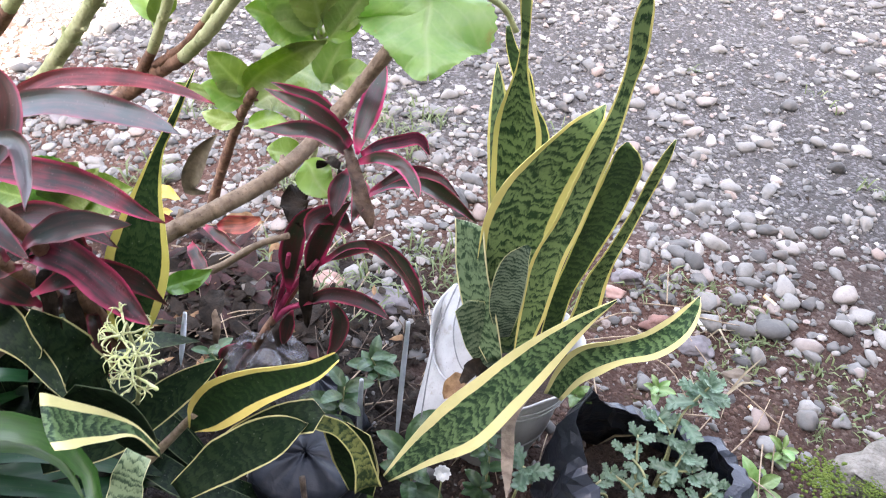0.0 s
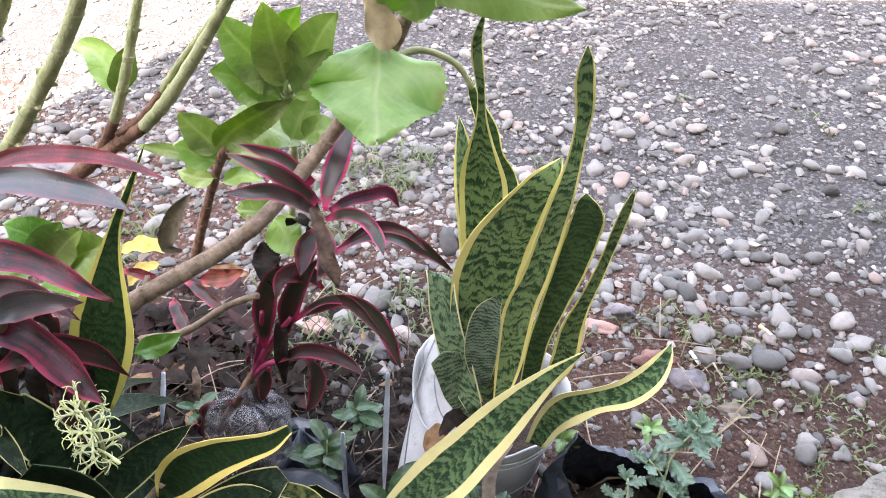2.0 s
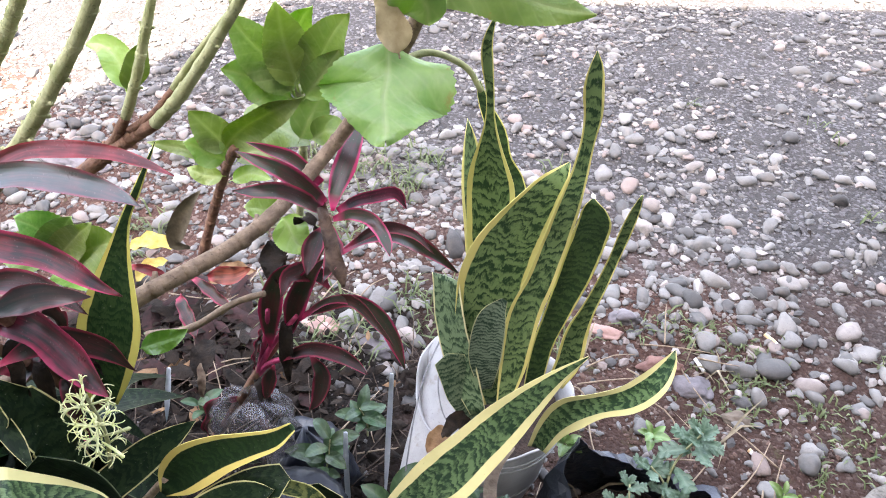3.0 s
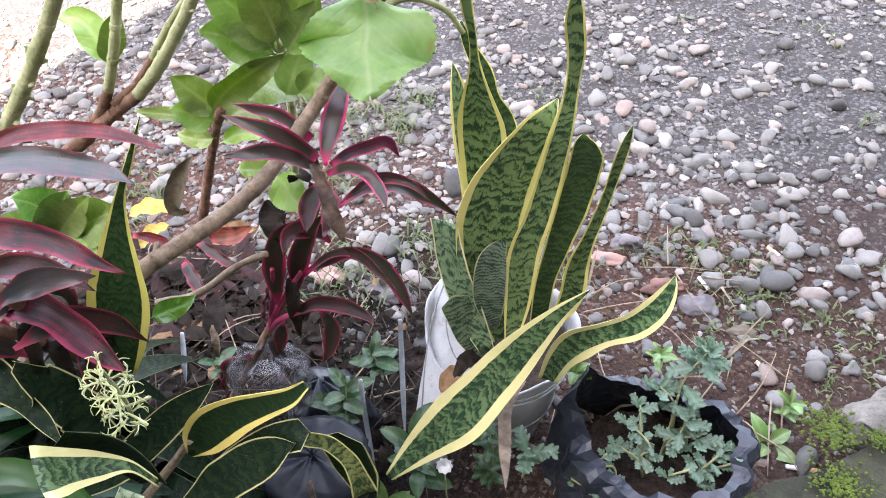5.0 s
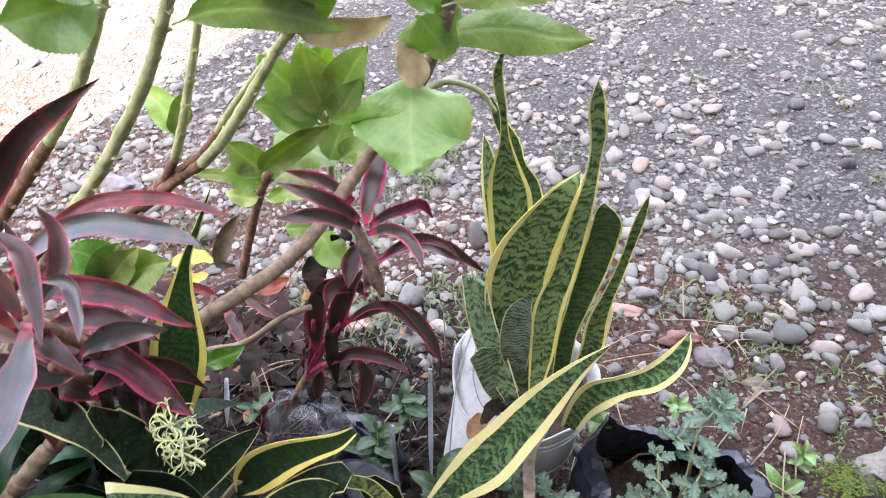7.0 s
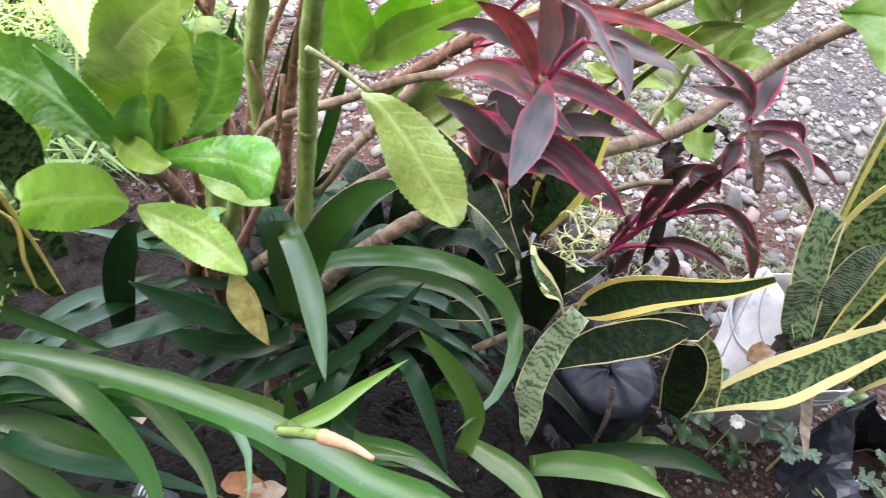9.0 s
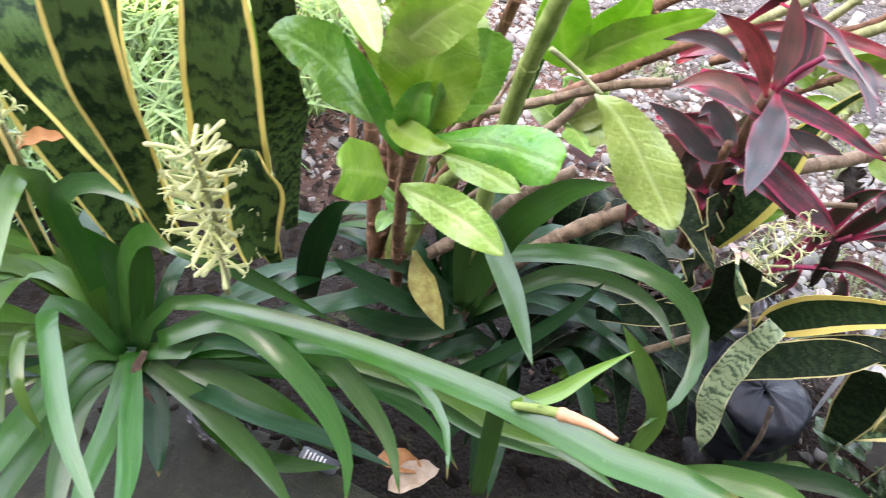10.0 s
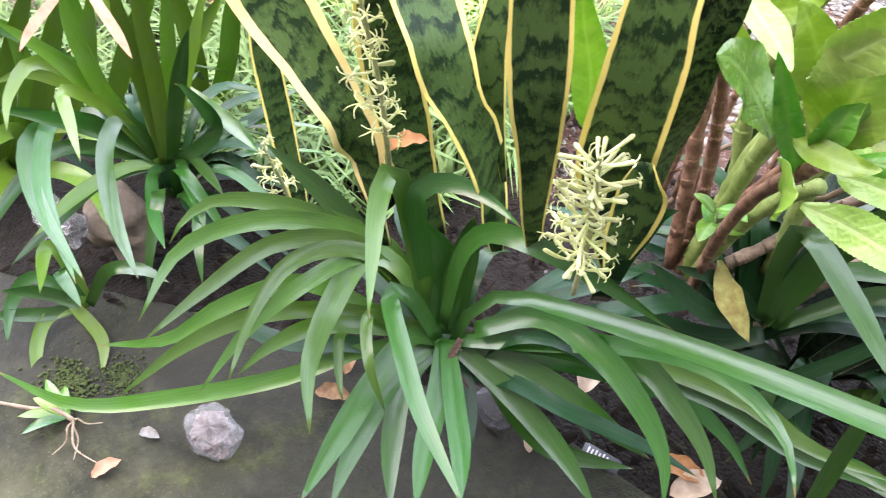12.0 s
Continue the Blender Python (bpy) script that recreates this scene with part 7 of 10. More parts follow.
branch(hyd, "branch", [(-0.636, 0.563, 0.255), (-0.644, 0.598, 0.402), (-0.650, 0.606, 0.524), (-0.651, 0.570, 0.606)], 0.007, 0.004, "bark_dark", n=22, knots=0.2)
branch(hyd, "branch", [(-0.616, 0.586, 0.243), (-0.631, 0.629, 0.364), (-0.624, 0.666, 0.472), (-0.597, 0.695, 0.570)], 0.007, 0.005, "bark_dark", n=22, knots=0.2)
branch(hyd, "branch", [(-0.566, 0.611, 0.282), (-0.587, 0.605, 0.411), (-0.581, 0.595, 0.530), (-0.551, 0.585, 0.645), (-0.500, 0.543, 0.724)], 0.012, 0.0125, "stem_fresh", n=26, knots=0.1, gap=0.11)
branch(hyd, "branch", [(-0.701, 0.545, 0.227), (-0.743, 0.585, 0.327), (-0.761, 0.635, 0.431), (-0.793, 0.647, 0.504)], 0.006, 0.004, "bark_dark", n=18, knots=0.2)
branch(hyd, "branch", [(-0.543, 0.637, 0.232), (-0.503, 0.687, 0.318), (-0.450, 0.737, 0.403), (-0.404, 0.794, 0.494), (-0.350, 0.824, 0.560)], 0.009, 0.007, "bark", n=22, knots=0.15)
stem(hyd, "twig", [(-0.652, 0.580, 0.205), (-0.633, 0.638, 0.299), (-0.564, 0.686, 0.371), (-0.539, 0.739, 0.459)], 0.005, 0.003, "bark", n=16, knots=0.2)
stem(hyd, "twig", [(-0.688, 0.573, 0.207), (-0.674, 0.643, 0.313), (-0.721, 0.663, 0.388), (-0.697, 0.695, 0.457)], 0.005, 0.003, "bark_dark", n=16, knots=0.2)
stem(hyd, "twig", [(-0.523, 0.430, 0.289), (-0.507, 0.499, 0.391), (-0.509, 0.532, 0.481), (-0.537, 0.536, 0.571)], 0.007, 0.002, "bark_dark", n=16, knots=0.2)
strap_leaf(lily_c, [(-0.581, 0.615, 0.220), (-0.587, 0.621, 0.334), (-0.557, 0.630, 0.492), (-0.517, 0.623, 0.623)], 0.020, (0.56, -0.59, 0.59), "strap")
strap_leaf(lily_c, [(-0.548, 0.628, 0.225), (-0.507, 0.647, 0.382), (-0.482, 0.648, 0.490), (-0.463, 0.644, 0.561)], 0.024, (0.50, -0.62, 0.60), "strap")
strap_leaf(lily_c, [(-0.685, 0.567, 0.201), (-0.675, 0.590, 0.319), (-0.658, 0.608, 0.448), (-0.621, 0.619, 0.576)], 0.024, (0.61, -0.53, 0.59), "strap")

# near rosette
broad_leaf(hyd, [(-0.446, 0.249, 0.690), (-0.455, 0.237, 0.716), (-0.470, 0.225, 0.744), (-0.476, 0.208, 0.765), (-0.480, 0.185, 0.787), (-0.484, 0.169, 0.795)], [0.009, 0.035, 0.060, 0.049, 0.030, 0.002], [(0.95, -0.04, 0.31), (0.92, -0.05, 0.38), (0.91, 0.06, 0.42), (0.93, 0.14, 0.34), (0.93, 0.07, 0.35), (0.93, 0.07, 0.35)], "broad_dark", gutter=0.15)
broad_leaf(hyd, [(-0.409, 0.250, 0.706), (-0.404, 0.256, 0.730), (-0.401, 0.262, 0.761), (-0.402, 0.270, 0.782), (-0.399, 0.276, 0.799), (-0.395, 0.279, 0.811)], [0.024, 0.064, 0.080, 0.069, 0.047, 0.010], [(0.39, -0.91, 0.13), (0.42, -0.90, 0.13), (0.40, -0.89, 0.23), (0.40, -0.87, 0.29), (0.44, -0.88, 0.18), (0.44, -0.88, 0.18)], "broad", gutter=0.2)
broad_leaf(hyd, [(-0.402, 0.286, 0.688), (-0.386, 0.303, 0.718), (-0.383, 0.317, 0.749), (-0.385, 0.322, 0.767), (-0.384, 0.322, 0.773)], [0.008, 0.037, 0.040, 0.034, 0.011], [(0.27, -0.89, 0.36), (0.35, -0.88, 0.33), (0.35, -0.88, 0.32), (0.41, -0.89, 0.19), (0.41, -0.89, 0.19)], "broad_dark", gutter=0.2)
broad_leaf(hyd, [(-0.392, 0.241, 0.700), (-0.356, 0.245, 0.719), (-0.320, 0.245, 0.735), (-0.293, 0.238, 0.747), (-0.271, 0.233, 0.754), (-0.266, 0.229, 0.756)], [0.008, 0.022, 0.035, 0.044, 0.028, 0.006], [(-0.18, -0.84, 0.51), (-0.18, -0.86, 0.47), (-0.32, -0.80, 0.50), (-0.39, -0.75, 0.54), (-0.41, -0.75, 0.52), (-0.41, -0.75, 0.52)], "broad_dark", gutter=-0.25)
broad_leaf(hyd, [(-0.395, 0.284, 0.658), (-0.357, 0.283, 0.666), (-0.328, 0.278, 0.670), (-0.308, 0.274, 0.673)], 0.032, (0.40, -0.60, 0.69), "broad_yellow", form="round")
broad_leaf(hyd, [(-0.411, 0.225, 0.658), (-0.407, 0.206, 0.681), (-0.402, 0.176, 0.708), (-0.395, 0.150, 0.731), (-0.385, 0.133, 0.747), (-0.382, 0.129, 0.752)], [0.012, 0.041, 0.049, 0.041, 0.026, 0.007], [(0.90, 0.41, 0.18), (0.88, 0.41, 0.25), (0.90, 0.38, 0.21), (0.88, 0.46, 0.12), (0.86, 0.51, -0.00), (0.86, 0.51, -0.00)], "broad", gutter=-0.2)
broad_leaf(hyd, [(-0.393, 0.218, 0.667), (-0.372, 0.219, 0.668), (-0.345, 0.220, 0.667), (-0.315, 0.218, 0.667), (-0.294, 0.215, 0.664), (-0.285, 0.212, 0.663)], [0.006, 0.024, 0.036, 0.032, 0.015, 0.002], [(-0.00, -0.79, 0.62), (0.02, -0.68, 0.74), (0.00, -0.66, 0.75), (-0.03, -0.67, 0.74), (-0.04, -0.65, 0.76), (-0.04, -0.65, 0.76)], "broad_yellow", gutter=0.15)
broad_leaf(hyd, [(-0.408, 0.246, 0.702), (-0.403, 0.242, 0.724), (-0.399, 0.246, 0.747), (-0.393, 0.247, 0.759)], [0.012, 0.030, 0.019, 0.004], [(0.47, -0.85, -0.24), (0.37, -0.93, -0.06), (0.32, -0.95, 0.04), (0.32, -0.95, 0.04)], "broad_dark", gutter=0.5)
broad_leaf(hyd, [(-0.395, 0.251, 0.698), (-0.393, 0.256, 0.723), (-0.392, 0.260, 0.752)], 0.023, (0.91, -0.41, 0.01), "broad_dark", gutter=0.6, form="round")
broad_leaf(hyd, [(-0.431, 0.243, 0.704), (-0.402, 0.233, 0.710), (-0.373, 0.226, 0.719), (-0.354, 0.224, 0.728)], 0.024, (0.51, -0.55, 0.66), "broad", form="round")
broad_leaf(hyd, [(-0.440, 0.251, 0.755), (-0.410, 0.261, 0.796), (-0.386, 0.265, 0.821), (-0.358, 0.267, 0.847)], 0.049, (0.56, -0.66, 0.50), "broad_yellow", form="round")
broad_leaf(hyd, [(-0.549, 0.321, 0.771), (-0.516, 0.300, 0.761), (-0.487, 0.284, 0.754), (-0.457, 0.264, 0.745)], 0.031, (0.63, -0.58, 0.52), "broad_yellow", form="round")
broad_leaf(hyd, [(-0.317, 0.424, 0.689), (-0.294, 0.426, 0.679), (-0.264, 0.422, 0.660), (-0.235, 0.414, 0.637), (-0.211, 0.407, 0.618), (-0.195, 0.400, 0.607), (-0.193, 0.399, 0.606)], [0.007, 0.029, 0.055, 0.062, 0.045, 0.015, 0.002], [(0.42, -0.01, 0.91), (0.35, -0.69, 0.64), (0.33, -0.68, 0.66), (0.32, -0.68, 0.66), (0.29, -0.66, 0.69), (0.23, -0.63, 0.74), (0.23, -0.63, 0.74)], "broad_yellow", gutter=-0.12)
broad_leaf(hyd, [(-0.407, 0.561, 0.596), (-0.363, 0.576, 0.649), (-0.318, 0.582, 0.689), (-0.269, 0.584, 0.728)], 0.050, (0.20, -0.98, -0.04), form="round")
broad_leaf(hyd, [(-0.396, 0.560, 0.605), (-0.410, 0.548, 0.654), (-0.416, 0.540, 0.690), (-0.419, 0.530, 0.737)], 0.064, (0.41, -0.77, 0.49), form="round")
broad_leaf(hyd, [(-0.392, 0.571, 0.613), (-0.371, 0.580, 0.662), (-0.354, 0.584, 0.695), (-0.344, 0.585, 0.730)], 0.051, (0.33, -0.94, -0.02), form="round")
broad_leaf(hyd, [(-0.408, 0.264, 0.646), (-0.432, 0.248, 0.701), (-0.450, 0.233, 0.753), (-0.460, 0.222, 0.785)], 0.023, (0.23, -0.80, 0.55), "broad_dark", gutter=0.4)
broad_leaf(hyd, [(-0.456, 0.389, 0.631), (-0.464, 0.369, 0.692), (-0.475, 0.346, 0.736), (-0.487, 0.315, 0.777)], 0.048, (0.23, -0.84, 0.50), "broad_yellow")
broad_leaf(hyd, [(-0.514, 0.386, 0.600), (-0.527, 0.364, 0.663), (-0.540, 0.338, 0.710), (-0.544, 0.324, 0.739)], 0.027, (0.31, -0.80, 0.51), "broad_yellow")
broad_leaf(hyd, [(-0.681, 0.338, 0.477), (-0.697, 0.345, 0.563), (-0.716, 0.339, 0.643), (-0.724, 0.334, 0.698)], 0.048, (0.62, -0.78, 0.11), "broad")
broad_leaf(hyd, [(-0.584, 0.430, 0.668), (-0.551, 0.430, 0.689), (-0.519, 0.428, 0.710), (-0.497, 0.426, 0.744)], 0.035, (-0.17, -0.98, 0.14), "broad")

# leaves over the gravel
broad_leaf(hyd, [(0.101, 0.812, 0.774), (0.106, 0.797, 0.765), (0.112, 0.780, 0.755), (0.113, 0.763, 0.746), (0.116, 0.742, 0.738), (0.118, 0.730, 0.732), (0.120, 0.722, 0.732)], [0.031, 0.095, 0.125, 0.109, 0.070, 0.032, 0.002], [(0.33, -0.39, 0.86), (0.21, -0.38, 0.90), (0.15, -0.45, 0.88), (0.15, -0.40, 0.91), (0.13, -0.35, 0.93), (0.07, -0.29, 0.95), (0.07, -0.29, 0.95)], "broad_soft", gutter=-0.12)
broad_leaf(hyd, [(0.153, 0.815, 0.827), (0.182, 0.823, 0.828), (0.216, 0.828, 0.823), (0.249, 0.830, 0.817), (0.285, 0.836, 0.813)], [0.024, 0.042, 0.045, 0.031, 0.002], [(0.17, -0.68, 0.72), (0.19, -0.68, 0.71), (0.19, -0.69, 0.70), (0.18, -0.69, 0.70), (0.18, -0.69, 0.70)], "broad_dull", gutter=-0.2)
broad_leaf(hyd, [(0.114, 0.812, 0.845), (0.127, 0.818, 0.825), (0.136, 0.821, 0.808), (0.137, 0.820, 0.793)], 0.073, (0.41, -0.91, 0.04), "broad_dull", gutter=-0.3)
broad_leaf(hyd, [(0.140, 0.802, 0.859), (0.183, 0.817, 0.868), (0.228, 0.826, 0.869), (0.276, 0.832, 0.868)], 0.034, (0.16, -0.88, 0.45), "broad_dull")
broad_leaf(hyd, [(0.004, 0.766, 0.845), (0.038, 0.787, 0.839), (0.070, 0.808, 0.833), (0.089, 0.827, 0.836)], 0.03, (0.59, -0.81, -0.02), "dead_pale", gutter=0.3)
broad_leaf(hyd, [(-0.072, 0.707, 0.883), (-0.046, 0.727, 0.886), (-0.004, 0.744, 0.879), (0.061, 0.757, 0.856)], 0.034, (0.39, -0.88, 0.28), "broad_soft", gutter=0.2)
broad_leaf(hyd, [(-0.080, 0.641, 0.932), (-0.090, 0.625, 0.939), (-0.102, 0.600, 0.946), (-0.113, 0.572, 0.954)], 0.061, (0.89, -0.33, 0.31), "broad_dull")
broad_leaf(hyd, [(-0.080, 0.644, 0.935), (-0.085, 0.632, 0.958), (-0.091, 0.614, 0.975), (-0.096, 0.590, 0.997)], 0.048, (0.98, -0.18, 0.10), "broad_soft")
broad_leaf(hyd, [(-0.185, 0.831, 0.669), (-0.197, 0.849, 0.696), (-0.214, 0.856, 0.710), (-0.232, 0.852, 0.712)], 0.035, (0.44, -0.52, 0.73), "broad_yellow")
broad_leaf(hyd, [(-0.185, 0.831, 0.669), (-0.173, 0.842, 0.702), (-0.162, 0.850, 0.727)], 0.030, (0.73, -0.68, -0.07), "broad_dull")
broad_leaf(hyd, [(0.148, 0.842, 0.841), (0.118, 0.802, 0.873), (0.101, 0.769, 0.890)], 0.031, (0.18, -0.88, 0.44), "broad_dull")
broad_leaf(hyd, [(0.118, 0.795, 0.770), (0.110, 0.802, 0.791), (0.100, 0.808, 0.809), (0.092, 0.809, 0.817)], 0.032, (0.53, -0.69, 0.50), "dead_pale")
broad_leaf(hyd, [(-0.005, 0.783, 0.835), (0.016, 0.752, 0.888), (0.031, 0.710, 0.942)], 0.043, (0.34, -0.83, 0.43), "broad_soft")
broad_leaf(hyd, [(0.0, 0.783, 0.834), (0.042, 0.750, 0.894), (0.071, 0.718, 0.942)], 0.039, (-0.07, -0.87, -0.48), "broad_soft")
# pale rosette
broad_leaf(hyd, [(-0.052, 0.974, 0.599), (-0.077, 0.965, 0.649), (-0.095, 0.956, 0.683), (-0.110, 0.946, 0.716)], 0.062, (0.61, -0.79, 0.11), "broad_soft")
broad_leaf(hyd, [(-0.055, 0.979, 0.591), (-0.081, 0.965, 0.616), (-0.102, 0.953, 0.635), (-0.125, 0.933, 0.653)], 0.058, (0.73, -0.53, 0.43), "broad_dull")
broad_leaf(hyd, [(-0.050, 0.979, 0.604), (-0.053, 0.970, 0.654), (-0.055, 0.959, 0.697), (-0.053, 0.947, 0.737)], 0.058, (0.32, -0.82, 0.48), "broad_yellow")
broad_leaf(hyd, [(-0.045, 0.978, 0.603), (-0.019, 0.971, 0.655), (0.004, 0.962, 0.697), (0.027, 0.951, 0.731)], 0.057, (-0.25, -0.97, -0.06), "broad_dull")
broad_leaf(hyd, [(-0.043, 0.972, 0.597), (-0.017, 0.966, 0.635), (-0.002, 0.961, 0.661), (0.013, 0.956, 0.683)], 0.041, (0.26, -0.82, 0.51), "broad_dull")
broad_leaf(hyd, [(-0.049, 0.956, 0.543), (-0.038, 0.972, 0.567), (-0.028, 0.987, 0.588), (-0.019, 0.997, 0.602)], 0.048, (0.23, -0.85, 0.47), "broad_dull")
broad_leaf(hyd, [(-0.035, 0.960, 0.545), (-0.012, 0.958, 0.566), (0.009, 0.947, 0.574), (0.031, 0.932, 0.580)], 0.039, (0.24, -0.77, 0.59), "broad_soft")
broad_leaf(hyd, [(-0.058, 0.984, 0.596), (-0.062, 0.987, 0.651), (-0.044, 0.990, 0.695), (-0.026, 0.988, 0.717)], 0.049, (0.36, -0.93, -0.07), "broad")
broad_leaf(hyd, [(-0.148, 0.937, 0.524), (-0.122, 0.944, 0.557), (-0.077, 0.946, 0.593), (-0.031, 0.942, 0.623)], 0.045, (0.19, -0.97, -0.17), "broad_dull", gutter=0.5)
broad_leaf(hyd, [(-0.161, 1.013, 0.512), (-0.129, 1.012, 0.529), (-0.083, 0.993, 0.536), (-0.037, 0.965, 0.536)], 0.055, (0.31, -0.76, 0.58), "broad_dull", gutter=-0.2)
broad_leaf(hyd, [(-0.154, 0.968, 0.499), (-0.166, 0.966, 0.529), (-0.178, 0.961, 0.550), (-0.191, 0.955, 0.572)], 0.048, (0.66, -0.72, 0.21), "broad_soft")
broad_leaf(hyd, [(-0.153, 0.962, 0.493), (-0.172, 0.954, 0.509), (-0.186, 0.948, 0.522), (-0.199, 0.939, 0.532)], 0.041, (0.66, -0.62, 0.42), "broad_soft")
broad_leaf(hyd, [(-0.154, 0.975, 0.478), (-0.129, 0.987, 0.495), (-0.104, 0.982, 0.495), (-0.081, 0.960, 0.483)], 0.042, (-0.19, -0.73, 0.66), "broad_dull")
broad_leaf(hyd, [(-0.178, 0.974, 0.480), (-0.214, 0.973, 0.494), (-0.243, 0.967, 0.501), (-0.267, 0.962, 0.507)], 0.020, (0.29, -0.72, 0.63), "broad_dull")
broad_leaf(hyd, [(-0.173, 0.984, 0.448), (-0.201, 0.980, 0.448), (-0.230, 0.983, 0.454)], 0.029, (0.08, -0.73, 0.68), "broad_yellow")
broad_leaf(hyd, [(-0.168, 0.979, 0.443), (-0.132, 0.974, 0.467), (-0.092, 0.954, 0.479)], 0.024, (0.34, -0.71, 0.62), "broad_yellow")
broad_leaf(hyd, [(-0.042, 0.848, 0.513), (-0.031, 0.842, 0.506), (-0.017, 0.830, 0.494), (0.002, 0.820, 0.483)], 0.045, (0.16, -0.60, 0.79), "broad_yellow")
broad_leaf(hyd, [(-0.205, 0.902, 0.378), (-0.223, 0.896, 0.389), (-0.208, 0.915, 0.433), (-0.183, 0.927, 0.466)], 0.026, (0.25, -0.78, 0.57), "dead_olive", gutter=0.5, form="lance")
broad_leaf(hyd, [(-0.162, 0.680, 0.431), (-0.136, 0.685, 0.443), (-0.114, 0.690, 0.455), (-0.101, 0.695, 0.464)], 0.026, (0.39, -0.53, 0.75), "broad_dark")
broad_leaf(hyd, [(-0.058, 0.886, 0.482), (-0.072, 0.869, 0.501), (-0.084, 0.847, 0.517)], 0.039, (0.32, -0.68, 0.66), "broad_yellow")

# low young shoot on the ground behind
young = thing("hydrangea_shoot", (-0.552, 1.016, 0.157), "low bright green hydrangea shoot on the stony ground", "plant")
broad_leaf(young, [(-0.540, 1.011, 0.179), (-0.539, 1.013, 0.221), (-0.545, 1.008, 0.260), (-0.558, 0.989, 0.296)], 0.087, (0.55, -0.56, 0.62), "young_leaf", gutter=0.35)
broad_leaf(young, [(-0.540, 1.011, 0.179), (-0.509, 1.011, 0.240), (-0.488, 1.010, 0.277), (-0.467, 1.007, 0.301)], 0.078, (0.53, -0.58, 0.62), "young_leaf", gutter=0.35)
broad_leaf(young, [(-0.538, 1.011, 0.179), (-0.473, 1.011, 0.215), (-0.434, 1.011, 0.239), (-0.383, 1.006, 0.263)], 0.084, (0.49, -0.58, 0.65), "broad_dull", gutter=0.35)
broad_leaf(young, [(-0.540, 1.011, 0.179), (-0.499, 0.995, 0.186), (-0.468, 0.972, 0.185), (-0.445, 0.955, 0.185)], 0.069, (0.50, -0.54, 0.67), "young_leaf", gutter=0.35)
broad_leaf(young, [(-0.542, 1.011, 0.179), (-0.578, 1.001, 0.202), (-0.600, 0.994, 0.215), (-0.627, 0.983, 0.231)], 0.069, (0.56, -0.53, 0.63), "young_leaf", gutter=0.35)
broad_leaf(young, [(-0.542, 1.011, 0.179), (-0.478, 1.009, 0.251), (-0.451, 1.006, 0.277), (-0.434, 1.004, 0.294)], 0.058, (0.51, -0.58, 0.63), "broad_dull", gutter=0.35)


# ---- pail, bags ----
def mat_pail():
    k = Mat("white_plastic_sheet", 0.42, 0.5)
    p = k.place()
    x, y, z = k.xyz(p)
    f = k.noise(p, 18.0, 4.0, 0.6)
    col = k.mix(k.ramp(f, (0.3, 0.0), (0.7, 1.0)), (0.3, 0.297, 0.29), (0.46, 0.455, 0.445))
    grime = k.ramp(k.noise(p, 60.0, 4.0, 0.7), (0.56, 0.0), (0.7, 1.0))
    col = k.mix(k.math("MULTIPLY", grime, 0.5), col, (0.2, 0.16, 0.12))
    fine = k.ramp(k.noise(k.scaled(p, 1, 1, 6), 240.0, 2.0), (0.64, 0.0), (0.7, 1.0))
    col = k.mix(k.math("MULTIPLY", fine, 0.4), col, (0.12, 0.11, 0.1))
    k.color(col)
    return k.bump(k.noise(p, 40.0, 3.0), 0.3, 0.004).m


def mat_film(name, base, rough, bump, spec=0.55):
    k = Mat(name, rough, spec)
    p = k.place()
    col = k.mix(k.noise(p, 30.0, 4.0), base, tuple(min(1, c * 1.8 + 0.01) for c in base))
    dust = k.ramp(k.noise(p, 90.0, 4.0, 0.7), (0.55, 0.0), (0.72, 1.0))
    col = k.mix(k.math("MULTIPLY", dust, 0.25), col, (0.04, 0.036, 0.033))
    k.color(col)
    h = k.math("ADD", k.cells(p, 42.0), k.math("MULTIPLY", k.noise(p, 110.0, 3.0), 0.5))
    return k.bump(h, bump, 0.006).m


def mat_clear(name, a, b, crinkle=0.8, body=0.45):
    k = Mat(name, 0.12, 0.6)
    p = k.place()
    k.color(k.mix(k.noise(p, 35.0, 3.0), a, b))
    k.b.inputs["Specular IOR Level"].default_value = 1.0
    k.bump(k.math("ADD", k.cells(p, 55.0), k.noise(p, 140.0)), crinkle, 0.006)
    tr = k.nt.nodes.new("ShaderNodeBsdfTransparent")
    mx = k.nt.nodes.new("ShaderNodeMixShader")
    mx.inputs[0].default_value = body
    k.nt.links.new(tr.outputs[0], mx.inputs[1])
    k.nt.links.new(k.b.outputs[0], mx.inputs[2])
    k.nt.links.new(mx.outputs[0], k.out.inputs["Surface"])
    return k.m


M["pail"] = mat_pail()
M["black_film"] = mat_film("black_polythene", (0.014, 0.018, 0.026), 0.3, 0.4)
M["clear_film"] = mat_clear("clear_plastic_film", (0.02, 0.02, 0.022), (0.08, 0.075, 0.08), body=0.3)
M["crinkled_film"] = mat_clear("crinkled_clear_film", (0.04, 0.04, 0.045), (0.22, 0.21, 0.23), 0.08, body=0.26)
M["dull_film"] = mat_film("dusty_black_polythene", (0.006, 0.008, 0.012), 0.36, 0.2, 0.22)
M["bag_film"] = mat_clear("milky_clear_plastic", (0.2, 0.2, 0.2), (0.5, 0.5, 0.5), 0.25, 0.32)
M["strip"] = mat_plain("bluish_plastic_strip", (0.42, 0.48, 0.56), (0.62, 0.67, 0.72), 0.35, 60.0)
M["grime"] = mat_plain("grey_line", (0.12, 0.12, 0.125), (0.24, 0.235, 0.23), 0.6, 80.0)
M["ink"] = mat_plain("faded_blue_print", (0.02, 0.03, 0.09), (0.06, 0.07, 0.14), 0.5)

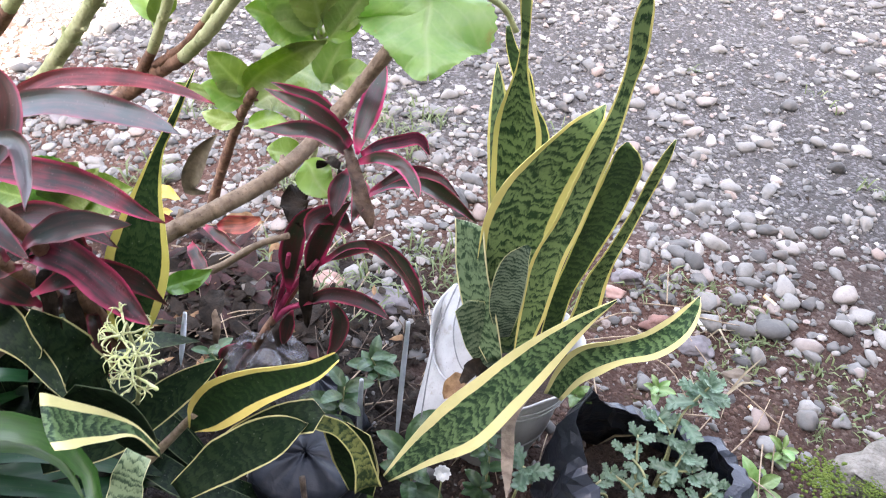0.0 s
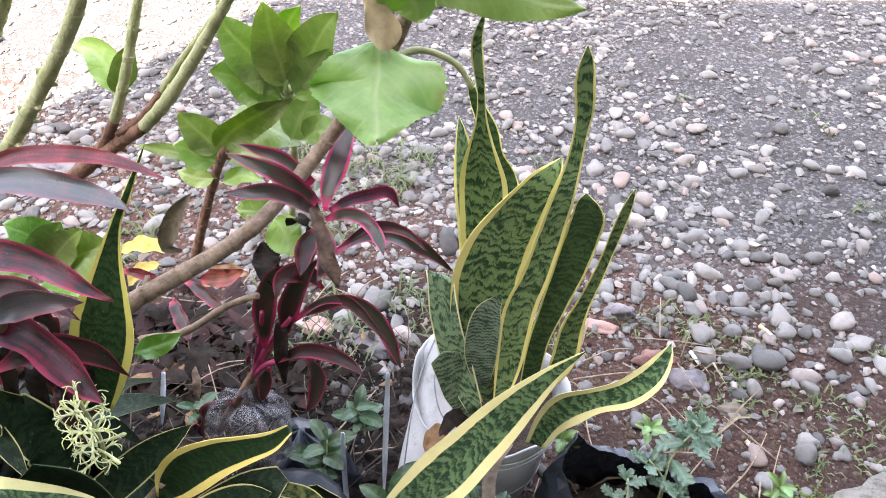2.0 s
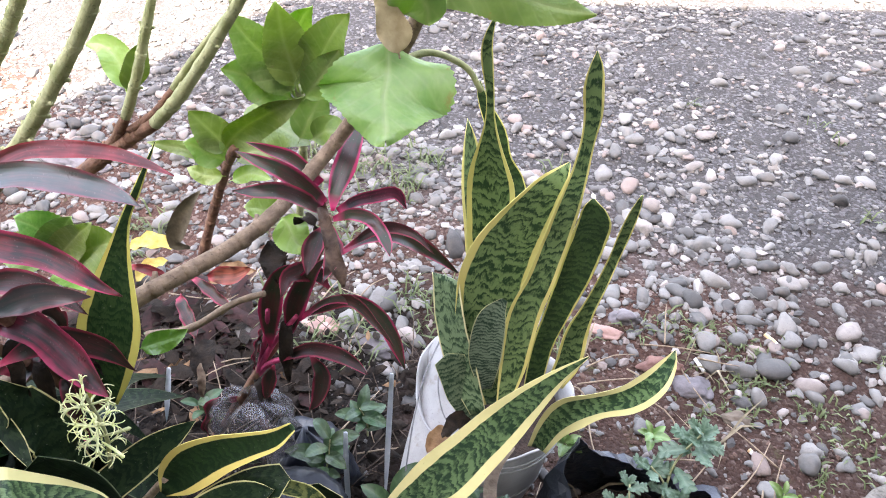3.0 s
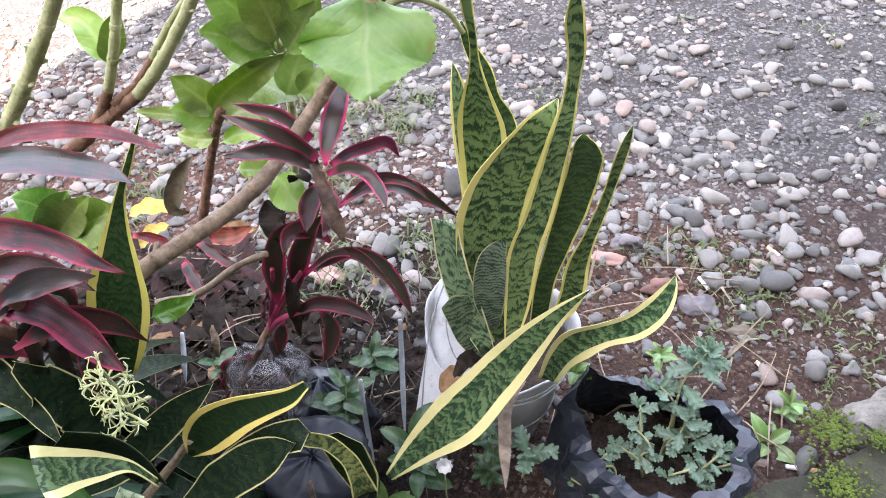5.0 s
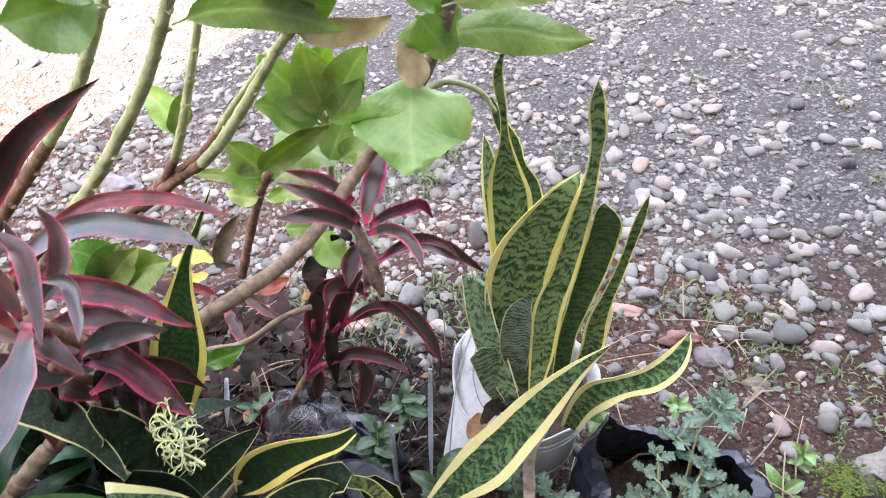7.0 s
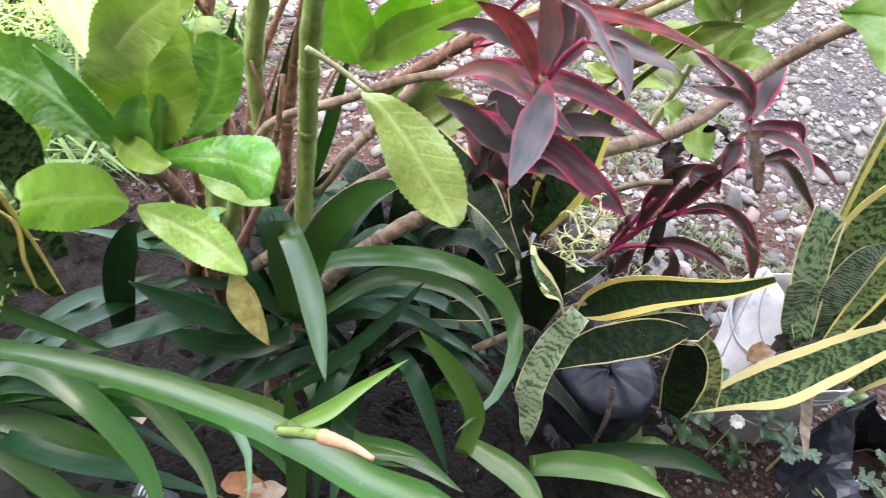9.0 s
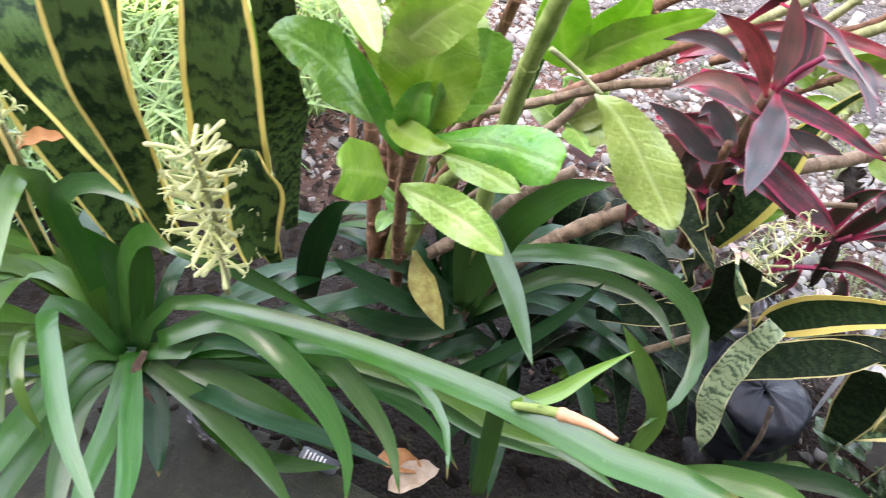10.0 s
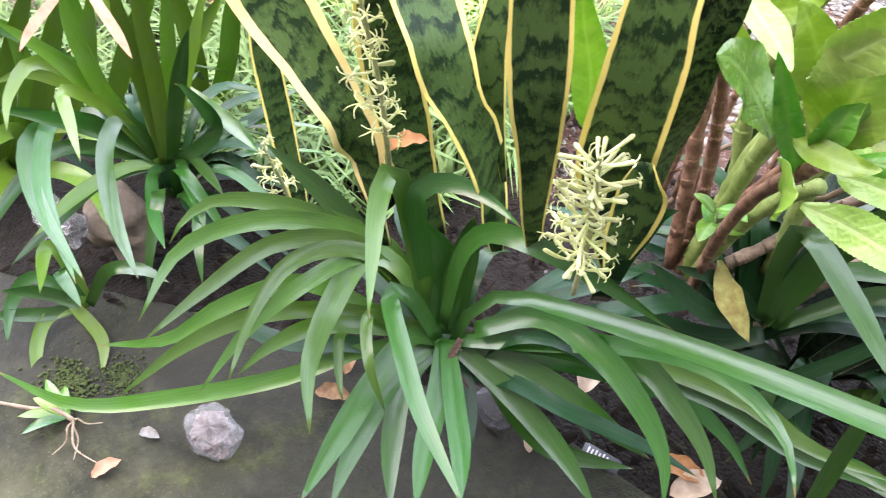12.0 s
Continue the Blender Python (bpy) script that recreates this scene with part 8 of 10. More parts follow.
PAIL = Vector((0.245, 0.848, 0.0))
pail = thing("pail", tuple(PAIL), "cut-down grimy white plastic pail holding a snake plant", "pot")


def pail_rim(a):
    """The cut edge is uneven and a little higher on one side."""
    d = math.atan2(math.sin(a - radians(152)), math.cos(a - radians(152)))
    return 0.232 + 0.02 * math.exp(-(d / 0.6) ** 2) + 0.004 * math.sin(5 * a) + 0.003 * math.sin(11 * a)


def pail_wall(r_in):
    n, m = 64, 14
    V, Q = [], []
    for i in range(n):
        a = 6.28318 * i / n
        for j in range(m + 1):
            s = j / m
            z = pail_rim(a) * s
            r = 0.078 + 0.14 * z + 0.002 * math.sin(3 * a + 8 * s) - r_in
            if s > 0.93:
                r += 0.003
            V.append((PAIL.x + r * math.cos(a), PAIL.y + r * math.sin(a), z))
    for i in range(n):
        for j in range(m):
            a, b = i * (m + 1) + j, ((i + 1) % n) * (m + 1) + j
            Q.append((a, b, b + 1, a + 1))
    return V, Q


V, Q = pail_wall(0.0)
V2, Q2 = pail_wall(0.003)
o = len(V)
rimq = []
for i in range(64):
    a, b = i * 15 + 14, ((i + 1) % 64) * 15 + 14
    rimq.append((a, b, b + o, a + o))
me = bpy.data.meshes.new("wall")
me.from_pydata(V + V2, [], Q + [tuple(o + v for v in q[::-1]) for q in Q2] + rimq)
pail_side = part("side", me, M["pail"], pail)
for z, rr in ((0.19, 0.0016), (0.205, 0.0012), (0.085, 0.0016)):
    ring = [(PAIL.x + (0.0795 + 0.14 * z) * math.cos(6.28318 * i / 40), PAIL.y + (0.0795 + 0.14 * z) * math.sin(6.28318 * i / 40), z) for i in range(41)]
    part("rib", tube(ring, rr, rr, 6, 80), M["pail"], pail)
M["soil"] = mat_plain("potting_soil", (0.018, 0.012, 0.009), (0.06, 0.038, 0.027), 0.95, 90.0, 0.9, 0.006)
bm = bmesh.new()
bmesh.ops.create_circle(bm, cap_ends=True, radius=0.097, segments=40)
bmesh.ops.subdivide_edges(bm, edges=bm.edges[:], cuts=3, use_grid_fill=True)
for v in bm.verts:
    v.co = Vector((v.co.x + PAIL.x, v.co.y + PAIL.y, 0.195 + 0.012 * noise.noise(v.co * 30)))
part("potting_soil", bm, M["soil"], pail, "red-brown potting soil")
# added sheet stands in for the pail's left wall, shaped to the camera's view
part("torn_flap", blade([(0.160, 0.904, 0.276), (0.165, 0.859, 0.263), (0.167, 0.799, 0.236), (0.157, 0.747, 0.205), (0.147, 0.699, 0.164)], [0.010, 0.070, 0.093, 0.084, 0.056], [(0.12, -0.27, 0.95), (-0.63, -0.31, 0.71), (-0.54, -0.36, 0.76), (-0.53, -0.42, 0.73), (-0.53, -0.42, 0.73)], gutter=-0.35, thick=0.002, wave=0.02, waves=1.5), M["pail"], pail, "sheet of grimy white plastic added for the pail's left wall")
# thin grey tubes draw dark lines along the sheet
for rib in ([(0.161, 0.896, 0.282), (0.148, 0.827, 0.276), (0.144, 0.765, 0.255), (0.144, 0.709, 0.213)], [(0.169, 0.884, 0.278), (0.167, 0.823, 0.271), (0.181, 0.780, 0.258), (0.201, 0.761, 0.252)]):
    part("rib", tube(rib, 0.0013, 0.0009, 6, 14), M["grime"], pail, "dark line drawn along the pail's white sheet")
for i, (a, z, w, h) in enumerate(((222, 0.17, 0.014, 0.022), (231, 0.165, 0.01, 0.02), (239, 0.16, 0.012, 0.018), (205, 0.075, 0.03, 0.05), (222, 0.06, 0.03, 0.06))):
    a = radians(a)
    r = 0.0795 + 0.14 * z
    c, t2 = Vector((PAIL.x + r * math.cos(a), PAIL.y + r * math.sin(a), z)), Vector((-math.sin(a), math.cos(a), 0))
    out = Vector((math.cos(a), math.sin(a), 0))
    bm = bmesh.new()
    bmesh.ops.create_cube(bm, size=1.0)
    for v in bm.verts:
        v.co = c + t2 * v.co.x * w + Vector((0, 0, v.co.y * h)) + out * v.co.z * 0.001
    part("print_bar", bm, M["ink"], pail_side)


def rumpled(name, at, rx, ry, h, mat, label, category, seed, open_top=0.0, folds=9, amp=0.16, parent=None, lean=(0, 0)):
    """A crumpled bag: a lobed wall with deep creases, closed or with a torn mouth."""
    n, m = (36, 12) if "clear" in mat.name else (48, 16)
    V, Q = [], []
    for i in range(n):
        a = 6.28318 * i / n
        for j in range(m + 1):
            s = j / m
            z = h * s
            prof = (1.0 - 0.25 * s) if s < 0.8 else (0.8 - open_top * 0) * math.cos((s - 0.8) / 0.2 * math.pi / 2 * (1 - open_top)) + 0.001
            d = Vector((math.cos(a), math.sin(a), s * (0.55 if "black" in mat.name else 1.6)))
            c = 1 + amp * noise.noise(d * 1.7 + Vector((seed, 0, 0))) + amp * 0.7 * abs(noise.noise(d * folds * 0.4 + Vector((0, seed, 0)))) + amp * 0.45 * noise.noise(d * folds)
            zz = z * (1 + 0.3 * noise.noise((math.cos(a) * 1.5, math.sin(a) * 1.5, seed)))
            V.append((at[0] + rx * prof * c * math.cos(a) + lean[0] * s, at[1] + ry * prof * c * math.sin(a) + lean[1] * s, at[2] + zz))
    for i in range(n):
        for j in range(m):
            a, b = i * (m + 1) + j, ((i + 1) % n) * (m + 1) + j
            Q.append((a, b, b + 1, a + 1))
    me = bpy.data.meshes.new(name)
    me.from_pydata(V, [], Q)
    ob = part(name, me, mat, parent)
    ob.data.polygons.foreach_set("use_smooth", ["black" in mat.name] * len(ob.data.polygons))
    s = ob.modifiers.new("film", "SOLIDIFY")
    s.thickness = 0.0008
    if parent is None:
        tagged(ob, label, category)
    return ob


def grow_bag(at, rx, ry, h, label, seed, mouth, folds, amp):
    bag = thing("grow_bag", at, label, "grow bag", "black grow bags")
    rumpled("film", at, rx, ry, h, M["black_film"], "", "", seed, open_top=mouth, folds=folds, amp=amp, parent=bag)
    bm = bmesh.new()
    bmesh.ops.create_circle(bm, cap_ends=True, radius=1.0, segments=24)
    for v in bm.verts:
        v.co = Vector((at[0] + v.co.x * rx * 0.85, at[1] + v.co.y * ry * 0.85, at[2] + h * 0.45))
    part("potting_soil", bm, M["soil"], bag, "dark potting soil")
    return bag




def squat_bag(at, rx, ry, h, label):
    """A filled bag: stout walls with level creases, drawn together at the top."""
    bag = thing("grow_bag", at, label, "grow bag", "black grow bags")
    n, m = 72, 22
    V, Q = [], []
    for i in range(n):
        a = 6.28318 * i / n
        ca, sa = math.cos(a), math.sin(a)
        for j in range(m + 1):
            q = j / m
            sag = abs(math.sin(9.5 * q + 1.2 * noise.noise((ca * 1.5, sa * 1.5, 3.0))))
            k = 0.94 + 0.1 * sag + 0.06 * noise.noise((ca * 2, sa * 2, q * 2)) + 0.045 * noise.noise((ca * 7, sa * 7, q * 5)) + 0.03 * abs(noise.noise((ca * 4, sa * 4, q * 9))) - 0.92 * max(0.0, (q - 0.78) / 0.22)
            V.append((at[0] + rx * k * ca, at[1] + ry * k * sa, at[2] + h * (min(q, 0.8 + 0.35 * (q - 0.8)) + 0.06 * noise.noise((ca * 2, sa * 2, 9.0)) * q + 0.07 * abs(noise.noise((ca * 5 * (1 - q) + 3, sa * 5 * (1 - q), 4.0))))))
    for i in range(n):
        for j in range(m):
            a, b = i * (m + 1) + j, ((i + 1) % n) * (m + 1) + j
            Q.append((a, b, b + 1, a + 1))
    me = bpy.data.meshes.new("film")
    me.from_pydata(V, [], Q)
    ob = part("film", me, M["dull_film"], bag)
    s = ob.modifiers.new("film", "SOLIDIFY")
    s.thickness = 0.0008
    stem(bag, "dry_stalk", [(at[0] + 0.012, at[1] - 0.05, at[2] + h + 0.01), (at[0] + 0.022, at[1] - 0.075, at[2] + h * 0.8), (at[0] + 0.024, at[1] - 0.085, at[2] + h * 0.4), (at[0] + 0.035, at[1] - 0.09, at[2] + 0.01)], 0.004, 0.0025, "dark_twig", "withered stalk hanging over the bag's side")
    return bag


def slumped_bag(at, rx, ry, label):
    """A torn bag: creased film that stands up in a peak on the pail's side, slumps elsewhere and gapes over its soil."""
    bag = thing("grow_bag", at, label, "grow bag", "black grow bags")
    n, m = 64, 9
    r = random.Random(4)
    V, Q = [], []
    for i in range(n):
        a = 6.28318 * i / n
        ca, sa = math.cos(a), math.sin(a)
        off = math.atan2(math.sin(a - 2.95), math.cos(a - 2.95))
        peak = math.exp(-(off / 0.55) ** 2)
        top = 0.135 + 0.105 * peak + 0.02 * max(0.0, sa) + 0.035 * noise.noise((ca * 1.8, sa * 1.8, 5.0)) + 0.006 * noise.noise((a * 9, 1.0, 5.0))
        pleat = 1 - 2 * abs(noise.noise((ca * 2.9, sa * 2.9, 7.0)))
        fine = 1 - 2 * abs(noise.noise((ca * 8, sa * 8, 2.0)))
        for j in range(m + 1):
            q = j / m
            k = 1.16 - 0.16 * q + 0.2 * max(0.0, -ca) * (1 - q) + 0.05 * math.sin(3.14 * q)
            k += (0.17 * pleat + 0.035 * fine) * (0.35 + 0.65 * q) - 0.07 + 0.05 * noise.noise((ca * 3 + q * 2.5, sa * 3, q * 3.5)) + 0.05 * abs(noise.noise((ca * 6, sa * 6 + q * 4, q * 5)))
            if q > 0.85:   # the rim rolls inwards where it has slumped
                k -= (q - 0.85) * 1.1 * (1 - peak)
            h = q if q < 0.85 else 0.85 + (q - 0.85) * (0.1 + 0.9 * peak)
            k += r.uniform(-0.035, 0.035)
            V.append((at[0] + rx * k * ca, at[1] + ry * k * sa + 0.02 * peak * q, at[2] + top * h))
    for i in range(n):
        for j in range(m):
            a, b = i * (m + 1) + j, ((i + 1) % n) * (m + 1) + j
            Q += [(a, b, b + 1, a + 1)]
    me = bpy.data.meshes.new("film")
    me.from_pydata(V, [], Q)
    ob = part("film", me, M["black_film"], bag)
    ob.data.polygons.foreach_set("use_smooth", [False] * len(ob.data.polygons))   # sharp folds
    s = ob.modifiers.new("film", "SOLIDIFY")
    s.thickness = 0.0008
    bm = bmesh.new()
    bmesh.ops.create_grid(bm, x_segments=24, y_segments=24, size=1.0)
    for v in bm.verts:
        d = max(1.0, v.co.length)
        x, y = v.co.x / d * rx * 0.98, v.co.y / d * ry * 0.98
        v.co = Vector((at[0] + x, at[1] + y, at[2] + 0.05 + 0.016 * noise.noise((x * 30, y * 30, 1.0))))
    part("potting_soil", bm, M["soil"], bag, "dark potting soil")
    return bag


slumped_bag((0.487, 0.748, 0.0), 0.122, 0.088, "torn shiny black polythene grow bag slumped beside the white pail")
squat_bag((0.005, 0.64, 0.07), 0.076, 0.066, 0.15, "squat black grow bag with level creases under curled snake leaves")
grow_bag((-0.02, 0.78, 0.0), 0.07, 0.06, 0.15, "crumpled black grow bag at the foot of the cordyline", 12.0, 0.05, 8, 0.3)
rumpled("plastic_wrap", (-0.074, 0.741, 0.189), 0.055, 0.045, 0.09, M["crinkled_film"], "crinkled clear plastic film on a black grow bag", "plastic film", 14.0, open_top=0.2, folds=9, amp=0.4)
rumpled("plastic_wrap", (0.019, 0.600, 0.015), 0.06, 0.045, 0.03, M["clear_film"], "flattened grey clear plastic under a grow bag", "plastic film", 17.0, open_top=0.2, folds=9, amp=0.4)

# blue-white plastic strips standing beside the pail
for pts in ([(0.106, 0.804, 0.295), (0.105, 0.785, 0.184), (0.107, 0.743, 0.052)], [(0.057, 0.737, 0.241), (0.054, 0.735, 0.131), (0.064, 0.699, -0.009)], [(-0.182, 0.748, 0.306), (-0.188, 0.738, 0.264), (-0.194, 0.721, 0.216)]):
    bl = blade(pts, 0.008, (0, -0.8, 0.6), "strap", gutter=0.5)
    tagged(part("plastic_strip", bl, M["strip"]), "narrow bluish-white plastic strip standing in the litter", "plastic strip", "plastic strips")


# ---- mums, weeds and grass ----
def lobed(at, way, up, size, mat, parent, rnd):
    """A deeply cut leaf: one joined mesh of a midrib blade and side lobes."""
    a, d = Vector(at), Vector(way).normalized()
    u = Vector(up)
    side = d.cross(u).normalized()
    bits = [blade([tuple(a), tuple(a + d * size * 0.55 + u * size * 0.06), tuple(a + d * size)], size * 0.34, tuple(u), "oval", rough=(6, 4))]
    for s, q in ((0.3, 1), (0.35, -1), (0.55, 1), (0.6, -1), (0.78, 1), (0.8, -1)):
        b = a + d * size * s + u * size * 0.04
        e = b + (d * 0.55 + side * q * 0.75) * size * (0.5 - 0.28 * s) * rnd.uniform(0.85, 1.2) + u * size * rnd.uniform(-0.05, 0.08)
        bits.append(blade([tuple(b), tuple(b.lerp(e, 0.5)), tuple(e)], size * 0.2, tuple(u), "oval", rough=(5, 4)))
    return part("leaf", joined(bits), M[mat], parent)


def mum(base, tops, label, seed, size=0.04, leaves=9, head=7):
    """A chrysanthemum: lax stems with lobed leaves along them and a crowded tuft at each tip."""
    r = random.Random(seed)
    ob = thing("chrysanthemum", base, label, "plant", "chrysanthemums")
    for top in tops:
        a, b = Vector(base), Vector(top)
        m = a.lerp(b, 0.5) + Vector((r.uniform(-0.02, 0.02), r.uniform(-0.02, 0.02), 0.02))
        stem(ob, "stem", [tuple(a), tuple(m), tuple(b)], 0.0025, 0.0015, "stem_green")
        for i in range(leaves):
            s = 0.3 + 0.6 * i / leaves
            p = a.lerp(m, s * 2) if s < 0.5 else m.lerp(b, s * 2 - 1)
            an = i * 2.4 + r.uniform(-0.5, 0.5)
            way = Vector((math.cos(an), math.sin(an), r.uniform(-0.3, 0.4)))
            lobed(tuple(p), tuple(way), (r.uniform(-0.3, 0.3), r.uniform(-0.5, 0.0), 0.9), size * r.uniform(0.65, 1.1), "mum", ob, r)
        for i in range(head):
            an = i * 2.4 + r.uniform(-0.3, 0.3)
            rise = 0.15 + 1.1 * i / head
            way = Vector((math.cos(an), math.sin(an), rise))
            lobed(tuple(b - Vector((0, 0, 0.006 * (head - i) * 0.5))), tuple(way), (-0.35 * way.x, -0.35 * way.y - 0.2, 0.9), size * r.uniform(0.8, 1.15) * (1.1 - 0.5 * i / head), "mum", ob, r)
    return ob


mum((0.515, 0.765, 0.05), [(0.551, 0.857, 0.2)], "bushy blue-green chrysanthemum tuft leaning out of a torn black bag", 1, 0.042, 5, 13)
mum((0.5, 0.755, 0.05), [(0.487, 0.82, 0.15), (0.528, 0.784, 0.13), (0.545, 0.765, 0.11)], "leafy chrysanthemum with broad lobed leaves in a torn black bag", 2, 0.036, 4, 5)
mum((0.47, 0.72, 0.055), [(0.474, 0.739, 0.1), (0.425, 0.743, 0.105), (0.44, 0.765, 0.135), (0.455, 0.785, 0.15)], "trailing chrysanthemum with lobed grey-green leaves over black film", 3, 0.024, 5, 4)
mum((0.55, 0.735, 0.055), [(0.581, 0.749, 0.1), (0.502, 0.711, 0.085), (0.545, 0.711, 0.08), (0.60, 0.745, 0.11)], "low chrysanthemum shoots sprawling over potting soil", 4, 0.025, 4, 4)
mum((0.43, 0.7, 0.04), [(0.391, 0.702, 0.1), (0.36, 0.69, 0.09), (0.41, 0.725, 0.11)], "thin chrysanthemum shoots in front of a black bag", 6, 0.02, 4, 4)
mum((0.291, 0.695, 0.069), [(0.293, 0.700, 0.153)], "single lobed leaf shoot in front of the pail", 5, 0.045, 3, 3)


def weed(base, height, n, size, mat, label, seed, shape="oval", category="weed"):
    r = random.Random(seed)
    ob = thing("weed", base, label, category, "small weeds")
    a = Vector(base)
    top = a + Vector((r.uniform(-0.02, 0.02), r.uniform(-0.02, 0.02), height))
    stem(ob, "stem", [tuple(a), tuple(a.lerp(top, 0.5) + Vector((0.005, 0, 0))), tuple(top)], 0.0018, 0.001, "stem_green")
    for i in range(n):
        p = a.lerp(top, 0.25 + 0.75 * i / max(1, n - 1))
        an = i * 2.4 + r.uniform(-0.3, 0.3)
        ln = size * r.uniform(0.7, 1.2)
        w = Vector((math.cos(an), math.sin(an), r.uniform(0.1, 0.6)))
        e = p + w * ln
        leaf(ob, "leaf", [tuple(p), tuple(p.lerp(e, 0.5) + Vector((0, 0, ln * 0.12))), tuple(e)], ln * 0.5, (0, -0.2, 1), mat, shape, rough=(8, 4), gutter=0.25)
    return ob


weed((0.064, 0.817, 0.110), 0.05, 9, 0.04, "weed", "small broad-leaved green weed in the litter", 1)
weed((0.012, 0.727, 0.103), 0.1, 10, 0.045, "weed", "upright mint-like weed with pointed leaves", 2)
weed((-0.190, 0.807, 0.090), 0.05, 6, 0.035, "weed", "small round-leaved weed in deep shade", 3)
weed((0.368, 0.838, 0.120), 0.05, 9, 0.024, "fresh", "small yellow-green weed by the pail", 4)
weed((0.721, 0.872, -0.012), 0.05, 12, 0.024, "fresh", "small bright green weed by the mossy slab", 5)
weed((0.675, 0.808, -0.037), 0.04, 9, 0.05, "fresh", "narrow-leaved green weed at the slab edge", 6, "lance")
weed((0.512, 0.928, 0.048), 0.05, 8, 0.03, "fresh", "tufted yellow-green weed on red soil", 7)
weed((0.143, 0.659, 0.074), 0.12, 12, 0.05, "weed", "soft green leafy weed beside the black bag", 8)
weed((0.091, 0.626, 0.011), 0.06, 10, 0.05, "fresh", "fresh green weed at the slab edge", 9)
weed((0.239, 0.704, 0.023), 0.05, 10, 0.028, "weed", "leafy green weed in front of the pail", 10)
weed((-0.509, 0.385, 0.399), 0.05, 6, 0.045, "broad_dark", "round-leaved green seedling at the hydrangea's foot", 11)


def uprooted(at, label):
    """A pulled-up seedling lying on its side, with its pale root."""
    ob = thing("seedling", at, label, "weed")
    a = Vector(at)
    for bend, end in (((0.035, -0.01), (0.06, -0.03)), ((0.05, -0.02), (0.112, 0.0)), ((0.02, 0.012), (0.035, 0.03)), ((0.025, -0.025), (0.03, -0.05))):
        stem(ob, "root", [tuple(a), tuple(a + Vector((bend[0] * 0.5, bend[1] * 0.5, 0.012))), tuple(a + Vector((*bend, 0.002))), tuple(a + Vector((*end, 0.001)))], 0.002, 0.0007, "root")
    stem(ob, "stalk", [tuple(a), tuple(a + Vector((-0.03, -0.012, 0.012))), tuple(a + Vector((-0.058, -0.037, 0.012))), tuple(a + Vector((-0.124, -0.08, 0.006)))], 0.004, 0.003, "root")
    for i, (dx, dy, ln, kind) in enumerate(((-1.0, -0.35, 0.075, "broad"), (-0.9, 0.05, 0.09, "broad_dark"), (-0.75, -0.75, 0.08, "strap_pale"), (-0.35, -1.0, 0.07, "strap"), (-1.0, 0.4, 0.06, "broad_dark"))):
        d = Vector((dx, dy, 0)).normalized()
        p = a + Vector((-0.008, -0.003, 0.004))
        leaf(ob, "leaf", [tuple(p), tuple(p + d * ln * 0.5 + Vector((0, 0, 0.012))), tuple(p + d * ln + Vector((0, 0, 0.003)))], 0.018, (0, 0, 1), kind, "lance", gutter=0.3, rough=(10, 4))
    return ob


M["root"] = mat_plain("pale_root", (0.24, 0.17, 0.11), (0.46, 0.36, 0.25), 0.7, 80.0)
uprooted((-1.088, -0.337, 0.082), "uprooted green seedling with a pale root lying on the slab")
weed((-0.223, 0.499, 0.126), 0.05, 8, 0.045, "broad_dark", "dark green weed under arching leaves", 13)
weed((0.245, 0.679, 0.135), 0.12, 12, 0.026, "weed", "leafy weed with a small white flower before the pail", 14)


def daisy(at, r0, label):
    ob = thing("white_flower", at, label, "flower")
    a = Vector(at)
    stem(ob, "stalk", [(at[0], at[1] + 0.01, at[2] - 0.12), (at[0], at[1] + 0.004, at[2] - 0.05), at], 0.0012, 0.001, "stem_green")
    for i in range(9):
        an = 0.7 * i
        d = Vector((math.cos(an), math.sin(an) * 0.8, math.sin(an) * 0.5))
        part("petal", blade([tuple(a), tuple(a + d * r0 * 0.5 + Vector((0, 0, 0.002))), tuple(a + d * r0)], r0 * 0.75, (0, -0.6, 0.8), "oval", rough=(5, 4)), M["white"], ob)
    return ob


daisy((0.185, 0.621, 0.243), 0.011, "small double white flower on a low weed")


def grass(n, box, seed, name, label, keep, h=(0.015, 0.05), mat="weed", wide=0.0025):
    """Short grass and seedlings past counting."""
    r = random.Random(seed)
    V, Fc = [], []
    for _ in range(n):
        cx, cy = r.uniform(box[0], box[1]), r.uniform(box[2], box[3])
        if not keep(cx, cy):
            continue
        for _ in range(r.randint(4, 9)):
            an, ln = r.uniform(0, 6.28), r.uniform(*h)
            p = Vector((cx + r.gauss(0, 0.012), cy + r.gauss(0, 0.012), lie(cx, cy) - 0.002))
            d = Vector((math.cos(an), math.sin(an), 0))
            s = Vector((-d.y, d.x, 0)) * r.uniform(wide * 0.4, wide)
            m, e = p + d * ln * 0.35 + Vector((0, 0, ln * 0.6)), p + d * ln + Vector((0, 0, ln * r.uniform(0.3, 0.8)))
            o = len(V)
            V += [p - s, p + s, m - s, m + s, e]
            Fc += [(o, o + 1, o + 3, o + 2), (o + 2, o + 3, o + 4)]
    me = bpy.data.meshes.new(name)
    me.from_pydata([tuple(v) for v in V], [], Fc)
    return tagged(part(name, me, M[mat]), label, "grass", kind="stuff")


M["grass"] = mat_plain("dull_grass", (0.07, 0.1, 0.035), (0.17, 0.2, 0.085), 0.6, 30.0, 0.1, 0.001, 0.4, 0.2)
M["rank"] = mat_plain("rank_green_grass", (0.09, 0.19, 0.04), (0.22, 0.34, 0.1), 0.5, 20.0, 0.1, 0.001, 0.4, 0.3)
M["straw"] = mat_plain("dry_straw", (0.16, 0.125, 0.075), (0.3, 0.25, 0.16), 0.7, 60.0)


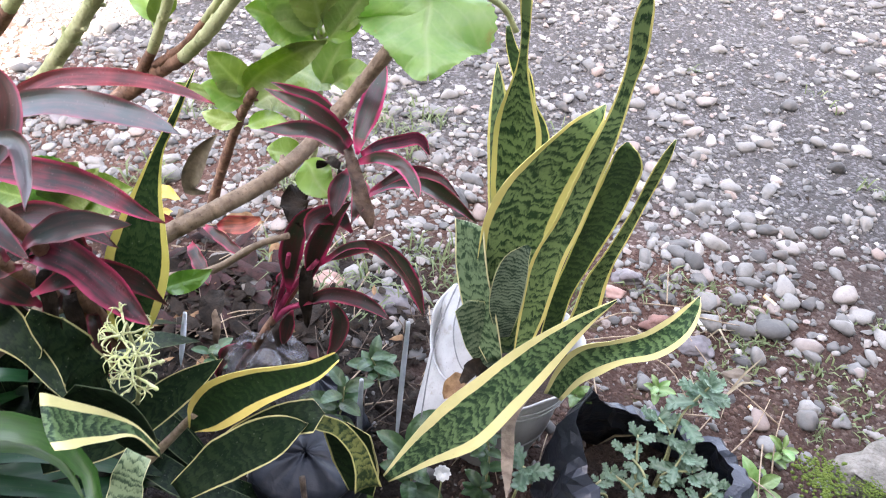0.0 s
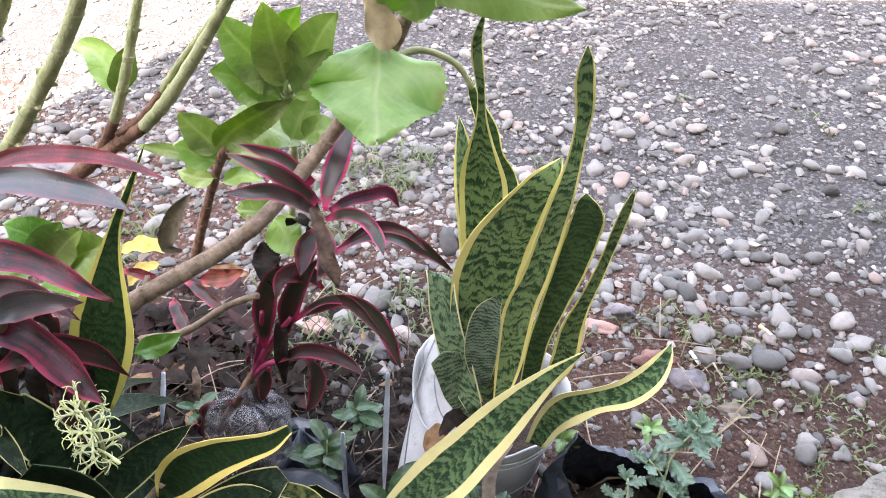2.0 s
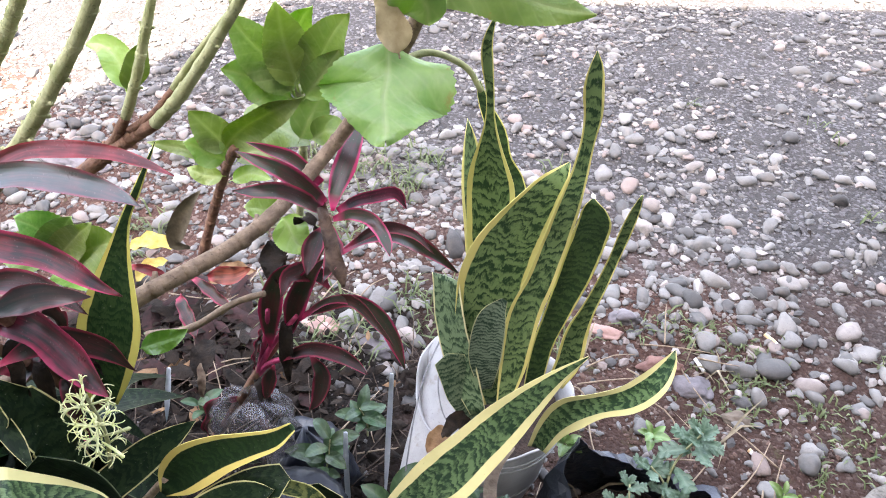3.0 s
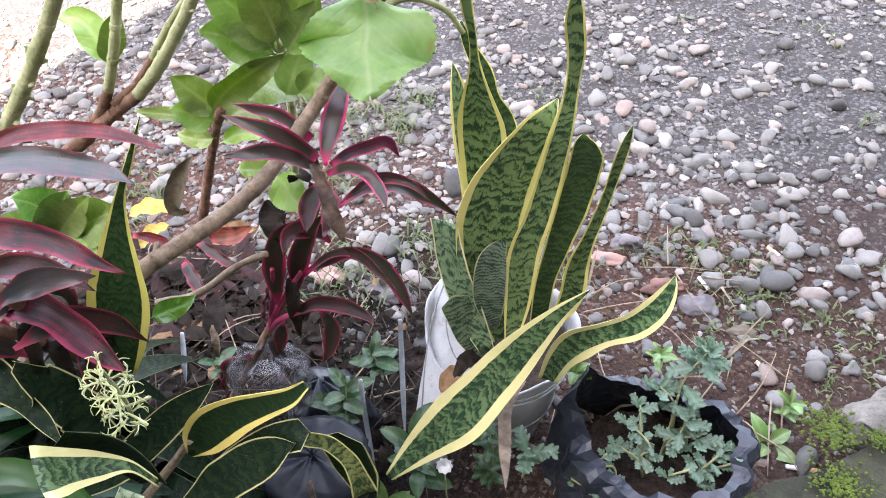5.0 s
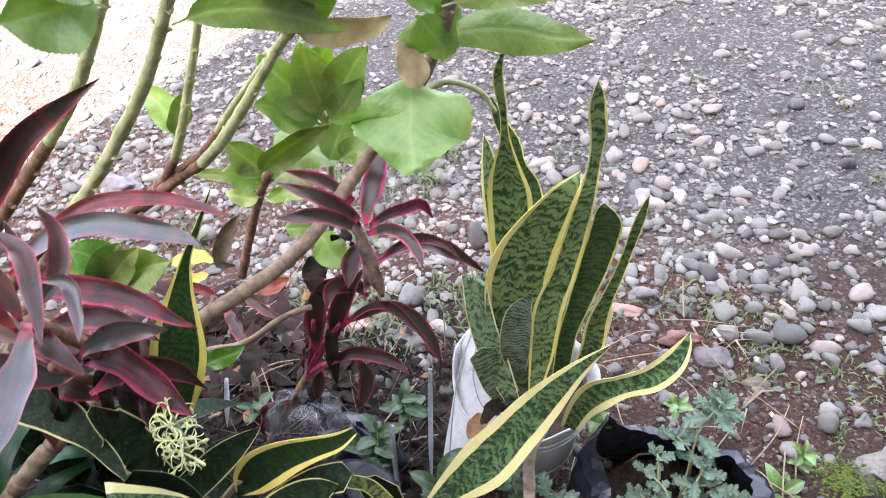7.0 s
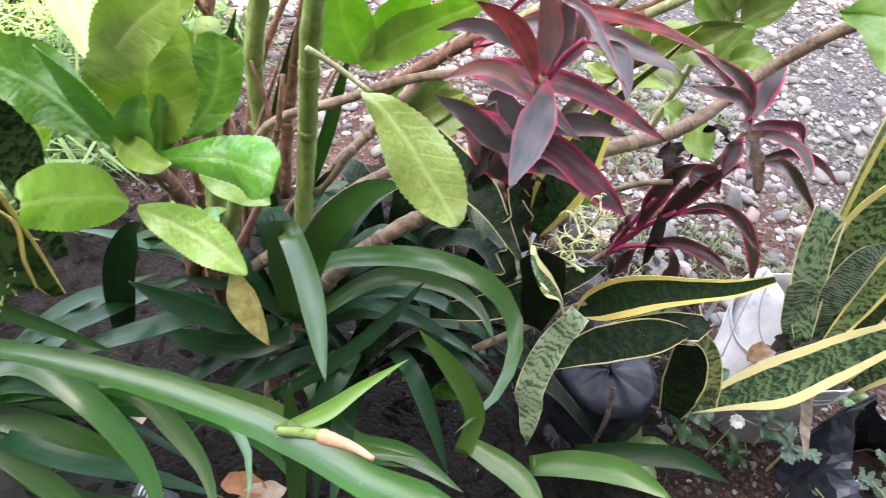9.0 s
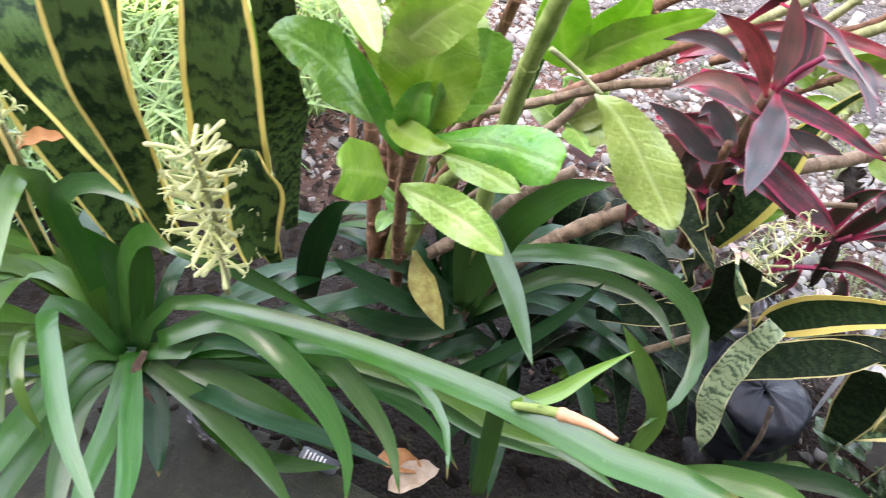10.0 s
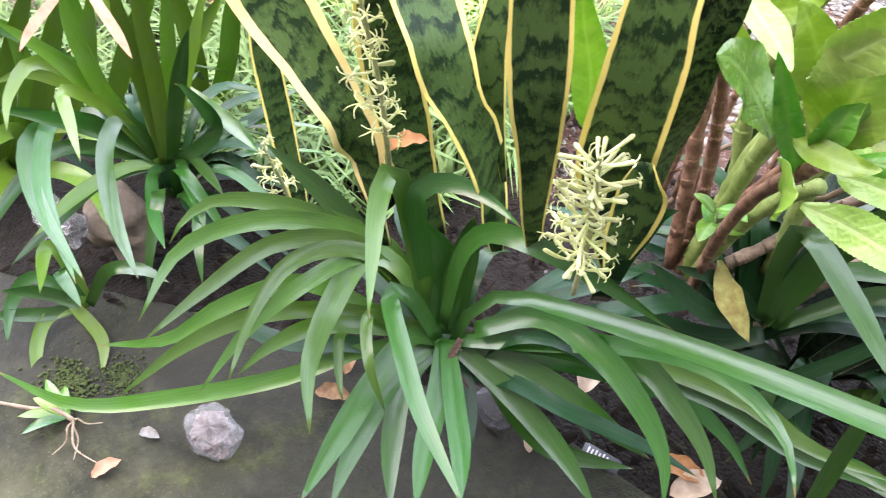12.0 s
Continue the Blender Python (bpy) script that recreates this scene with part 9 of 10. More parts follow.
def in_bed(x, y):
    """Between the slab's edge and the open gravel."""
    return y > -0.36 + 0.585 * (x + 1.36) + 0.03 and y < 1.05 + 0.3 * x + 0.25 * noise.noise((x * 3, y * 3, 1))


grass(260, (0.6, 1.4, 0.85, 1.25), 21, "grass", "sparse dull grass on damp soil", lambda x, y: noise.noise((x * 5, y * 5, 2)) > -0.1, (0.008, 0.028), "grass")
grass(420, (-0.7, 0.4, 1.0, 1.75), 22, "grass", "thin green grass between stones behind the bed", lambda x, y: noise.noise((x * 4, y * 4, 6)) > 0.05, (0.015, 0.06), "grass")
grass(180, (0.3, 1.6, 1.2, 2.3), 23, "grass", "scattered grass tufts among the gravel", lambda x, y: noise.noise((x * 6, y * 6, 9)) > 0.32, (0.015, 0.045), "grass")
grass(1300, (-2.8, -1.05, 0.0, 1.8), 24, "grass", "rank green grass and weeds behind the lilies", lambda x, y: y > 0.42 + 0.585 * (x + 1.0) and noise.noise((x * 2.5, y * 2.5, 4)) + 1.6 - 1.6 * math.hypot(x + 1.75, y - 0.75) > 0.2, (0.06, 0.22), "rank", 0.006)
grass(8, (0.2, 0.75, 0.75, 1.15), 25, "straw", "dry straw and root threads on the soil", in_bed, (0.03, 0.09), "straw")

# leaf litter on the bed, blackened to stand for the shade under the plants
M["dead_wine"] = mat_plain("fallen_wine_leaf", (0.016, 0.01, 0.008), (0.055, 0.02, 0.018), 0.65, 60.0, 0.5, 0.003, 0.2)
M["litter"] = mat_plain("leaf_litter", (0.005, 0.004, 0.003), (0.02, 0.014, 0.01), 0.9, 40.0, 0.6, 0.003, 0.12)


def litter(n, seed, name, label, box, keep, size, mat="litter"):
    r = random.Random(seed)
    bits = []
    V, Fc = [], []
    for _ in range(n):
        x, y = r.uniform(box[0], box[1]), r.uniform(box[2], box[3])
        if not keep(x, y):
            continue
        an, ln = r.uniform(0, 6.28), r.uniform(*size)
        d, z = Vector((math.cos(an), math.sin(an), r.uniform(-0.15, 0.25))), lie(x, y) + r.uniform(0.004, 0.03)
        s = Vector((-d.y, d.x, r.uniform(-0.4, 0.4))) * ln * r.uniform(0.12, 0.28)
        p = Vector((x, y, z))
        o = len(V)
        c = Vector((0, 0, r.uniform(-0.2, 0.3) * ln))
        V += [p - d * ln / 2, p - d * ln * 0.15 - s, p - d * ln * 0.15 + s, p + d * ln * 0.2 - s * 0.8 + c * 0.5, p + d * ln * 0.2 + s * 0.8 + c * 0.5, p + d * ln / 2 + c, p - d * ln * 0.15 + Vector((0, 0, ln * 0.08)), p + d * ln * 0.2 + c * 0.5 + Vector((0, 0, ln * 0.08))]
        Fc += [(o, o + 1, o + 6), (o, o + 6, o + 2), (o + 1, o + 3, o + 7, o + 6), (o + 6, o + 7, o + 4, o + 2), (o + 3, o + 5, o + 7), (o + 7, o + 5, o + 4)]
    me = bpy.data.meshes.new(name)
    me.from_pydata([tuple(v) for v in V], [], Fc)
    return tagged(part(name, me, M[mat]), label, "leaf litter", kind="stuff")


litter(6500, 31, "leaf_litter", "leaf litter over the bed, coloured dark for the shade under plants", (-1.5, 0.7, -0.3, 1.15), lambda x, y: in_bed(x, y - 0.08 * (x < -0.8)) and x < 0.12 + 0.1 * noise.noise((x * 8, y * 8, 3)), (0.008, 0.036))
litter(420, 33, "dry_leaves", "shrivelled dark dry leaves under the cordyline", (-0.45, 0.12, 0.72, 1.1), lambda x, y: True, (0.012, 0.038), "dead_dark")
litter(16, 35, "dry_leaves", "fallen dark red cordyline leaves on the litter", (-0.4, -0.05, 0.85, 1.1), lambda x, y: True, (0.02, 0.05), "dead_wine")
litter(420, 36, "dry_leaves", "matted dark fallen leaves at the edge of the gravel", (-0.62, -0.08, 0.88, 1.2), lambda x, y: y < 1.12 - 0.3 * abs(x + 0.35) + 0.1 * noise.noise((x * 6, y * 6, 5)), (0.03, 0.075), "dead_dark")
litter(70, 37, "dry_leaves", "fallen wine-red cordyline leaves at the edge of the gravel", (-0.6, -0.15, 0.92, 1.18), lambda x, y: True, (0.04, 0.09), "dead_wine")
litter(14, 34, "dry_leaves", "pale brown dry leaf pieces under the cordyline", (-0.45, 0.15, 0.72, 1.16), lambda x, y: True, (0.02, 0.06), "dead")


def twigs(n, seed, box, label, mat="twig", r0=0.0018):
    """Thin dry sticks and stalks lying about."""
    r = random.Random(seed)
    bits = []
    for _ in range(n):
        x, y, a, ln = r.uniform(box[0], box[1]), r.uniform(box[2], box[3]), r.uniform(0, 6.28), r.uniform(0.04, 0.16)
        p = Vector((x, y, lie(x, y) + r.uniform(0.004, 0.02)))
        d = Vector((math.cos(a), math.sin(a), r.uniform(-0.05, 0.25)))
        bits.append(tube([tuple(p), tuple(p + d * ln * 0.5 + Vector((r.uniform(-0.01, 0.01), r.uniform(-0.01, 0.01), 0.006))), tuple(p + d * ln)], r0, r0 * 0.45, 5, 5))
    return tagged(part("twigs", joined(bits), M[mat]), label, "twigs", kind="stuff")


twigs(60, 41, (-0.5, 0.75, 0.7, 1.2), "dry brown twigs strewn over the soil")
twigs(170, 42, (-0.4, 0.16, 0.72, 1.08), "tangle of thin dark twigs and root threads under the cordyline", "dark_twig", 0.0013)


def fallen(at, ln, turn, mat, label):
    """A dry leaf lying curled."""
    a, d = Vector(at), Vector((math.cos(radians(turn)), math.sin(radians(turn)), 0))
    me = blade([tuple(a - d * ln / 2), tuple(a + Vector((0, 0, ln * 0.14))), tuple(a + d * ln / 2 + Vector((0, 0, ln * 0.05)))], ln * 0.5, (0, 0, 1), "oval", gutter=0.5, wave=0.08, seed=int(turn))
    return tagged(part("fallen_leaf", me, M[mat]), label, "leaf", "fallen leaves")


M["dead_orange"] = mat_plain("fallen_orange_leaf", (0.34, 0.13, 0.04), (0.52, 0.26, 0.1), 0.6, 50.0)
M["dead_tan"] = mat_plain("fallen_tan_leaf", (0.42, 0.3, 0.2), (0.62, 0.5, 0.38), 0.65, 60.0)
M["dead_grey"] = mat_plain("grey_dry_leaf", (0.2, 0.18, 0.16), (0.4, 0.38, 0.35), 0.7, 60.0)
M["yellow_leaf"] = mat_plain("yellow_leaf", (0.36, 0.25, 0.04), (0.6, 0.46, 0.13), 0.55, 60.0, 0.5, 0.004, 0.4, 0.2)
fallen((-0.836, -0.023, 0.085), 0.06, 30, "dead", "curled orange-brown fallen leaf on the litter")
fallen((-0.865, 0.036, 0.085), 0.05, 120, "dead", "curled brown fallen leaf under strap leaves")
fallen((-0.377, 0.256, 0.090), 0.07, 15, "dead_orange", "orange fallen leaf at the slab edge")
fallen((-0.349, 0.252, 0.085), 0.08, 60, "dead_tan", "pale tan fallen leaf at the slab edge")
fallen((-0.565, 0.278, 0.120), 0.08, 110, "dead_tan", "curled tan fallen leaf among strap leaves")
fallen((-0.981, -0.339, 0.080), 0.045, 80, "dead_pink", "small pink fallen leaf on the concrete slab")
fallen((-0.985, -0.265, 0.080), 0.035, 25, "dead_grey", "grey-brown dry leaf on the concrete slab")
fallen((-0.566, 0.136, 0.080), 0.03, 140, "dead_tan", "small tan fallen leaf on the concrete slab")
fallen((-0.435, 1.136, 0.116), 0.09, 10, "yellow_leaf", "bright yellow fallen leaf on the gravel")
fallen((-0.408, 1.079, 0.116), 0.07, 60, "yellow_leaf", "yellow fallen leaf behind the branch")
fallen((-0.230, 1.043, 0.171), 0.08, 30, "dead", "red-brown fallen leaf behind the branch")
fallen((-0.233, 0.905, 0.115), 0.08, 100, "dead_dark", "dark fallen leaf on the litter")
fallen((0.184, 0.734, 0.264), 0.05, 60, "dead", "dry brown leaf over the pail's rim")
fallen((0.908, 1.598, -0.006), 0.05, 95, "dead_dark", "dark dry leaf lying on the gravel")
fallen((-0.782, 0.117, 0.553), 0.05, 60, "dead_orange", "orange dead leaf caught between snake leaves")

# cigarette ends
M["filter"] = mat_plain("cork_filter_paper", (0.55, 0.36, 0.18), (0.68, 0.48, 0.27), 0.8, 200.0)
M["paper"] = mat_plain("white_paper", (0.66, 0.65, 0.62), (0.8, 0.79, 0.76), 0.8, 120.0)


def butt(x, y, turn, white, cork, label):
    ob = thing("cigarette_end", (x, y, lie(x, y) + 0.0045), label, "cigarette end", "cigarette ends")
    p, d = Vector((x, y, lie(x, y) + 0.0045)), Vector((math.cos(radians(turn)), math.sin(radians(turn)), 0.04))
    if cork:
        stem(ob, "filter", [tuple(p), tuple(p + d * cork)], 0.004, 0.004, "filter", sides=10, n=6)
    if white:
        stem(ob, "paper", [tuple(p + d * cork), tuple(p + d * (cork + white))], 0.0039, 0.0036, "paper", sides=10, n=6)
    return ob


butt(0.764, 1.255, -50, 0.004, 0.026, "short cork-tipped cigarette end on gravel")
butt(0.620, 1.165, -65, 0.032, 0.0, "white cigarette end against a stone")
butt(0.694, 0.976, -55, 0.03, 0.004, "white cigarette end on red soil")
butt(0.754, 0.780, 178, 0.02, 0.028, "cork-tipped cigarette end beside the mossy slab")

# rubbish and stones by the lilies
M["scrap"] = mat_plain("crumpled_wrapper", (0.1, 0.06, 0.055), (0.4, 0.32, 0.3), 0.4, 70.0, 0.6, 0.003)
wrap = thing("plastic_bag", (-0.919, -0.191, 0.078), "small clear plastic bag of rubbish on the concrete slab", "plastic bag")


def crumple(at, size, seed, mat, parent, name):
    """A screwed-up film: sharp ridges and flat facets."""
    r = random.Random(seed)
    bm = bmesh.new()
    bmesh.ops.create_icosphere(bm, subdivisions=3, radius=1.0)
    off = Vector((r.uniform(0, 40), r.uniform(0, 40), r.uniform(0, 40)))
    for v in bm.verts:
        n = v.co.normalized()
        k = 0.9 + 0.14 * noise.noise(n * 1.8 + off) - 0.2 * abs(noise.noise(n * 3.0 + off)) + r.uniform(-0.035, 0.035)
        v.co = Vector((at[0] + n.x * size[0] * k, at[1] + n.y * size[1] * k, at[2] + (max(-0.45, n.z) + 0.45) * size[2] * k))
    ob = part(name, bm, M[mat], parent)
    ob.data.polygons.foreach_set("use_smooth", [False] * len(ob.data.polygons))
    return ob


crumple((-0.914, -0.194, 0.077), (0.058, 0.044, 0.036), 22, "bag_film", wrap, "film")
rumpled("scraps", (-0.915, -0.194, 0.078), 0.034, 0.028, 0.03, M["scrap"], "", "", 25.0, open_top=0.0, folds=10, amp=0.4, parent=wrap)
rumpled("plastic_scrap", (-1.394, -0.173, 0.153), 0.05, 0.035, 0.06, M["bag_film"], "torn white plastic scrap under strap leaves", "plastic scrap", 27.0, open_top=0.0, folds=10, amp=0.4)
rumpled("plastic_scrap", (-0.641, 0.148, 0.080), 0.035, 0.03, 0.03, M["clear_film"], "shiny clear plastic scrap in the litter", "plastic scrap", 29.0, open_top=0.0, folds=10, amp=0.4)


def packet(at, ln, wd, turn, label):
    ob = thing("packet", at, label, "packet")
    R = Matrix.Rotation(radians(turn), 3, "Z") @ Matrix.Rotation(radians(12), 3, "X")
    bm = bmesh.new()
    bmesh.ops.create_cube(bm, size=1.0)
    bmesh.ops.bevel(bm, geom=bm.edges[:], offset=0.06, segments=2, affect="EDGES")
    for v in bm.verts:
        v.co = Vector(at) + R @ Vector((v.co.x * ln, v.co.y * wd, v.co.z * 0.012))
    body = part("box", bm, M["packet"], ob)
    for i in range(6):
        bm = bmesh.new()
        bmesh.ops.create_cube(bm, size=1.0)
        for v in bm.verts:
            v.co = Vector(at) + R @ Vector((v.co.x * ln * 0.05 + ln * (-0.35 + 0.1 * i), v.co.y * wd * (0.5 if i % 2 else 0.65), v.co.z * 0.001 + 0.0066))
        part("print_bar", bm, M["paper"], body)
    return ob


M["packet"] = mat_plain("dark_printed_card", (0.05, 0.055, 0.06), (0.12, 0.125, 0.13), 0.45, 60.0)
packet((-0.471, 0.187, 0.095), 0.058, 0.022, 12, "dark printed packet with pale bars on the concrete slab")

rock_rnd = random.Random(77)


def rock(at, size, mat, label, flat=0.7):
    me = lump(rock_rnd, flat, 0.22, 4)
    co = Vector(at)
    for v in me.vertices:
        v.co = Vector((v.co.x * size[0], v.co.y * size[1], v.co.z * size[2])) + co
    return tagged(part("rock", me, mat), label, "rock")


M["brown_rock"] = mat_plain("mossy_brown_stone", (0.09, 0.07, 0.05), (0.2, 0.16, 0.12), 0.85, 16.0, 0.8, 0.006)
M["brick"] = mat_plain("broken_brick", (0.12, 0.062, 0.05), (0.22, 0.12, 0.095), 0.85, 40.0, 0.7, 0.004)
M["dark_rock"] = mat_plain("dark_grey_stone", (0.1, 0.09, 0.095), (0.2, 0.18, 0.18), 0.8, 30.0, 0.6, 0.004)
M["pink_rock"] = mat_plain("pinkish_stone", (0.34, 0.2, 0.16), (0.5, 0.33, 0.28), 0.75, 40.0, 0.4, 0.003)
rock((-1.372, -0.077, 0.118), (0.19, 0.15, 0.19), M["brown_rock"], "rough brown stone block behind strap leaves")
rock((0.557, 1.129, 0.01), (0.085, 0.06, 0.05), M["brick"], "broken red brick piece on the soil")
rock((0.616, 1.093, 0.0), (0.07, 0.08, 0.05), M["dark_rock"], "angular dark grey stone on the soil")
rock((0.447, 1.199, 0.005), (0.075, 0.05, 0.035), M["pink_rock"], "flat pinkish stone on the soil")
rock((0.485, 1.240, 0.01), (0.055, 0.05, 0.045), M["dark_rock"], "rough grey-brown stone beside a flat pink one")
rock((0.685, 1.040, 0.0), (0.06, 0.05, 0.035), M["brown_rock"], "half-buried brown stone by the blue-green plant")
rock((0.027, 1.077, 0.0), (0.11, 0.07, 0.05), M["dark_rock"], "flat grey stone behind the cordyline")
rock((-0.102, 1.102, 0.0), (0.09, 0.07, 0.05), M["pink_rock"], "pale brown stone under the cordyline")
rock((-0.810, 1.478, 0.01), (0.16, 0.08, 0.06), M["dark_rock"], "long flat bluish stone at the shade's edge")


# broken, mossy end of the slab
M["dry_concrete"] = mat_plain("pale_weathered_concrete", (0.1, 0.092, 0.075), (0.23, 0.21, 0.18), 0.9, 30.0, 1.0, 0.008)
M["moss"] = mat_plain("bright_moss", (0.06, 0.1, 0.01), (0.15, 0.2, 0.025), 0.95, 120.0, 1.0, 0.006)
M["dull_moss"] = mat_plain("dull_moss", (0.035, 0.055, 0.012), (0.08, 0.11, 0.025), 0.95, 120.0, 1.0, 0.006)


def chunk(at, size, turn, label):
    me = lump(rock_rnd, 1.0, 0.2, 4)
    R = Matrix.Rotation(radians(turn), 3, "Z")
    for v in me.vertices:
        c = R @ Vector((v.co.x * size[0], v.co.y * size[1], max(-0.4, min(0.22, v.co.z)) * size[2]))
        v.co = c + Vector(at)
    return tagged(part("concrete_chunk", me, M["dry_concrete"]), label, "concrete")


def moss(at, size, mat, label, seed):
    r = random.Random(seed)
    bits = []
    for _ in range(330):
        me = lump(r, 0.45, 0.3, 1)
        q, s = Vector((r.gauss(0, size[0] * 0.3), r.gauss(0, size[1] * 0.3), 0)), r.uniform(0.06, 0.15) * min(size)
        for v in me.vertices:
            v.co = v.co * s + q + Vector(at)
        bits.append(me)
    return tagged(part("moss_cushion", joined(bits), M[mat]), label, "moss", kind="stuff")


chunk((0.848, 0.839, 0.070), (0.15, 0.12, 0.09), 30, "pale weathered concrete chunk at the slab's broken end")
moss((0.751, 0.808, 0.085), (0.07, 0.06), "moss", "bright green moss cushion on the broken concrete", 1)
moss((0.745, 0.723, 0.085), (0.06, 0.05), "moss", "bright green moss cushion at the slab edge", 2)
moss((0.817, 0.795, 0.095), (0.04, 0.03), "moss", "small bright moss cushion on pale concrete", 3)
moss((-1.161, -0.314, 0.077), (0.1, 0.06), "dull_moss", "low dark moss patch on the slab", 4)
moss((-1.114, -0.244, 0.077), (0.07, 0.05), "dull_moss", "low moss patch beside a strap leaf", 5)


# ---- pebbles ----
rnd = random.Random(11)
STONES = [smooth(lump(rnd, rnd.uniform(0.5, 0.75), rnd.uniform(0.1, 0.24))) for _ in range(14)]
for me in STONES:
    me.materials.append(M["stone"])


def pebble(x, y, size, long=1.0, turn=None):
    ob = new("pebble", rnd.choice(STONES))
    ob.parent = ground
    ob.location = (x, y, lie(x, y) + size * 0.12)
    ob.rotation_euler = (rnd.uniform(-0.25, 0.25), rnd.uniform(-0.25, 0.25), rnd.uniform(0, 6.28) if turn is None else radians(turn))
    ob.scale = (size * long, size, size * rnd.uniform(0.8, 1.1))
    return ob


pebble(0.630, 1.319, 0.054, 1)
pebble(0.524, 1.306, 0.047, 1.15)
pebble(0.438, 1.255, 0.033, 1)
pebble(0.642, 1.211, 0.060, 1.15)
pebble(0.646, 1.157, 0.048, 1)
pebble(0.698, 1.150, 0.052, 1.05)
pebble(0.761, 1.163, 0.061, 1.35)
pebble(0.728, 1.098, 0.039, 1)
pebble(0.808, 1.282, 0.048, 1.3)
pebble(0.770, 1.370, 0.039, 1)
pebble(0.818, 1.381, 0.039, 1)
pebble(0.735, 1.321, 0.040, 1.2)
pebble(0.739, 1.595, 0.055, 1.1)
pebble(0.560, 1.621, 0.051, 1)
pebble(0.636, 1.541, 0.040, 1)
pebble(0.852, 1.793, 0.046, 1)
pebble(1.014, 1.731, 0.047, 1)
pebble(0.470, 1.826, 0.050, 1.3)
pebble(0.524, 1.885, 0.045, 1.2)
pebble(0.500, 1.984, 0.053, 1.4)
pebble(0.948, 1.995, 0.046, 1.1)
pebble(0.793, 0.965, 0.044, 1)
pebble(0.861, 0.979, 0.030, 1.2)
pebble(0.935, 1.293, 0.053, 1.25)
pebble(0.912, 1.205, 0.040, 1.2)
pebble(1.038, 1.436, 0.035, 1)
pebble(0.118, 1.393, 0.060, 1.2)
pebble(0.014, 1.190, 0.044, 1.2)
pebble(-0.041, 1.213, 0.040, 1.1)
pebble(0.020, 1.711, 0.046, 1.5)
pebble(-0.033, 1.623, 0.037, 1.2)
pebble(-0.517, 1.325, 0.070, 1)
pebble(-0.823, 1.597, 0.041, 1)
pebble(-0.890, 1.758, 0.035, 1)
pebble(0.595, 1.578, 0.035, 1.6)
pebble(0.536, 1.481, 0.036, 1)
pebble(0.598, 1.478, 0.031, 1.1)
pebble(0.670, 1.553, 0.032, 1)
pebble(0.867, 1.419, 0.030, 1)
pebble(0.992, 1.539, 0.032, 1)
pebble(0.916, 1.477, 0.024, 1)
pebble(0.816, 1.525, 0.032, 1.3)
pebble(0.719, 1.462, 0.029, 1)
pebble(0.764, 1.438, 0.028, 1)
pebble(0.711, 1.771, 0.035, 1.2)
pebble(0.643, 1.914, 0.037, 1.2)
pebble(0.860, 2.180, 0.034, 1)
pebble(0.738, 2.084, 0.027, 1.2)
pebble(1.082, 2.009, 0.040, 1.1)
pebble(1.138, 1.947, 0.031, 1)
pebble(0.943, 1.835, 0.027, 1)
pebble(1.002, 1.912, 0.028, 1)
pebble(0.571, 1.328, 0.032, 1.1)
pebble(0.587, 1.264, 0.027, 1)
pebble(0.706, 1.228, 0.037, 1.2)
pebble(0.744, 1.325, 0.031, 1)
pebble(0.876, 1.257, 0.026, 1)
pebble(1.095, 1.645, 0.030, 1)
pebble(-0.036, 1.413, 0.032, 1.2)
pebble(0.061, 1.411, 0.031, 1)
pebble(-0.095, 1.456, 0.030, 1)
pebble(0.014, 1.534, 0.028, 1)
pebble(0.062, 1.590, 0.026, 1)
pebble(0.347, 1.868, 0.037, 1)
pebble(0.277, 1.683, 0.040, 1.2)
pebble(0.292, 1.618, 0.052, 1.3)
pebble(0.363, 2.060, 0.027, 1)
pebble(0.237, 2.052, 0.027, 1)
pebble(0.436, 1.516, 0.030, 1)
pebble(0.483, 1.549, 0.033, 1.2)
pebble(-0.740, 1.669, 0.036, 1)
pebble(-0.714, 1.720, 0.028, 1)
pebble(-0.608, 1.597, 0.040, 1.2)
pebble(-0.333, 1.256, 0.035, 1.3)
pebble(-0.051, 1.136, 0.043, 1.2)
pebble(-0.100, 1.147, 0.033, 1)
pebble(0.051, 1.144, 0.032, 1.3)
pebble(0.066, 1.116, 0.038, 1.4)
pebble(0.506, 1.250, 0.029, 1)
pebble(0.435, 1.191, 0.024, 1)
pebble(0.698, 1.321, 0.034, 1.2)
pebble(0.678, 1.345, 0.030, 1)


def chance(x, y):
    """How thickly stones lie: in drifts, thinner on the trodden strip."""
    line = y - (0.98 + 0.3 * x)
    if line + 0.35 * noise.noise((x * 3, y * 3, 0)) < 0:
        return 0.35 if x > 0.2 else 0.08
    d = 0.5 + 0.75 * noise.noise((x * 1.6 + 3, y * 1.6, 7)) + 0.4 * noise.noise((x * 5, y * 5, 3))
    strip = math.exp(-((y - 1.9 - 0.25 * x + 0.9 * (x - 0.9)) / 0.3) ** 2) if x > 0.5 else 0
    return max(0.12, min(1.0, d)) * (1 - 0.5 * strip)


for i in range(400):
    if len(ground.children) >= 296:
        break
    x, y = rnd.uniform(-0.3, 1.5), rnd.uniform(1.0, 2.0)
    if rnd.random() < chance(x, y):
        pebble(x, y, 0.016 * 3.2 ** (rnd.random() ** 1.6), rnd.uniform(1.0, 1.35))


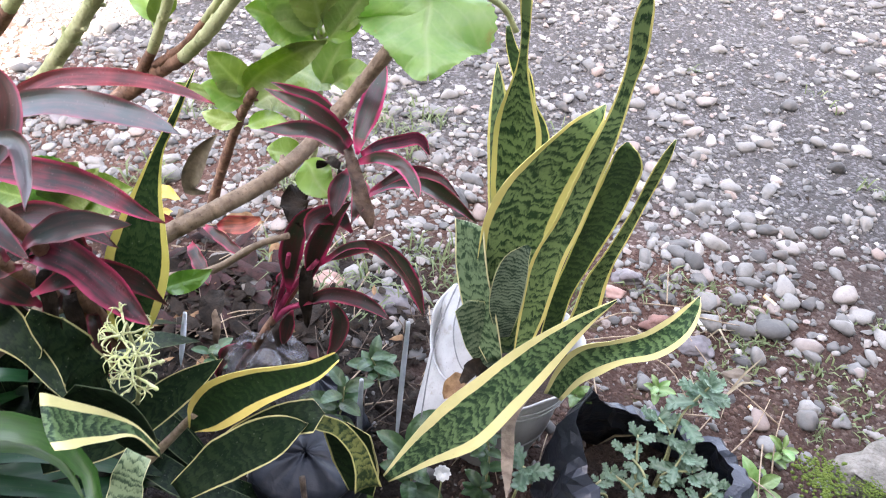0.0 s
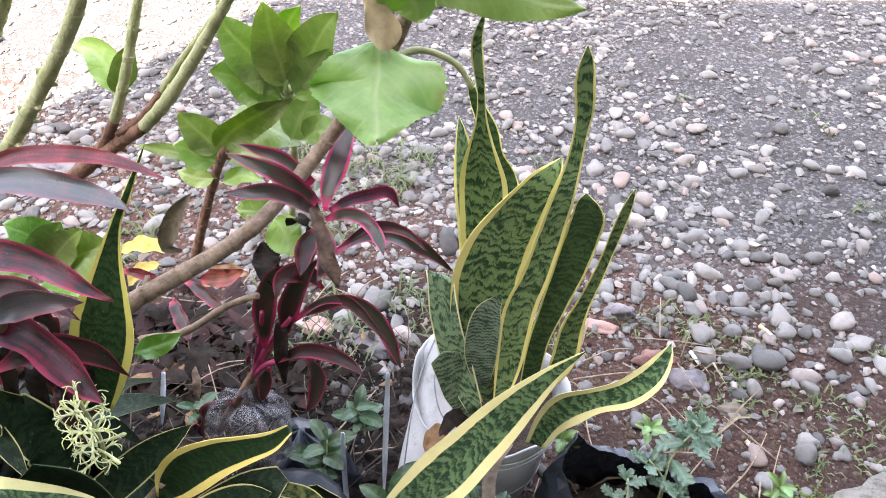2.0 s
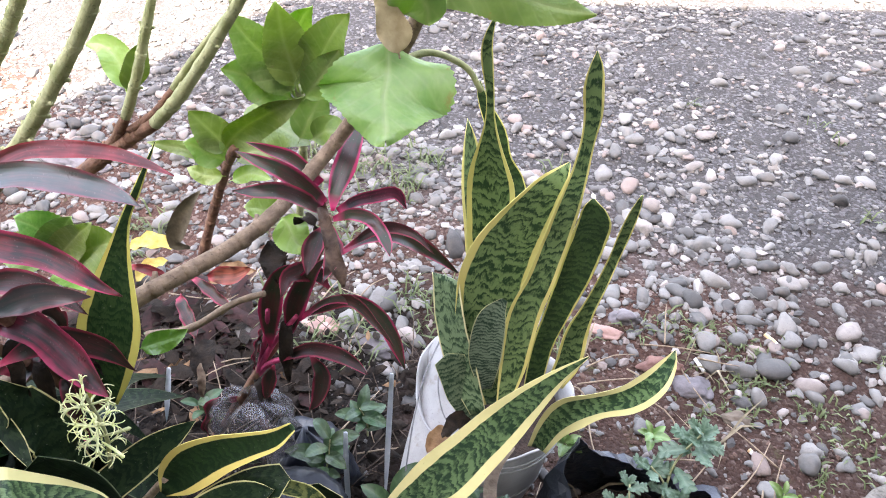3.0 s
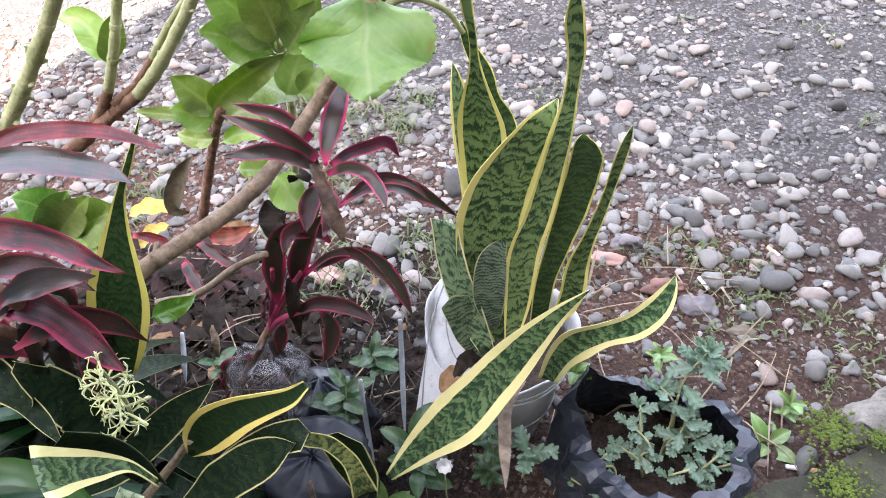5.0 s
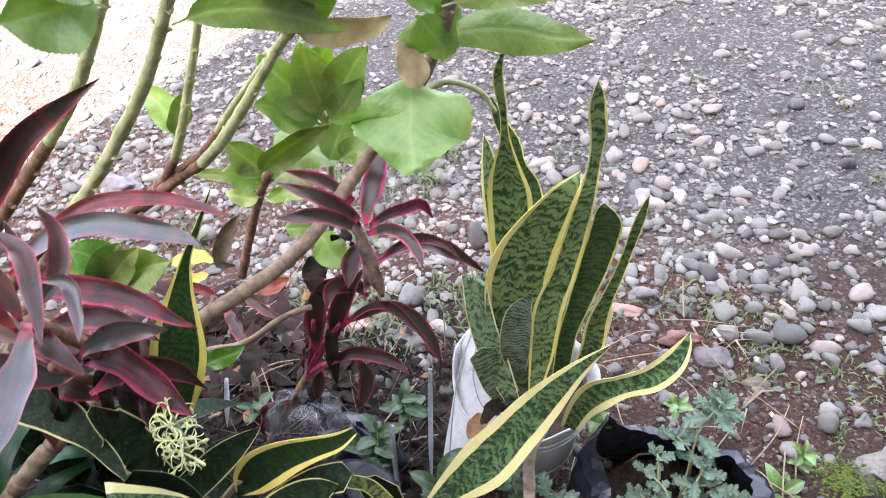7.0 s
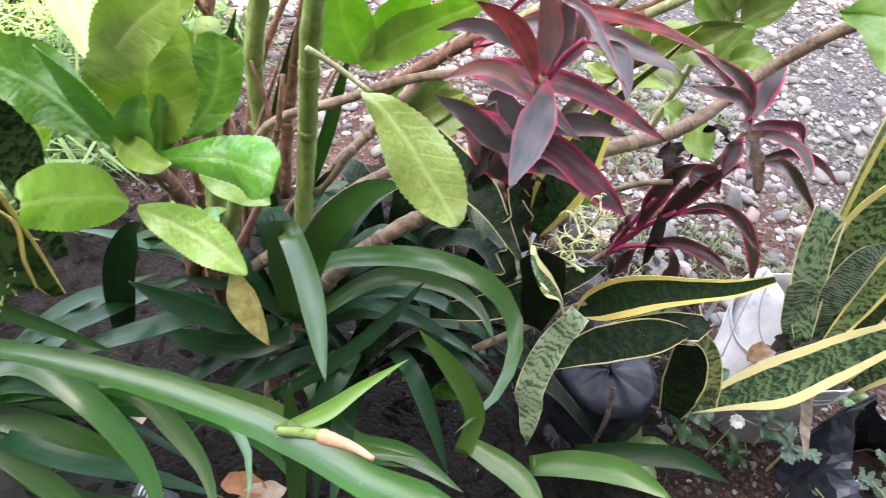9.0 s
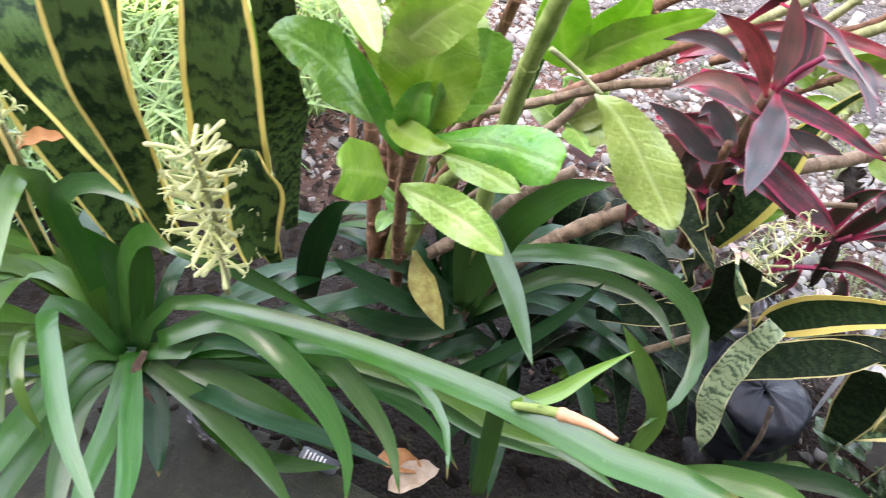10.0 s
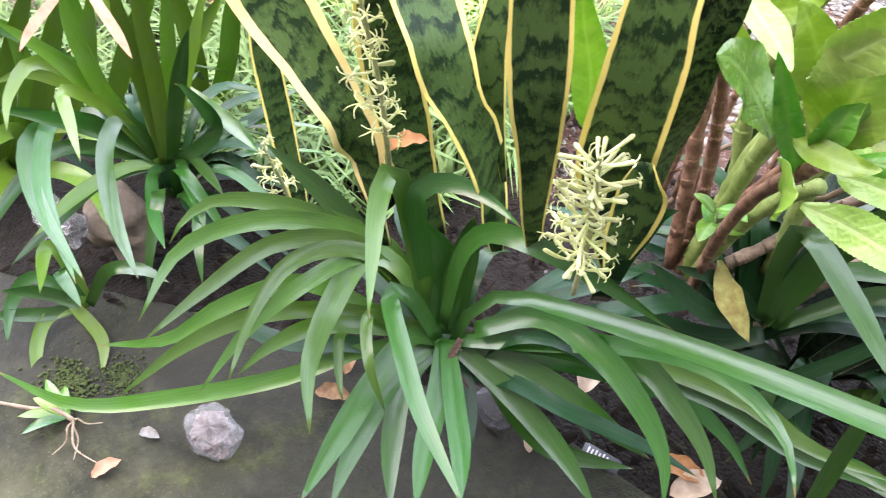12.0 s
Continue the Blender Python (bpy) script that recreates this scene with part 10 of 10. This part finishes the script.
def gravel(n, box, sizes, seed, name, label, sub, lean=1.7, mat="gravel", chance=chance):
    """Stones past counting, joined."""
    r = random.Random(seed)
    forms = []
    for _ in range(9):
        me = lump(r, r.uniform(0.5, 0.75), r.uniform(0.16, 0.3), sub)
        forms.append((np.array([v.co for v in me.vertices]), np.array([tuple(p.vertices) for p in me.polygons])))
        bpy.data.meshes.remove(me)
    V, Fc, base = [], [], 0
    for _ in range(n):
        x, y = r.uniform(box[0], box[1]), r.uniform(box[2], box[3])
        rim = min(x - box[0], box[1] - x, y - box[2], box[3] - y) / (0.12 * (box[3] - box[2]))   # thins out at its limits
        if r.random() > chance(x, y) * min(1.0, rim + 0.3 * noise.noise((x * 2, y * 2, 5))):
            continue
        s = sizes[0] * (sizes[1] / sizes[0]) ** (r.random() ** lean)
        co, fa = r.choice(forms)
        a = r.uniform(0, 6.28)
        R = np.array([[math.cos(a), -math.sin(a), 0], [math.sin(a), math.cos(a), 0], [0, 0, 1]])
        V.append((co * (r.uniform(1, 1.4), 1, r.uniform(0.7, 1.1))) @ R.T * s + (x, y, lie(x, y) + s * 0.06))
        Fc.append(fa + base)
        base += len(co)
    V, Fc = np.concatenate(V), np.concatenate(Fc)
    me = bpy.data.meshes.new(name)
    me.from_pydata(V.tolist(), [], Fc.tolist())
    ob = part(name, me, M[mat])
    if sub == 1:   # broken faces
        me.polygons.foreach_set("use_smooth", [False] * len(me.polygons))
    return tagged(ob, label, "gravel", kind="stuff")


gravel(19000, (-2.6, 3.4, 0.5, 4.0), (0.013, 0.05), 5, "gravel", "rounded grey river gravel strewn over the yard", 2)
gravel(92000, (-2.4, 3.0, 0.4, 3.6), (0.004, 0.017), 6, "grit", "fine grey grit and small chips on the soil", 1, 1.3)

gravel(27000, (-1.4, 2.3, 0.95, 3.3), (0.01, 0.03), 12, "chippings", "angular grey stone chippings over the yard", 1, 1.4)


def drift(x, y):
    """A thick drift of larger stones behind the pail."""
    d = (y - 1.5 + 0.86 * (x - 0.44)) / 0.22
    return 0.5 * math.exp(-d * d) * (0.3 + max(0.0, min(1.0, 0.7 + noise.noise((x * 5, y * 5, 4))))) * max(0.0, min(1.0, (y - 1.0) / 0.2)) if x > 0.1 else 0.0


gravel(1100, (0.1, 1.6, 0.95, 2.1), (0.02, 0.055), 9, "stones", "drift of larger grey river stones behind the pail", 2, 1.3, chance=drift)


def mat_crumb():
    k = Mat("soil_crumb", 0.95, 0.2)
    k.color(k.hsv(k.ramp(k.island(), (0.0, (0.03, 0.018, 0.013)), (0.6, (0.1, 0.06, 0.045)), (0.9, (0.15, 0.1, 0.08)), (1.0, (0.26, 0.23, 0.2))), 0.5, 1.0, k.math("MULTIPLY_ADD", k.noise(k.place(), 200.0), 0.8, 0.6)))
    return k.bump(k.noise(k.place(), 300.0), 0.6, 0.002).m


M["crumb"] = mat_crumb()


def red_soil(x, y):
    """Where crumbly red soil lies open between the pail and the gravel."""
    return (0.9 if x > 0.16 + 0.08 * noise.noise((x * 9, y * 9, 3)) else 0.06) if 0.585 * (x + 1.36) - 0.33 < y < 1.48 - 0.25 * x + 0.25 * noise.noise((x * 4, y * 4, 8)) else 0.0


gravel(19000, (-0.6, 1.05, 0.5, 1.65), (0.003, 0.014), 8, "soil_crumbs", "crumbly red-brown soil with small chips", 1, 1.8, "crumb", red_soil)
